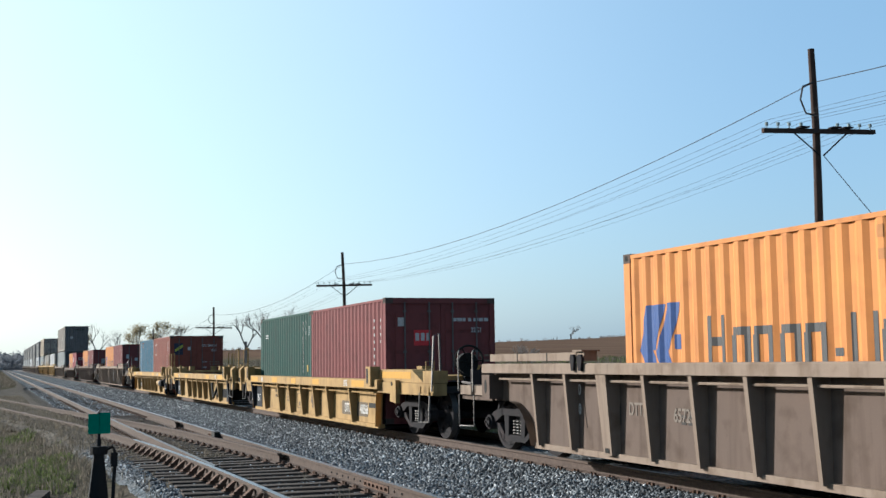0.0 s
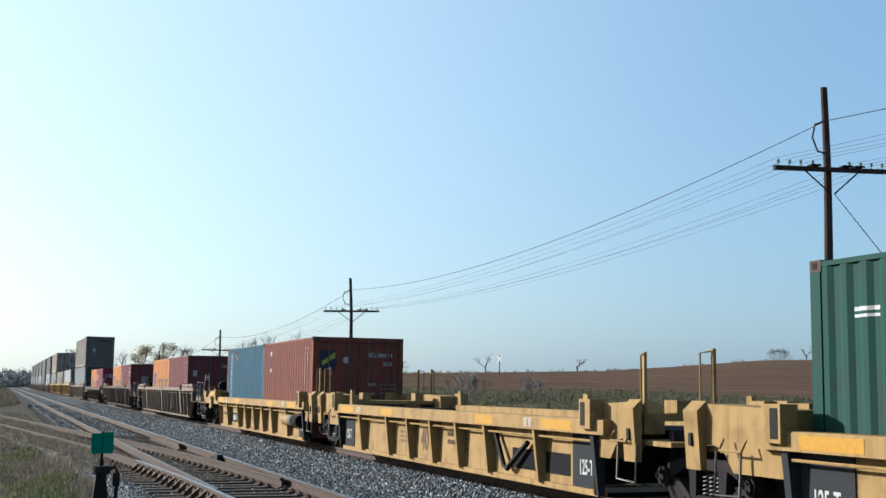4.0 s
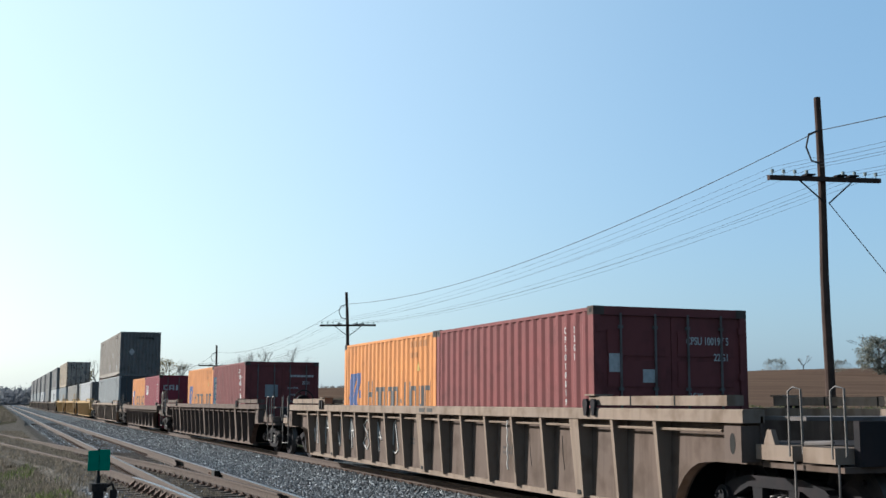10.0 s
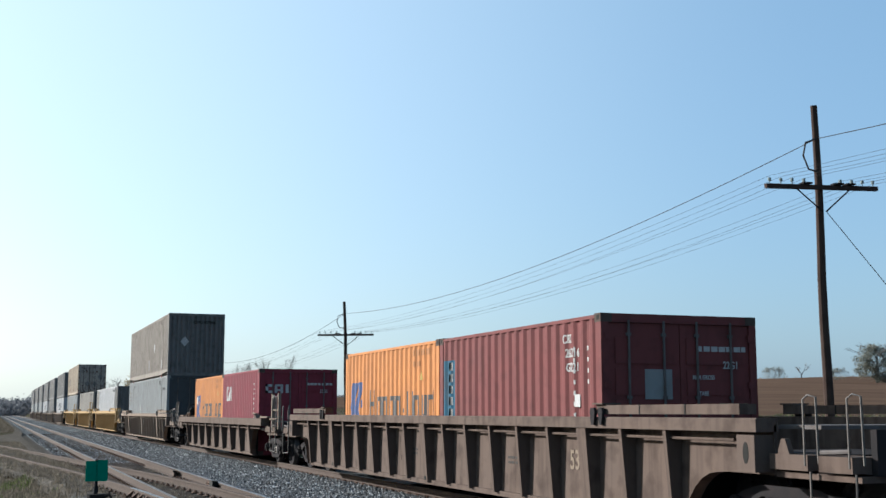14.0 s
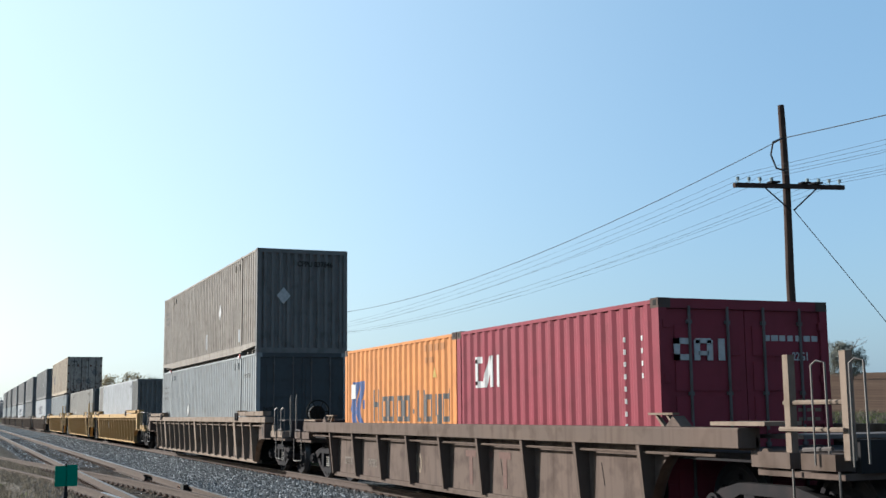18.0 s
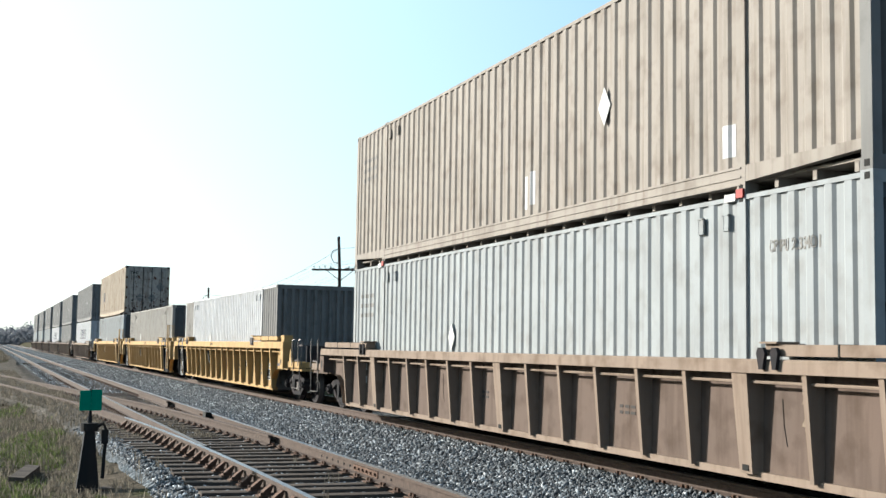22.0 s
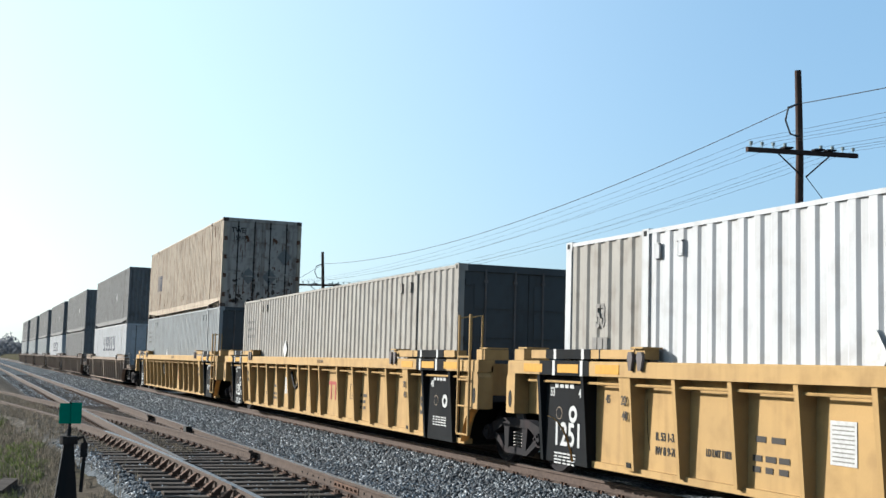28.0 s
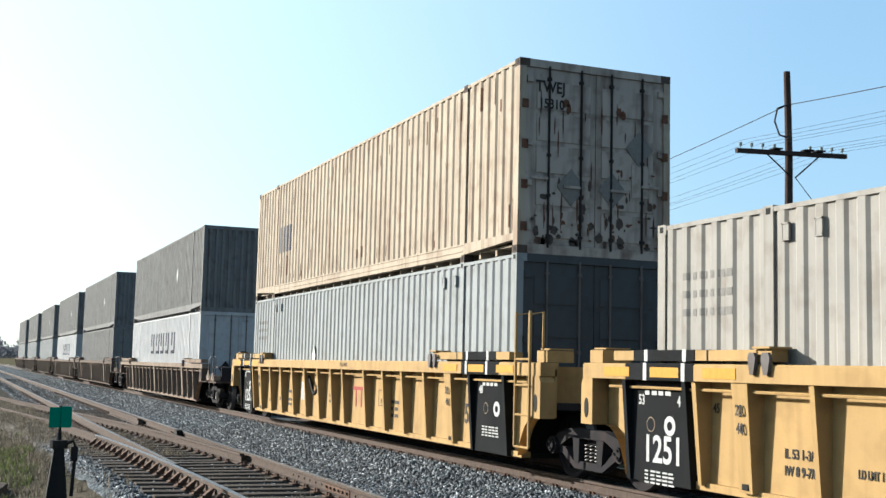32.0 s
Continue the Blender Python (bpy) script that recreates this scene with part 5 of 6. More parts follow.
siding = setting("siding_track", "siding track of rusty rails on dark wooden ties", "railway track")
mainline = setting("main_track", "main line track under the passing train", "railway track")
branch = setting("branch_track", "turnout branch that curves away from the siding", "railway track")
rail(siding, [(X1, 17.2), (X1, 33.9)], DULLTOP)
rail(siding, [(X1, 35.3), (X1, 700)], DULLTOP)
rail(siding, [(X2, -40), (X2, 700)])
rail(mainline, [(XC - 0.7525, -60), (XC - 0.7525, 800)], side=MAINSIDE)
rail(mainline, [(XC + 0.7525, -60), (XC + 0.7525, 800)], side=MAINSIDE)
ys_ = [13 + 1.0 * k for k in range(40)] + [56, 64, 80]
rail(branch, [(X1, -40)] + [(X1 - on_div(y), y) for y in ys_ if y < 25])
rail(branch, [(X1 - on_div(y), y) for y in ys_ if y >= 24], RAILSIDE)
rail(branch, [(X2 - 0.01 - on_div(y), y) for y in ys_ if not 33.6 < y < 35.2 and y > 18], RAILSIDE)
rail(siding, [(X2 - 0.12 - 0.05 * (k in (0, 6)), 30.5 + k) for k in range(7)], RAILSIDE, "check_rail")


def tie_mesh(length):
    bm = B()
    n = 6
    r = random.Random(int(length * 100))
    rings = []
    for k in range(n + 1):
        x = -length / 2 + length * k / n
        j = [r.uniform(-0.008, 0.008) for _ in range(4)]
        rings.append([bm.verts.new(p) for p in ((x, -0.112 + j[0], -0.35), (x, 0.112 + j[1], -0.35), (x, 0.110 + j[2], -0.172 + j[0] * 0.6), (x, -0.110 + j[3], -0.172 + j[1] * 0.6))])
    for a, b in zip(rings, rings[1:]):
        for k in range(4):
            bm.faces.new((a[k], a[(k + 1) % 4], b[(k + 1) % 4], b[k]))
    bm.faces.new(rings[0]), bm.faces.new(rings[-1][::-1])
    return mesh_of("tie", bm, TIEWOOD)


def brace_mesh():
    """Tie plate with a cast rail brace on the outer side and spikes."""
    bm = B()
    box(bm, -0.20, 0.17, -0.09, 0.09, -0.172, -0.160)
    prism(bm, [(-0.18, -0.160), (-0.07, -0.160), (-0.025, -0.05), (-0.05, -0.045), (-0.12, -0.10)], "y", -0.055, 0.055)
    for x in (-0.16, 0.11):
        for y in (-0.06, 0.06):
            box(bm, x - 0.014, x + 0.014, y - 0.014, y + 0.014, -0.160, -0.125)
    return mesh_of("rail_brace", bm, RUST)


def plate_mesh():
    bm = B()
    box(bm, -0.17, 0.17, -0.095, 0.095, -0.172, -0.160)
    for x in (-0.10, 0.10):
        for y in (-0.05, 0.05):
            box(bm, x - 0.018, x + 0.018, y - 0.016, y + 0.016, -0.160, -0.122)
    for x in (-0.085, 0.085):
        box(bm, x - 0.02, x + 0.02, 0.11, 0.13, -0.172, -0.145)
    return mesh_of("tie_plate", bm, RUST)


rnd = random.Random(5)
for k in range(30):
    y = -8.6 + 0.52 * k
    for track, xc in ((siding, (X1 + X2) / 2), (mainline, XC)):
        part("tie", once(("tie", 2.6), lambda: tie_mesh(2.6)), None, track, "", pose(xc + rnd.uniform(-0.05, 0.05), y, -0.004, 0, 0, rnd.uniform(-1, 1)))
        for xr in (xc - 0.7525, xc + 0.7525):
            part("tie_plate", once("plate", plate_mesh), None, track, "", pose(xr, y, 0))
y = 7.0
while y < 95:
    long_ = 12 < y < 46
    d = on_div(y)
    ln = 2.6 if not long_ else min(4.7, 2.75 + d)
    step = 0.01 * round(ln * 100 / 25) * 25
    cx = (X1 + X2) / 2 - (ln - 2.6) / 2 + rnd.uniform(-0.06, 0.06)
    part("tie", once(("tie", step), lambda step=step: tie_mesh(max(2.6, step))), None, siding, "", pose(cx, y, rnd.uniform(-0.012, 0.0), 0, 0, rnd.uniform(-1.2, 1.2)))
    if y < 60:
        part("rail_brace" if y < 24 else "tie_plate", once("brace", brace_mesh) if y < 24 else once("plate", plate_mesh), None, siding, "", pose(X1 - (d if y < 24 else 0.0), y, 0))
        part("tie_plate", once("plate", plate_mesh), None, siding, "", pose(X2, y, 0))
        if long_ and y > 15:
            part("tie_plate", once("plate", plate_mesh), None, branch, "", pose(X1 - d, y, 0))
            if y > 19:
                part("tie_plate", once("plate", plate_mesh), None, branch, "", pose(X2 - 0.01 - d, y, 0))
    y += 0.52
for k in range(70):
    y = 46.5 + k * 0.6
    if y < 70:
        part("tie", once(("tie", 2.6), lambda: tie_mesh(2.6)), None, branch, "", pose((X1 + X2) / 2 - on_div(y), y, -0.01, 0, 0, 10))
for k in range(120):
    y = 7 + k * 0.52
    part("tie", once(("tie", 2.6), lambda: tie_mesh(2.6)), None, mainline, "", pose(XC + rnd.uniform(-0.05, 0.05), y, -0.008, 0, 0, rnd.uniform(-0.8, 0.8)))
    part("tie_plate", once("plate", plate_mesh), None, mainline, "", pose(XC - 0.7525, y, 0))
# joint bars with bolts on the siding
for y in (14.2, 26.0):
    bm = B()
    for s in (-1, 1):
        box(bm, X2 + s * 0.012 - 0.008, X2 + s * 0.012 + 0.008, y - 0.5, y + 0.5, -0.13, -0.05)
        for k in range(6):
            disc(bm, (X2 + s * 0.03, y - 0.42 + k * 0.168, -0.09), "x", 0.018, 0.03, 6)
    part("joint_bar", bm, RUST, siding)
bm = B()
for k in range(12):
    disc(bm, (X2 - 0.014, 13.2 + 0.28 * k, -0.088), "x", 0.014, 0.012, 8)
part("bolt_holes", bm, BLACK, siding)
bm = B()
box(bm, X2 - 0.16, X2 - 0.04, 25.0, 25.35, -0.16, 0.03)
part("rail_block", bm, BLACK, siding)

# ---- the train ----
C0 = brown_car(7.15, BROWN, TAN, TAN, "dusty brown steel well car carrying an orange box")
number(C0, "DTTX", 0.22, 5.56, 0.76, WORN, -1.336, 0.8)
number(C0, "657299", 0.22, 4.50, 0.72, WORN, -1.336, 0.8)
C1 = yellow_forty(29.15, "yellow steel well car carrying a green and a maroon box", "125-T", "400566", -1)
C2 = yellow_forty(45.43, "empty yellow steel well car with open well", "125-T")
C3 = yellow_forty(61.17, "yellow steel well car carrying a blue and a red-brown box", "125-T", "400566", 1)
C4 = brown_car(82.98, BROWN, TAN, TAN, "brown steel well car with chalk scrawls and tan top chord")
C5 = brown_car(106.85, BROWN2, BROWN2, None, "dark brown steel well car carrying an orange and a maroon box")
number(C5, "53", 0.36, -5.62, 0.70, FADED, -1.336, 0.8)
C6 = brown_forty(128.45)
C7 = brown_car(150.18, BROWN, TAN, TAN, "dusty brown well car under a stack of two grey boxes")
C8 = yellow_long(173.86, (-9.6, 10.02), "bright yellow steel well car with a black number board", -1)
C9 = yellow_long(193.82, (10.02,), "bright yellow steel well car with black data panels")
C10 = yellow_long(213.87, (9.3,), "bright yellow steel well car under a stacked pair of boxes")
for u in (237.59, 261.19, 281.89, 303.50, 325.50, 347.89):
    brown_car(u, BROWN, TAN if u < 240 else BROWN)
# chalk scrawls on the fifth car
for y, w, strokes in ((8.38, 0.55, ((0, 0.0, 0.2, 1.0), (0.2, 1.0, 0.55, 0.05), (0.55, 0.05, 0.8, 1.0), (0.8, 1.0, 1.0, 0.0))),
                      (7.31, 0.55, ((0.5, 1.0, 0.3, 0.5), (0.3, 0.5, 0.45, 0.0), (0.5, 1.0, 1.0, 0.4), (0.1, 0.6, 1.0, 0.62))),
                      (6.20, 0.48, ((0, 1.0, 0.6, 0.1), (0.6, 0.1, 0.75, 0.0), (0.75, 0.0, 0.8, 0.95))),
                      (5.16, 0.42, ((0.1, 0.2, 0.45, 1.0), (0.45, 1.0, 1.0, 0.35), (0.05, 0.55, 1.0, 0.6), (0.45, 1.0, 0.7, 0.0))),
                      (4.08, 0.47, ((0.75, 1.0, 0.1, 0.8), (0.1, 0.8, 0.8, 0.5), (0.8, 0.5, 0.1, 0.2), (0.1, 0.2, 0.7, 0.0), (0.7, 0.0, 1.0, 0.2), (1.0, 0.2, 0.7, 0.5), (0.7, 0.5, 1.0, 0.85), (1.0, 0.85, 0.75, 1.0))),
                      (3.12, 0.36, ((0.1, 1.0, 0.6, 0.0), (0.1, 1.0, 1.0, 0.35), (0.3, 0.45, 1.0, 0.42))),
                      (2.04, 0.36, ((0.2, 0.9, 0.0, 0.05), (0.2, 0.9, 0.45, 1.0), (0.45, 1.0, 1.0, 0.1), (0.0, 0.05, 0.5, 0.0), (0.5, 0.0, 1.0, 0.1)))):
    _bm = B()
    for a, b, c, d in strokes:
        tube(_bm, [(-1.338, y - a * w, 0.48 + b * 0.63), (-1.338, y - c * w, 0.48 + d * 0.63)], 0.015, 5)
    part("chalk_scrawl", _bm, CHALK, C4)
_bm = B()
tube(_bm, [(-1.545, -4.05 + 0.03 * (k % 2), 1.2 - k * 0.09) for k in range(9)], 0.012, 5)
part("chalk_scrawl", _bm, CHALK, C4)
bars(C4, DARKINK, -1.552, -0.1, 1.365, 1, 0.85, 0.07, 0.02, 2, "y", 41)

T, S = 6.058, 0.18


def pair(uc, rear, front, rear_label, front_label, seed, text=""):
    a = shipping_box(rear_label, rear, T, 2.591, uc + 3.05, S)
    b = shipping_box(front_label, front, T, 2.591, uc - 3.05, S)
    serial(b, T / 2, 2.591, seed=seed, text=text)
    return a, b


o, _ = pair(7.1, "orange", "maroon", "orange corrugated steel shipping box with a blue emblem", "maroon corrugated steel shipping box", 1)
shipping_line_mark(o, T / 2)
g, m_ = pair(29.1, "green", "maroon", "green corrugated steel shipping box", "faded maroon corrugated steel shipping box", 2)
serial(g, T / 2, 2.591, seed=12, text="NBIU 820220 9")
decal(g, WHITE, [(-T / 2 + 0.16, -T / 2 + 0.28, 1.98 + k * 0.05, 2.0 + k * 0.05, 0) for k in range(5)] + [(T / 2 - 0.95, T / 2 - 0.6, 2.0, 2.03, 0), (T / 2 - 0.95, T / 2 - 0.6, 2.06, 2.1, 0)])
bm = B()
box(bm, -1.228, -1.221, -T / 2 + 0.3, -T / 2 + 0.4, 1.05, 1.22)
part("sticker", bm, YELLOWS, g, "small yellow sticker")
bm = B()
box(bm, -0.60, -0.22, -T / 2 + 0.006, -T / 2 + 0.014, 1.60, 1.92)
lg = part("emblem", bm, EMBLEMRED, m_, "red square emblem")
bm = B()
for k in range(3):
    box(bm, -0.57 + k * 0.12, -0.49 + k * 0.12, -T / 2 + 0.002, -T / 2 + 0.006, 1.70, 1.86)
part("marking", bm, WHITE, lg)
bm = B()
box(bm, -0.95, -0.80, -T / 2 + 0.008, -T / 2 + 0.014, 2.0, 2.18)
part("sticker", bm, WHITE, m_, "torn white paper sticker")
bl, rb = pair(61.17, "blue", "redbrown", "blue corrugated steel shipping box", "red-brown corrugated steel shipping box", 3, "FSCU 386412 4")
bm = B()
box(bm, -1.02, -0.62, -T / 2 + 0.006, -T / 2 + 0.014, 1.72, 2.25)
lg = part("emblem", bm, NAVY, rb, "dark blue square emblem")
bm = B()
for k in range(7):
    box(bm, -0.98 + k * 0.05, -0.93 + k * 0.05, -T / 2 + 0.002, -T / 2 + 0.006, 1.86 + k * 0.03, 1.98 + k * 0.035)
part("marking", bm, plain("yellow_green_marking", (0.252, 0.263, 0.045)), lg)
bm = B()
disc(bm, (-0.33, -T / 2 + 0.01, 2.0), "y", 0.085, 0.008, 16)
part("sticker", bm, WHITE, rb)
decal(rb, WHITE, [(T / 2 - 1.1, T / 2 - 0.85, 2.2, 2.32, 0), (T / 2 - 1.1, T / 2 - 0.85, 1.72, 1.82, 0)])
decal(rb, NAVY, [(T / 2 - 1.1, T / 2 - 0.85, 1.86, 2.16, 0)])
decal(bl, BRIGHTBLUE, [(T / 2 - 0.95, T / 2 - 0.55, 0.3, 2.44, 0)])
_x = bl["face"] - 0.003
decal(bl, YELLOWINK, [(T / 2 - 0.79, T / 2 - 0.66, 2.40 - k * 0.27 - 0.22, 2.40 - k * 0.27, 0) for k in range(7)], _x)
decal(bl, RUSTRUN, [(T / 2 - 1.72, T / 2 - 1.30, 2.40, 2.46, 0), (T / 2 - 2.0, T / 2 - 1.84, 2.38, 2.46, 0), (T / 2 - 1.42, T / 2 - 1.36, 2.22, 2.30, 0)])
decal(bl, DIMGREY, [(T / 2 - 1.55, T / 2 - 1.34, 2.30, 2.36, 0), (T / 2 - 1.74, T / 2 - 1.62, 2.18, 2.27, 0)])
o, m4 = pair(82.88, "orange", "maroon", "orange corrugated steel shipping box with a blue emblem", "dark maroon corrugated steel shipping box with white stickers", 4, "CPSU 100197 5")
shipping_line_mark(o, T / 2)
bm = B()
box(bm, -0.98, -0.80, -T / 2 + 0.008, -T / 2 + 0.014, 1.70, 1.95), box(bm, -0.46, -0.24, -T / 2 + 0.008, -T / 2 + 0.014, 1.56, 1.74)
part("sticker", bm, WHITE, m4)
o, m5 = pair(106.73, "orange", "maroon", "orange corrugated steel shipping box with a blue emblem", "dark maroon corrugated steel shipping box with a large sheet", 5)
shipping_line_mark(o, T / 2)
decal(m5, PAINTS["blue"], [(T / 2 - 0.70, T / 2 - 0.2, 1.1, 2.18, 0)])
decal(m5, WHITE, [(T / 2 - 0.58, T / 2 - 0.36, 1.2 + k * 0.2, 1.34 + k * 0.2, 0) for k in range(5)])
bm = B()
box(bm, -0.56, -0.14, -T / 2 + 0.008, -T / 2 + 0.014, 1.45, 1.85)
part("sticker", bm, PAINTS["grey"], m5, "large pale sheet on the door")
o, m6 = pair(128.35, "orange", "red", "orange corrugated steel shipping box with a blue emblem", "red corrugated steel shipping box with a white emblem", 6)
shipping_line_mark(o, T / 2, True)
decal(m6, WHITE, [(T / 2 - 0.98, T / 2 - 0.72, 1.66, 1.76, 0), (T / 2 - 0.98, T / 2 - 0.70, 2.04, 2.14, 0), (T / 2 - 0.82, T / 2 - 0.70, 1.70, 2.10, 0), (T / 2 - 1.12, T / 2 - 0.98, 1.66, 2.14, 0.22), (T / 2 - 1.38, T / 2 - 1.24, 1.66, 2.14, 0), (T / 2 - 1.62, T / 2 - 1.47, 1.66, 2.14, 0)])
bm = B()
for xa, xb, za, zb in ((-1.02, -0.94, 1.86, 2.12), (-1.02, -0.80, 2.05, 2.12), (-1.02, -0.80, 1.86, 1.93), (-0.74, -0.66, 1.86, 2.10), (-0.56, -0.48, 1.86, 2.10), (-0.72, -0.50, 2.06, 2.12), (-0.68, -0.54, 1.92, 1.97), (-0.40, -0.31, 1.86, 2.12)):
    box(bm, xa, xb, -T / 2 + 0.004, -T / 2 + 0.014, za, zb)
part("marking", bm, WHITE, m6)
for q, txt in enumerate(("CRX", "260216", "GB221")):
    wrapped(lettering(txt, 0.17, WHITE, m5, (m5["face"] - 0.002, -T / 2 + 1.0 - (0.12 if len(txt) > 3 else 0), 2.24 - q * 0.2), NEAR, 0.75), m5)
for q, txt in enumerate(("MAX GROSS", "TARE", "PAYLOAD", "CUBE")):
    lettering(txt, 0.085, WHITE, m5, (0.36, -T / 2 + 0.012, 1.72 - q * 0.22), FRONT, 0.75)
bm = B()
box(bm, m5["face"] - 0.008, m5["face"] - 0.002, -T / 2 + 0.62, -T / 2 + 0.78, 1.35, 1.52)
part("sticker", bm, WHITE, m5)

FT, HC, S2, PO = 16.154, 2.896, 0.25, 2.0


def long_box(uc, color, label, level=0, doors=True, door_color=None):
    return shipping_box(label, color, FT, HC, uc, S2 + level * HC, doors, PO, door_color)


def extras(b, color=WHITE, diamonds=True):
    L = FT / 2
    for e in (-1, 1):
        for k in (0.27, 0.75):
            y = e * (L - PO - k)
            bm = B()
            for ya, yb, za, zb in ((-0.055, -0.035, -0.36, -0.20), (0.035, 0.055, -0.36, -0.20), (-0.055, 0.055, -0.215, -0.195), (-0.055, 0.055, -0.375, -0.355)):
                box(bm, -1.312, -1.286, y + ya, y + yb, HC + za, HC + zb)
            pk = part("lifting_pocket", bm, b.children[0].data.materials[0], b)
            bm = B()
            box(bm, -1.309, -1.288, y - 0.033, y + 0.033, HC - 0.353, HC - 0.217)
            part("pocket_plate", bm, b.children[0].data.materials[0], pk)
    if diamonds:
        diamond(b, -1.303, L - 5.84, 1.40, 0.24, WHITE, False, 0.62)
    if color is not None:
        decal(b, DIMGREY, [(L - 0.6 - k * 0.16, L - 0.5 - k * 0.16, HC - 0.66 - r * 0.2, HC - 0.58 - r * 0.2, 0) for k in range(6) for r in range(3)])


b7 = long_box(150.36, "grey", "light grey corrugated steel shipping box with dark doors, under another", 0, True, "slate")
extras(b7)
t7 = long_box(150.36, "greytan", "grey-tan corrugated steel shipping box stacked on another", 1, False, "charcoal")
extras(t7, diamonds=False)
diamond(t7, -0.55, -FT / 2 - 0.004, 1.58, 0.235, WHITE, True)
diamond(t7, -1.303, -3.1, 1.5, 0.26, WHITE, False, 0.62)
decal(t7, PAINTS["white"], [(-FT / 2 + 2.13, -FT / 2 + 2.36, 0.42, 0.78, 0), (-0.95, -0.82, 0.45, 0.95, 0), (-0.72, -0.6, 0.4, 0.9, 0)])
bars(b7, FADED, -FT / 2 + 0.012, -1.0, 1.0, 3, 0.3, 0.05, 0.03, 2, "x", 9)
for e in (-1, 1):   # locks between the stacked boxes
    for q, mat_ in ((0.0, REDINK), (0.13, WHITE)):
        bm = B()
        box(bm, -1.325, -1.20, e * (FT / 2 - PO) - 0.06 + q, e * (FT / 2 - PO) + 0.06 + q * 1.6, -0.045 - q * 0.2, 0.05 - q * 0.3)
        part("stacking_lock", bm, mat_, t7, "red and white stacking lock")
lettering("CPPU 837846", 0.2, DARKINK, t7, (0.35, -FT / 2 - 0.002, 2.42), FRONT, 0.9)
lettering("24,000", 0.17, DARKINK, b7, (-0.92, -FT / 2 + 0.008, 1.30), FRONT, 0.8)
wrapped(lettering("CPPU 233401", 0.17, DIMGREY, b7, (b7["face"] - 0.001, -FT / 2 + 1.15, 2.24), NEAR, 0.85), b7)
b8 = long_box(173.86, "white", "white corrugated steel shipping box with a grey front end", 0, False, "charcoal")
extras(b8, None)
number(b8, "53", 0.42, FT / 2 - 0.95, 1.75, DIMGREY, -1.298, 0.6)
bars(b8, DIMGREY, -1.298, FT / 2 - 0.75, 1.62, 1, 0.42, 0.25, 0.05, 3, "y", 6)
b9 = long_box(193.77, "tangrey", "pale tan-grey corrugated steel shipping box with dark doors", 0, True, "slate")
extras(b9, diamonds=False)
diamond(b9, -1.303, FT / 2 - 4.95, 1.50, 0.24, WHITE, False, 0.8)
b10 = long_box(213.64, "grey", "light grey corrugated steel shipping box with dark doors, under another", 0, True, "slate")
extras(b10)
t10 = long_box(213.64, "rusty", "cream steel shipping box with heavy rust streaks stacked on another", 1, True, "stained")
decal(t10, NAVY, [(FT / 2 - 3.4 + k * 0.3, FT / 2 - 3.2 + k * 0.3, 1.1, 1.75, 0) for k in range(4)])
for x, z in ((-0.42, 1.02), (0.28, 1.02), (0.75, 1.7)):
    diamond(t10, x, -FT / 2 + 0.006, z, 0.28, DIMGREY, True)
lettering("TWEJ", 0.24, DARKINK, t10, (-0.78, -FT / 2 + 0.008, 2.42), FRONT, 0.85)
lettering("15310", 0.2, DARKINK, t10, (-0.76, -FT / 2 + 0.008, 2.18), FRONT, 0.85)


def splash(b, spots, material, seed, y):
    """Ragged stains with a shape of their own on a front end: (x, z, half width, half height)."""
    r = random.Random(seed)
    bm = B()
    for cx, cz, hw, hh in spots:
        n = 22
        prism(bm, [(cx + hw * math.cos(k * math.tau / n) * r.uniform(0.7, 1.15), cz + hh * math.sin(k * math.tau / n) * r.uniform(0.7, 1.15)) for k in range(n)], "y", y, y + 0.006)
    return tagged(part("stain", bm, material, b), kind="stuff")


_r = random.Random(17)


def spots(n, z_low, z_high, big):
    return [(x, z_low + (z_high - z_low) * _r.random() ** 1.6, big * _r.uniform(0.15, 1.0), big * _r.uniform(0.2, 1.3)) for x in (_r.choice((-1, 1)) * _r.uniform(0.05, 1.1) for _ in range(n))]


splash(t10, spots(45, 0.18, 1.1, 0.07), SOOT, 5, -FT / 2 + 0.010)
splash(t10, spots(30, 0.2, 1.4, 0.05), RUSTRUN, 6, -FT / 2 + 0.012)
splash(t10, [(x, z, 0.012, h) for x, z, _, h in spots(30, 0.5, 2.4, 0.2)], RUSTRUN, 7, -FT / 2 + 0.013)
splash(t10, ((-0.52, 2.28, 0.08, 0.07), (-0.47, 2.2, 0.05, 0.08), (0.40, 2.24, 0.05, 0.08), (0.47, 2.2, 0.05, 0.07)), RUSTRUN, 8, -FT / 2 + 0.014)
for z0 in (0.33, 0.95, 1.55, 2.15):
    for xh in (-1.2, 1.2):
        bm = B()
        box(bm, xh - 0.05, xh + 0.05, -FT / 2 - 0.012, -FT / 2 + 0.002, z0, z0 + 0.13)
        part("rusty_hinge", bm, RUSTRUN, t10)
rr_ = random.Random(9)
decal(t10, RUSTRUN, [(q, q + rr_.uniform(0.02, 0.05), z0, z0 + rr_.uniform(0.1, 0.5), 0) for q, z0 in ((rr_.uniform(-8, 8), rr_.choice((0.35, 0.4, 0.5, 2.2, 2.35))) for _ in range(46))])
bm = B()
box(bm, 0.62, 0.92, -FT / 2 + 0.004, -FT / 2 + 0.012, 0.95, 1.45)
part("sticker", bm, PAINTS["stained"], t10)
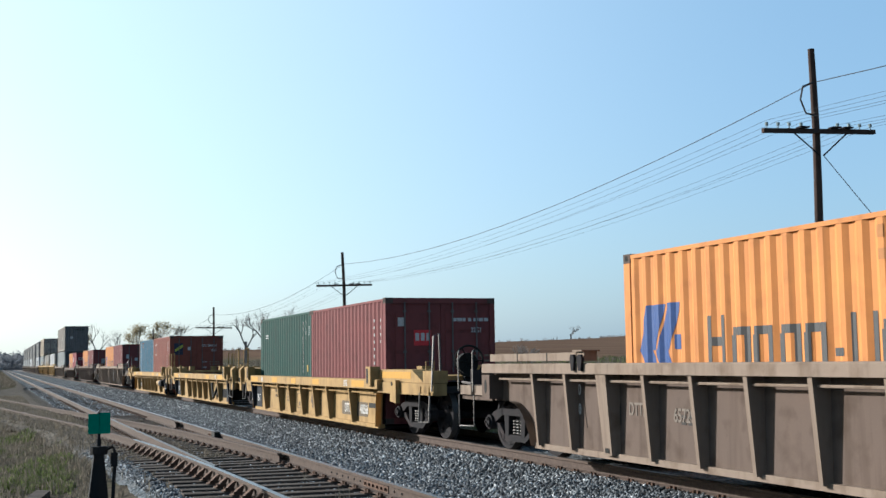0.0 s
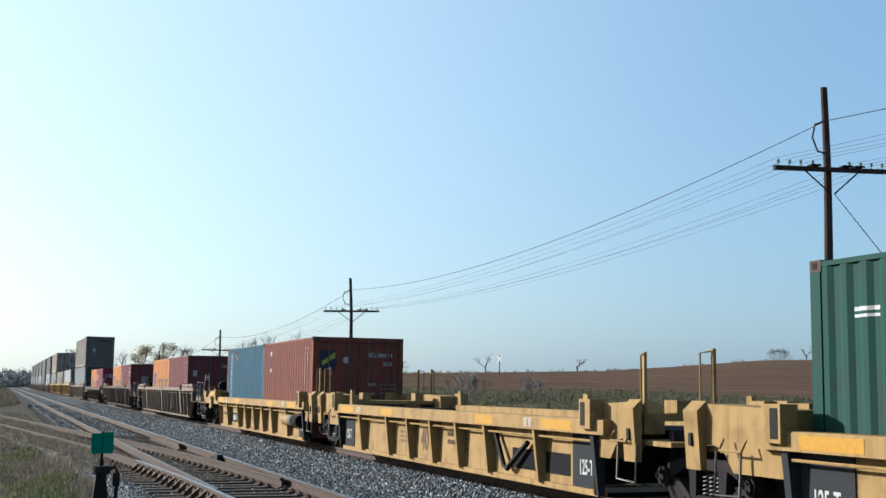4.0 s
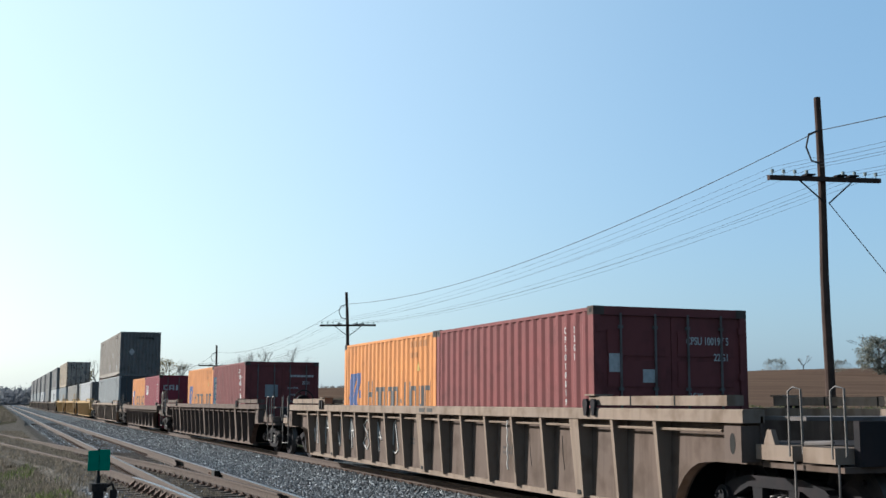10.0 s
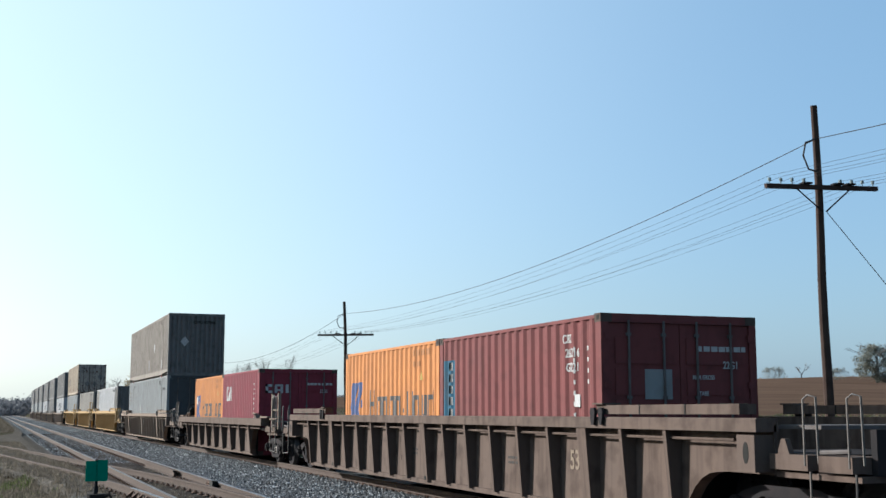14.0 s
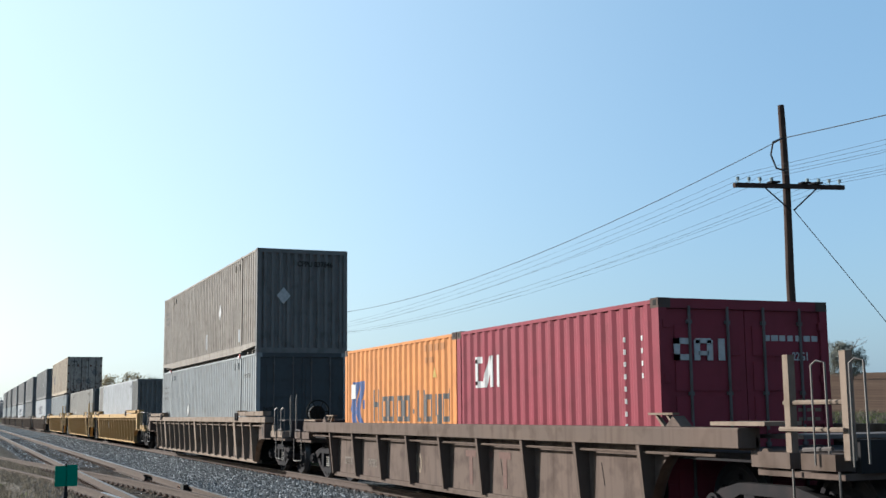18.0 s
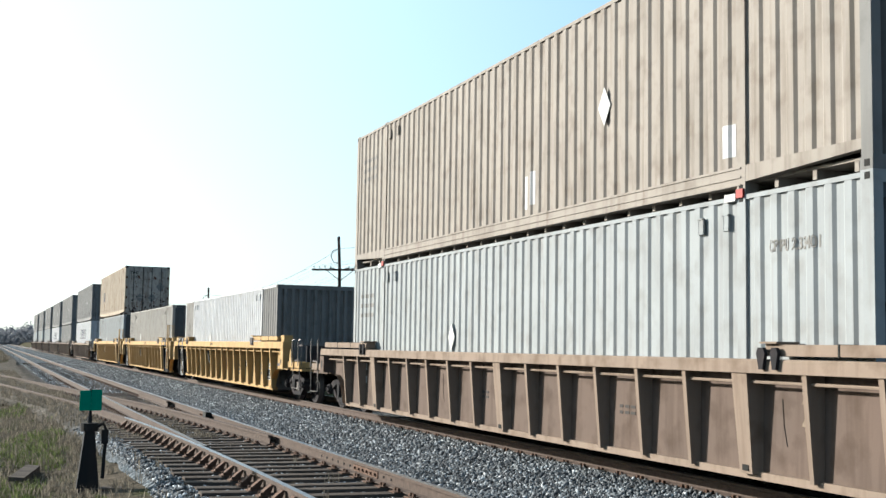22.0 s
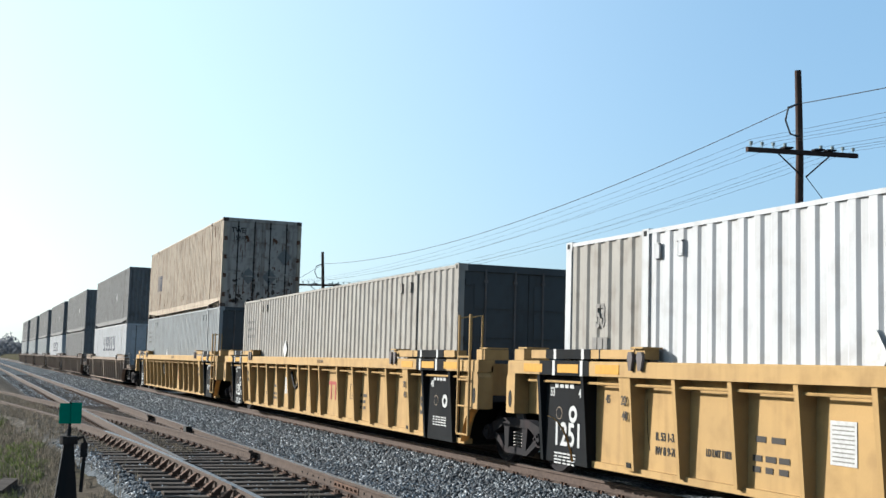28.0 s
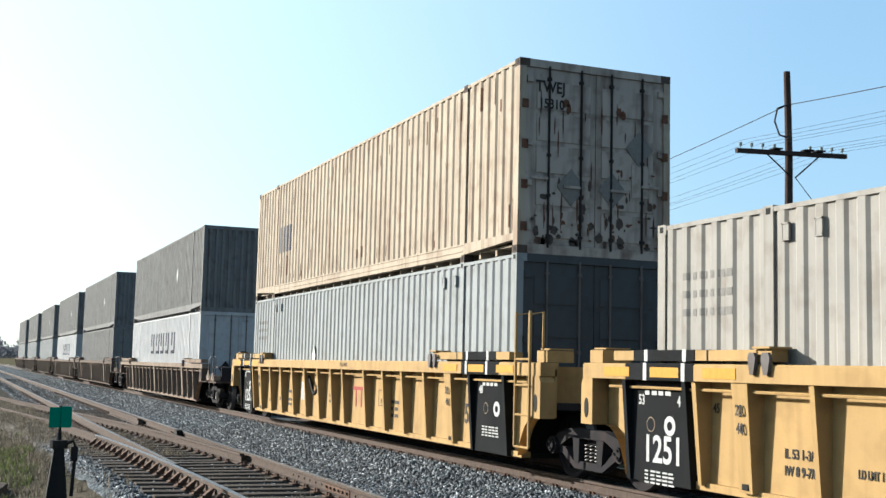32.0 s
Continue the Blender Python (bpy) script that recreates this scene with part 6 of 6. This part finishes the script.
for k, (u, low, high) in enumerate(((237.59, "white", "greygreen"), (261.19, "greygreen", "greygreen"), (281.89, "white", "greygreen"), (303.50, "grey", "greygreen"), (325.50, "grey", "greygreen"), (347.89, "grey", "greygreen"))):
    a = long_box(u, low, ("white" if low == "white" else "grey") + " corrugated steel shipping box at the bottom of a stack")
    b = long_box(u, high, "grey-green corrugated steel shipping box stacked on another", 1, False)
    diamond(b, -1.303, -3.2, 1.5, 0.26, WHITE, False, 0.62)
    if low == "white":
        decal(a, NAVY, [(1.7 - j * 1.2, 2.5 - j * 1.2, 1.5, 1.62, 0) for j in range(5)] + [(1.7 - j * 1.2, 1.98 - j * 1.2, 1.5, 2.3, 0) for j in range(5)] + [(2.25 - j * 1.2, 2.5 - j * 1.2, 1.8, 2.3, 0) for j in range(5)])
        diamond(a, -0.4, -FT / 2 + 0.006, 1.0, 0.26, IRON, True)

# ---- pole line ----
POLEWOOD = paint("creosoted_pole_wood", (0.048, 0.032, 0.026), (0.017, 0.011, 0.01), 0.5, 0.85, 0.6)
GLASS = plain("insulator_glass", (0.168, 0.202, 0.202), 0.2)
WIRE = plain("line_wire", (0.028, 0.027, 0.027), 0.7)
POLES = [(17.2, -19.0, 0.9, 8.4, 6.6, 0.0), (17.2, 21.4, 0.95, 8.39, 6.47, -0.2), (17.25, 60.2, 0.5, 7.30, 5.52, -1.7), (17.2, 100.0, -0.1, 6.25, 4.5, 0.5), (17.2, 141.0, -0.4, 5.6, 3.9, 0.0)]
PINS = [-1.42, -1.12, -0.82, -0.5, 0.5, 0.82, 1.12, 1.42]


def pole(x, y, z0, z1, za, lean):
    p = new("telegraph_pole")
    p.matrix_basis = Matrix.Translation((x, y, za)) @ pose(0, 0, 0, 0, lean, 0) @ Matrix.Translation((0, 0, z0 - za))
    tagged(p, "dark creosoted wooden pole with one crossarm", "telegraph pole", "poles beside the line")
    bm = B()
    n = 12
    pts = [(0.02 * math.sin(k * 1.3), 0, -0.6 + (z1 - z0 + 0.6) * k / 8) for k in range(9)]
    rings = [[bm.verts.new((px + (0.118 - 0.043 * k / 8) * math.cos(i * math.tau / n), (0.118 - 0.043 * k / 8) * math.sin(i * math.tau / n), pz)) for i in range(n)] for k, (px, _, pz) in enumerate(pts)]
    for a, b in zip(rings, rings[1:]):
        for i in range(n):
            bm.faces.new((a[i], a[(i + 1) % n], b[(i + 1) % n], b[i]))
    bm.faces.new(rings[-1])
    part("shaft", bm, POLEWOOD, p)
    h = za - z0
    bm = B()
    box(bm, -1.53, 1.53, -0.19, -0.10, -0.05, 0.05)
    arm = part("crossarm", bm, POLEWOOD, p, "", pose(0, 0, h, 0, -2.3 if z1 > 8.385 and z1 < 8.395 else 0.0, 0))
    for s in (-1, 1):
        bm = B()
        tube(bm, [(s * 0.72, -0.17, -0.05), (s * 0.05, -0.15, -0.55)], 0.018, 5)
        part("brace", bm, IRON, arm)
    for q in PINS:
        bm = B()
        disc(bm, (q, -0.15, 0.09), "z", 0.012, 0.08, 6)
        disc(bm, (q, -0.15, 0.15), "z", 0.038, 0.07, 8)
        part("insulator", bm, GLASS, arm)
    bm = B()
    tube(bm, [(-0.10, -0.14, h + 0.35), (-0.35, -0.14, h + 0.4), (-0.48, -0.14, h + 0.7), (-0.40, -0.14, h + 1.0), (-0.1, -0.12, h + 1.12)], 0.022, 6)
    part("cable_loop", bm, WIRE, p)
    for q in (-0.45, 0.42, 0.75):
        bm = B()
        box(bm, q - 0.12, q + 0.12, -0.24, -0.06, 0.065, 0.10)
        part("bracket", bm, IRON, arm)
    return p


for q in POLES:
    pole(*q)


def line_wire(a, b, sag, r, name, label):
    bm = B()
    n = 24
    a, b = Vector(a), Vector(b)
    tube(bm, [a.lerp(b, k / n) - Vector((0, 0, sag * 4 * (k / n) * (1 - k / n))) for k in range(n + 1)], r, 5)
    ob = part(name, bm, WIRE, None)
    return tagged(ob, label, "wire", "wires of the pole line", "structure")


for (xa, ya, _, ta, aa, _l), (xb, yb, _, tb, ab, _m) in zip(POLES, POLES[1:]):
    line_wire((xa, ya, aa + 1.15), (xb, yb, ab + 1.15), 0.85, 0.0105, "cable", "dark lashed cable hung between the poles")
    for k, q in enumerate(PINS):
        line_wire((xa + q, ya - 0.15, aa + 0.17), (xb + q, yb - 0.15, ab + 0.17), 0.55 + 0.05 * (k % 3), 0.0034, "wire", "thin bare line wire between the poles")
# stay wire of the near pole
line_wire((17.3, 21.3, 5.95), (21.7, 21.0, 1.2), 0.0, 0.010, "stay_wire", "steel stay wire that anchors a pole")
line_wire((17.3, 21.5, 5.9), (18.9, 23.4, 1.0), 0.0, 0.006, "stay_wire", "steel stay wire that anchors a pole")

# ---- switch stand ----
GREEN = plain("green_target_enamel", (0., 0.146, 0.09), 0.45, 0, 0.12)
STANDP = paint("black_switch_stand_paint", (0.011, 0.012, 0.013), (0.039, 0.028, 0.02), 0.5, 0.65, 0.2)
stand = new("switch_stand")
stand.matrix_basis = pose(1.225, 15.4, -0.345)
tagged(stand, "black switch stand with a green square target", "switch stand")
bm = B()
prism(bm, [(-0.135, 0.0), (0.135, 0.0), (0.055, 0.74), (-0.055, 0.74)], "y", -0.075, 0.075)
part("post", bm, STANDP, stand)
bm = B()
box(bm, -0.12, 0.9, -0.12, 0.12, -0.14, 0.0)
part("base_tie", bm, TIEWOOD, stand)
bm = B()
disc(bm, (0, 0, 0.75), "z", 0.11, 0.10, 14), disc(bm, (0, 0, 0.83), "z", 0.03, 0.12, 8)
part("cap", bm, STANDP, stand)
bm = B()
tube(bm, [(0.02, -0.05, 0.72), (0.16, -0.08, 0.80), (0.20, -0.08, 0.70), (0.18, -0.08, 0.40), (0.17, -0.08, 0.12)], 0.024, 6)
box(bm, 0.14, 0.22, -0.12, -0.04, 0.55, 0.72)
part("lever", bm, STANDP, stand)
bm = B()
tube(bm, [(0, 0, 0.8), (0, 0, 1.22)], 0.02, 8)
tg = part("target_mast", bm, STANDP, stand)
bm = B()
box(bm, -0.13, -0.006, -0.036, -0.024, 0.955, 1.205), box(bm, 0.006, 0.13, -0.036, -0.024, 0.955, 1.215)
box(bm, -0.135, 0.135, -0.024, -0.020, 0.96, 1.19)
part("target", bm, GREEN, tg, "green enamelled square target")


# ---- grass, weeds, bushes, trees ----
def leaf_material(name, dark, light):
    m, nt, b = nodes_of(name)
    g = nt.nodes.new("ShaderNodeNewGeometry")
    c = ramp(nt, g.outputs["Random Per Island"], [(0.0, dark), (0.6, tuple((p + q) / 2 for p, q in zip(dark, light))), (1.0, light)])
    c = blend(nt, 0.35, c, tex(nt, "ShaderNodeTexNoise", 0.8, g.outputs["Position"], (1, 1, 1), 4).outputs[0], "MULTIPLY")
    nt.links.new(c, b.inputs["Base Color"])
    b.inputs["Roughness"].default_value = 0.9
    b.inputs["Specular IOR Level"].default_value = 0.05
    thin, both = nt.nodes.new("ShaderNodeBsdfTranslucent"), nt.nodes.new("ShaderNodeMixShader")
    nt.links.new(c, thin.inputs[0])
    both.inputs[0].default_value = 0.45
    nt.links.new(b.outputs[0], both.inputs[1])
    nt.links.new(thin.outputs[0], both.inputs[2])
    nt.links.new(both.outputs[0], nt.nodes["Material Output"].inputs[0])
    return m


DRY = leaf_material("dry_grass", (0.070, 0.062, 0.050), (0.19, 0.167, 0.130))
LUSH = leaf_material("green_grass", (0.05, 0.064, 0.024), (0.125, 0.15, 0.056))
# twig colour lightened, with the haze over the distant trees in it
TWIG = leaf_material("hazy_bare_twigs", (0.17, 0.16, 0.152), (0.33, 0.315, 0.3))
# blue-grey base colour carries the distance haze of the far woods
WOODS = leaf_material("hazy_grey_woods", (0.105, 0.110, 0.122), (0.155, 0.162, 0.177))
OCHRE = leaf_material("autumn_leaves", (0.14, 0.115, 0.066), (0.27, 0.22, 0.12))
DULL = leaf_material("dull_leaves", (0.14, 0.145, 0.12), (0.26, 0.26, 0.215))


def blades(name, label, count, place, tall, material, seed, lean=0.5, width=0.008):
    r = Dice(seed)
    V, F = [], []
    n = 0
    while n < count:
        p = place(r)
        if p is None:
            continue
        x, y = p
        z = height(x, y) if x > 11 else max(height(x, y), bed(x, y) if x + on_div(y) > 1.0 else -9.0) - 0.01
        h = tall * r.uniform(0.4, 1.3)
        for _ in range(5):
            a, l = r.uniform(0, math.tau), r.uniform(0.1, lean) * h
            w = width * r.uniform(0.7, 1.6)
            bx, by = x + r.normal(0, 0.03), y + r.normal(0, 0.03)
            hh = h * r.uniform(0.6, 1.0)
            cx, cy = math.cos(a), math.sin(a)
            k = len(V)
            V += [(bx - cy * w, by + cx * w, z - 0.02), (bx + cy * w, by - cx * w, z - 0.02), (bx + cx * l * 0.4 + cy * w * 0.7, by + cy * l * 0.4 - cx * w * 0.7, z + hh * 0.6), (bx + cx * l * 0.4 - cy * w * 0.7, by + cy * l * 0.4 + cx * w * 0.7, z + hh * 0.6), (bx + cx * l, by + cy * l, z + hh)]
            F += [(k, k + 1, k + 2, k + 3), (k + 3, k + 2, k + 4)]
        n += 1
    me = bpy.data.meshes.new(name)
    me.from_pydata(V, [], F)
    me.materials.append(material)
    return tagged(new(name, me), label, "grass", "", "stuff")


def verge(r):
    y = 8 + 60 * r.rand() ** 1.7
    x = r.uniform(-6 - y * 0.05, (1.35 if y < 17 else 1.35 + 0.2 * min(3.0, y - 17)) - on_div(min(y, 46.0)))
    return (x, y)


def patch(cond):
    def f(r):
        x, y = verge(r)
        return (x, y) if noise.noise((x * 0.8, y * 0.4, 7.0)) * cond > 0.04 else None
    return f


blades("dry_grass", "dry brown grass on the verge", 26000, verge, 0.15, DRY, 21, 0.9)
blades("green_grass", "tufts of green grass on the verge", 15000, patch(1), 0.14, LUSH, 22, 0.8, 0.009)
blades("weeds", "dry weeds between the ties", 260, lambda r: (r.choice([r.uniform(1.2, 2.2), r.uniform(3.2, 4.3), r.uniform(1.0, 1.6)]), 10 + 26 * r.rand()), 0.20, DRY, 23, 0.6, 0.005)
def overgrown(r):
    y = 21 + 45 * r.rand() ** 1.3
    return (r.uniform(X1 - 0.9, X2 - 0.3) - on_div(min(y, 46.0)), y)


def far_verge(r):
    y = 62 + 220 * r.rand() ** 1.5
    return (r.uniform(-10 - y * 0.12, 1.6 - on_div(min(y, 46.0)) * (1 - lift(80, 100, y))), y)


blades("weeds", "dry weeds grown over the branch track", 3200, overgrown, 0.10, DRY, 27, 0.9, 0.008)
blades("dry_grass", "dry brown grass on the verge far down the line", 9000, far_verge, 0.35, DRY, 28, 0.9, 0.03)
blades("tall_grass", "tall dry grass on the bank beside the poles", 9000, lambda r: (12.2 + 13 * r.rand(), 10 + 110 * r.rand() ** 1.4), 0.2, DRY, 24, 0.9, 0.012)
blades("bank_grass", "green grass on the bank beside the poles", 7000, lambda r: (12.5 + 14 * r.rand(), 10 + 70 * r.rand() ** 1.3), 0.13, LUSH, 25, 0.9, 0.012)


def branchwork(bm, p, d, length, r, depth, rnd, tips):
    q = p + d * length
    r = max(r, 0.006)
    mid = (p + q) / 2 + Vector((rnd.uniform(-1, 1), rnd.uniform(-1, 1), rnd.uniform(-0.5, 0.5))) * length * 0.06
    tube(bm, [p, mid, q], r, 4 if depth < 3 else 3)
    tips.append(q)
    if depth == 0:
        return
    for _ in range(rnd.choice((2, 3, 3))):
        v = (d + Vector((rnd.uniform(-1, 1), rnd.uniform(-1, 1), rnd.uniform(-0.25, 0.75))) * 0.75).normalized()
        branchwork(bm, p + d * length * rnd.uniform(0.55, 1.0), v, length * rnd.uniform(0.6, 0.82), r * 0.52, depth - 1, rnd, tips)


def tree(az, dist, tall, wide, kind, seed, label, name="tree", trunk=0.25, z=None):
    """A small tree or bush with a branching frame and many leaf clumps; az in degrees to the right of the line."""
    rnd = random.Random(seed)
    x, y = dist * math.sin(radians(az)), dist * math.cos(radians(az))
    ob = new(name)
    ob.matrix_basis = pose(x, y, (height(x, y) if z is None else z) - 0.1)
    tagged(ob, label, name, "trees beyond the field")
    bm, tips = B(), []
    stems = 1 if trunk > 0.15 else 5
    for k in range(stems):
        d = Vector((rnd.uniform(-0.5, 0.5) * (stems > 1), rnd.uniform(-0.5, 0.5) * (stems > 1), 1)).normalized()
        branchwork(bm, Vector((rnd.uniform(-0.2, 0.2) * wide * (stems > 1), 0, 0)), d, tall * trunk if stems == 1 else tall * 0.35, tall * ((0.012 if kind == "dull" else 0.018) if stems == 1 else 0.009), 4 if kind != "bush" else 3, rnd, tips)
    top = max(t.z for t in tips)
    reach = max(0.1, max(abs(t.x) for t in tips))
    for v in bm.verts:
        v.co = Vector((v.co.x * wide / 2 / reach, v.co.y * wide / 2 / reach, v.co.z * tall / top))
    part("trunk", bm, TWIG, ob)
    V, F = [], []
    leaves = {"bare": 4, "ochre": 14, "dull": 110, "bush": 14}[kind]
    size = tall * (0.009 if kind == "bare" else 0.017 if kind == "dull" else 0.02)
    if kind in ("dull", "ochre", "bush"):
        n = len(tips) * (2 if kind == "dull" else 1)
        if kind == "dull":
            tips = []
        for _ in range(n):
            v = Vector((rnd.gauss(0, 1), rnd.gauss(0, 1), rnd.gauss(0, 1))).normalized() * rnd.uniform(0.3, 1.0) ** 0.5
            tips.append(Vector((v.x * reach, v.y * reach, top * (0.48 + 0.46 * v.z))))
    for t in tips:
        c = Vector((t.x * wide / 2 / reach, t.y * wide / 2 / reach, t.z * tall / top))
        for _ in range(leaves):
            o = c + Vector((rnd.gauss(0, 1), rnd.gauss(0, 1), rnd.gauss(0, 0.8))) * tall * 0.05
            a = Vector((rnd.gauss(0, 1), rnd.gauss(0, 1), rnd.gauss(0, 1))).normalized() * size * rnd.uniform(0.5, 1.2)
            b = a.orthogonal().normalized() * size * rnd.uniform(0.3, 0.9)
            k = len(V)
            V += [o - a, o + b, o + a, o - b]
            F.append((k, k + 1, k + 2, k + 3))
    me = bpy.data.meshes.new("crown")
    me.from_pydata(V, [], F)
    me.materials.append({"bare": TWIG, "ochre": OCHRE, "dull": DULL, "bush": DULL}[kind])
    part("crown", me, None, ob)
    return ob


tree(12.2, 105, 4.9, 4.0, "bare", 1, "bare grey tree behind the tracks")
tree(13.3, 108, 5.1, 3.6, "bare", 2, "bare grey tree behind the tracks")
tree(11.3, 112, 4.6, 3.5, "bare", 3, "bare scrubby tree behind the tracks")
tree(3.4, 235, 8.4, 6.0, "ochre", 4, "yellowing autumn tree in the distance")
tree(4.4, 225, 8.2, 6.5, "bare", 5, "bare tree in the distance")
tree(6.5, 190, 6.2, 6.0, "ochre", 6, "yellowing autumn tree in the distance")
tree(7.4, 186, 6.0, 6.0, "ochre", 7, "yellowing autumn tree in the distance")
tree(8.2, 182, 5.4, 4.5, "bare", 8, "bare tree in the distance")
tree(5.4, 205, 6.2, 4.5, "bare", 9, "bare tree in the distance")
tree(9.6, 150, 3.6, 4.0, "bare", 10, "bare scrubby tree behind the tracks")
tree(18.4, 255, 2.6, 4.2, "ochre", 11, "small round autumn tree on the field's edge")
tree(22.6, 250, 4.6, 4.6, "bare", 12, "bare round tree on the field's edge")
tree(27.0, 255, 3.2, 4.6, "bare", 13, "wind-bent bare tree on the hill")
tree(36.4, 262, 3.0, 5.6, "bush", 14, "dark bush on the crest of the hill", "bush", 0.1)
tree(37.7, 262, 3.4, 4.0, "bare", 15, "wind-bent bare tree on the hill")
tree(41.0, 150, 5.0, 5.0, "dull", 16, "leafy round tree on the field")
tree(39.3, 170, 1.9, 3.0, "bush", 18, "low bush on the field", "bush", 0.1)
tree(21.6, 42, 1.5, 1.9, "bare", 19, "bare brown bush on the bank", "bush", 0.1)
tree(17.3, 47, 1.5, 1.4, "bare", 20, "bare brown bush on the bank", "bush", 0.1)
tree(24.9, 45, 1.0, 1.4, "bare", 21, "bare brown bush on the bank", "bush", 0.1)


def scrub(name, label, count, place, size, material, seed):
    """Far woods and hedges: a mass of small clumps."""
    r = np.random.RandomState(seed)
    V, F = [], []
    for _ in range(count):
        x, y, z, k = place(r)
        for _ in range(14):
            o = np.array((x, y, z)) + r.normal(0, 1, 3) * size * k * np.array((1, 1, 0.9))
            a, b = r.normal(0, 1, 3) * size * 0.28, r.normal(0, 1, 3) * size * 0.28
            n = len(V)
            V += [tuple(o - a), tuple(o + b), tuple(o + a), tuple(o - b)]
            F.append((n, n + 1, n + 2, n + 3))
    me = bpy.data.meshes.new(name)
    me.from_pydata(V, [], F)
    me.materials.append(material)
    return tagged(new(name, me), label, "woods", "", "stuff")


def crest_place(r):
    az = radians(r.uniform(9, 44))
    d = 268 + r.uniform(-6, 10)
    x, y = d * math.sin(az), d * math.cos(az)
    k = 0.5 + 0.8 * max(0, noise.noise((math.degrees(az) * 1.2, 0, 0)))
    return x, y, height(x, y) + 0.2 * k, k


def far_place(r):
    az = radians(r.uniform(-14, 3.0))
    d = 620 + r.uniform(-40, 60)
    k = 0.7 + 0.7 * abs(noise.noise((math.degrees(az) * 1.5, 2, 0)))
    x, y = d * math.sin(az), d * math.cos(az)
    return x, y, -0.8 + r.uniform(0, 9.5) * k, k


scrub("hedge", "low dark scrub along the crest of the field", 520, crest_place, 0.45, TWIG, 31)
scrub("far_woods", "bare woods far down the line, distance haze in their grey colour", 1700, far_place, 1.7, WOODS, 32)

# fence posts on the bank, an old tie in the grass, a road sign at the far crossing
for k, (x, y) in enumerate(((13.6, 45.0), (13.7, 41.5), (13.65, 38.2), (13.7, 35.0), (13.6, 31.5), (13.65, 48.5), (13.7, 52.0), (13.6, 56.0))):
    bm = B()
    tube(bm, [(0, 0, -0.3), (0.03, 0, 0.55), (0.05, 0.02, 1.0)], 0.045, 7)
    p = part("fence_post", bm, POLEWOOD, None)
    p.matrix_basis = pose(x, y, height(x, y), 0, (-4, 3, 8, -2, 5, 0, -6, 2)[k])
    tagged(p, "weathered wooden fence post on the bank", "fence post", "fence posts on the bank")
bm = B()
for v in box(bm, -0.1, 0.1, -0.85, 0.85, 0.0, 0.13):
    v.co += Vector((0.02 * math.sin(v.co.y * 9), 0, 0))
tie = part("old_tie", bm, TIEWOOD, None)
tie.matrix_basis = pose(0.56, 18.0, height(0.56, 18.0) + 0.02, 0, 4, -8)
tagged(tie, "discarded weathered wooden tie lying in the grass", "railway tie")
sign = new("crossing_sign")
_x, _y = 165 * math.sin(radians(23.25)), 165 * math.cos(radians(23.25))
sign.matrix_basis = pose(_x, _y, height(_x, _y), 0, 0, -78)
tagged(sign, "white crossed boards of a road crossing sign", "road sign")
bm = B()
box(bm, -0.05, 0.05, 0.03, 0.11, -0.3, 2.6)
part("post", bm, IRON, sign)
for a in (45, -45):
    bm = B()
    box(bm, -0.75, 0.75, -0.012, 0.012, -0.13, 0.13)
    part("board", bm, WHITE, sign, "", pose(0, 0.012 * (a > 0), 2.1, 0, a, 0))


def motions():
    """The train rolls past at a slowly falling speed; its wheels turn."""
    for ob, u in TRAIN:
        z = ob["floor"] if "floor" in ob else 0.0
        walk(ob, [(k * 0.5, pose(XC, u - run(k * 0.5), z)) for k in range(65)])
    turns = [k * 0.1 for k in range(321)]
    for w, yy in WHEELS:
        walk(w, [(t, pose(0, yy, 0.455, math.degrees(run(t) / 0.455) % 360.0)) for t in turns])


motions()
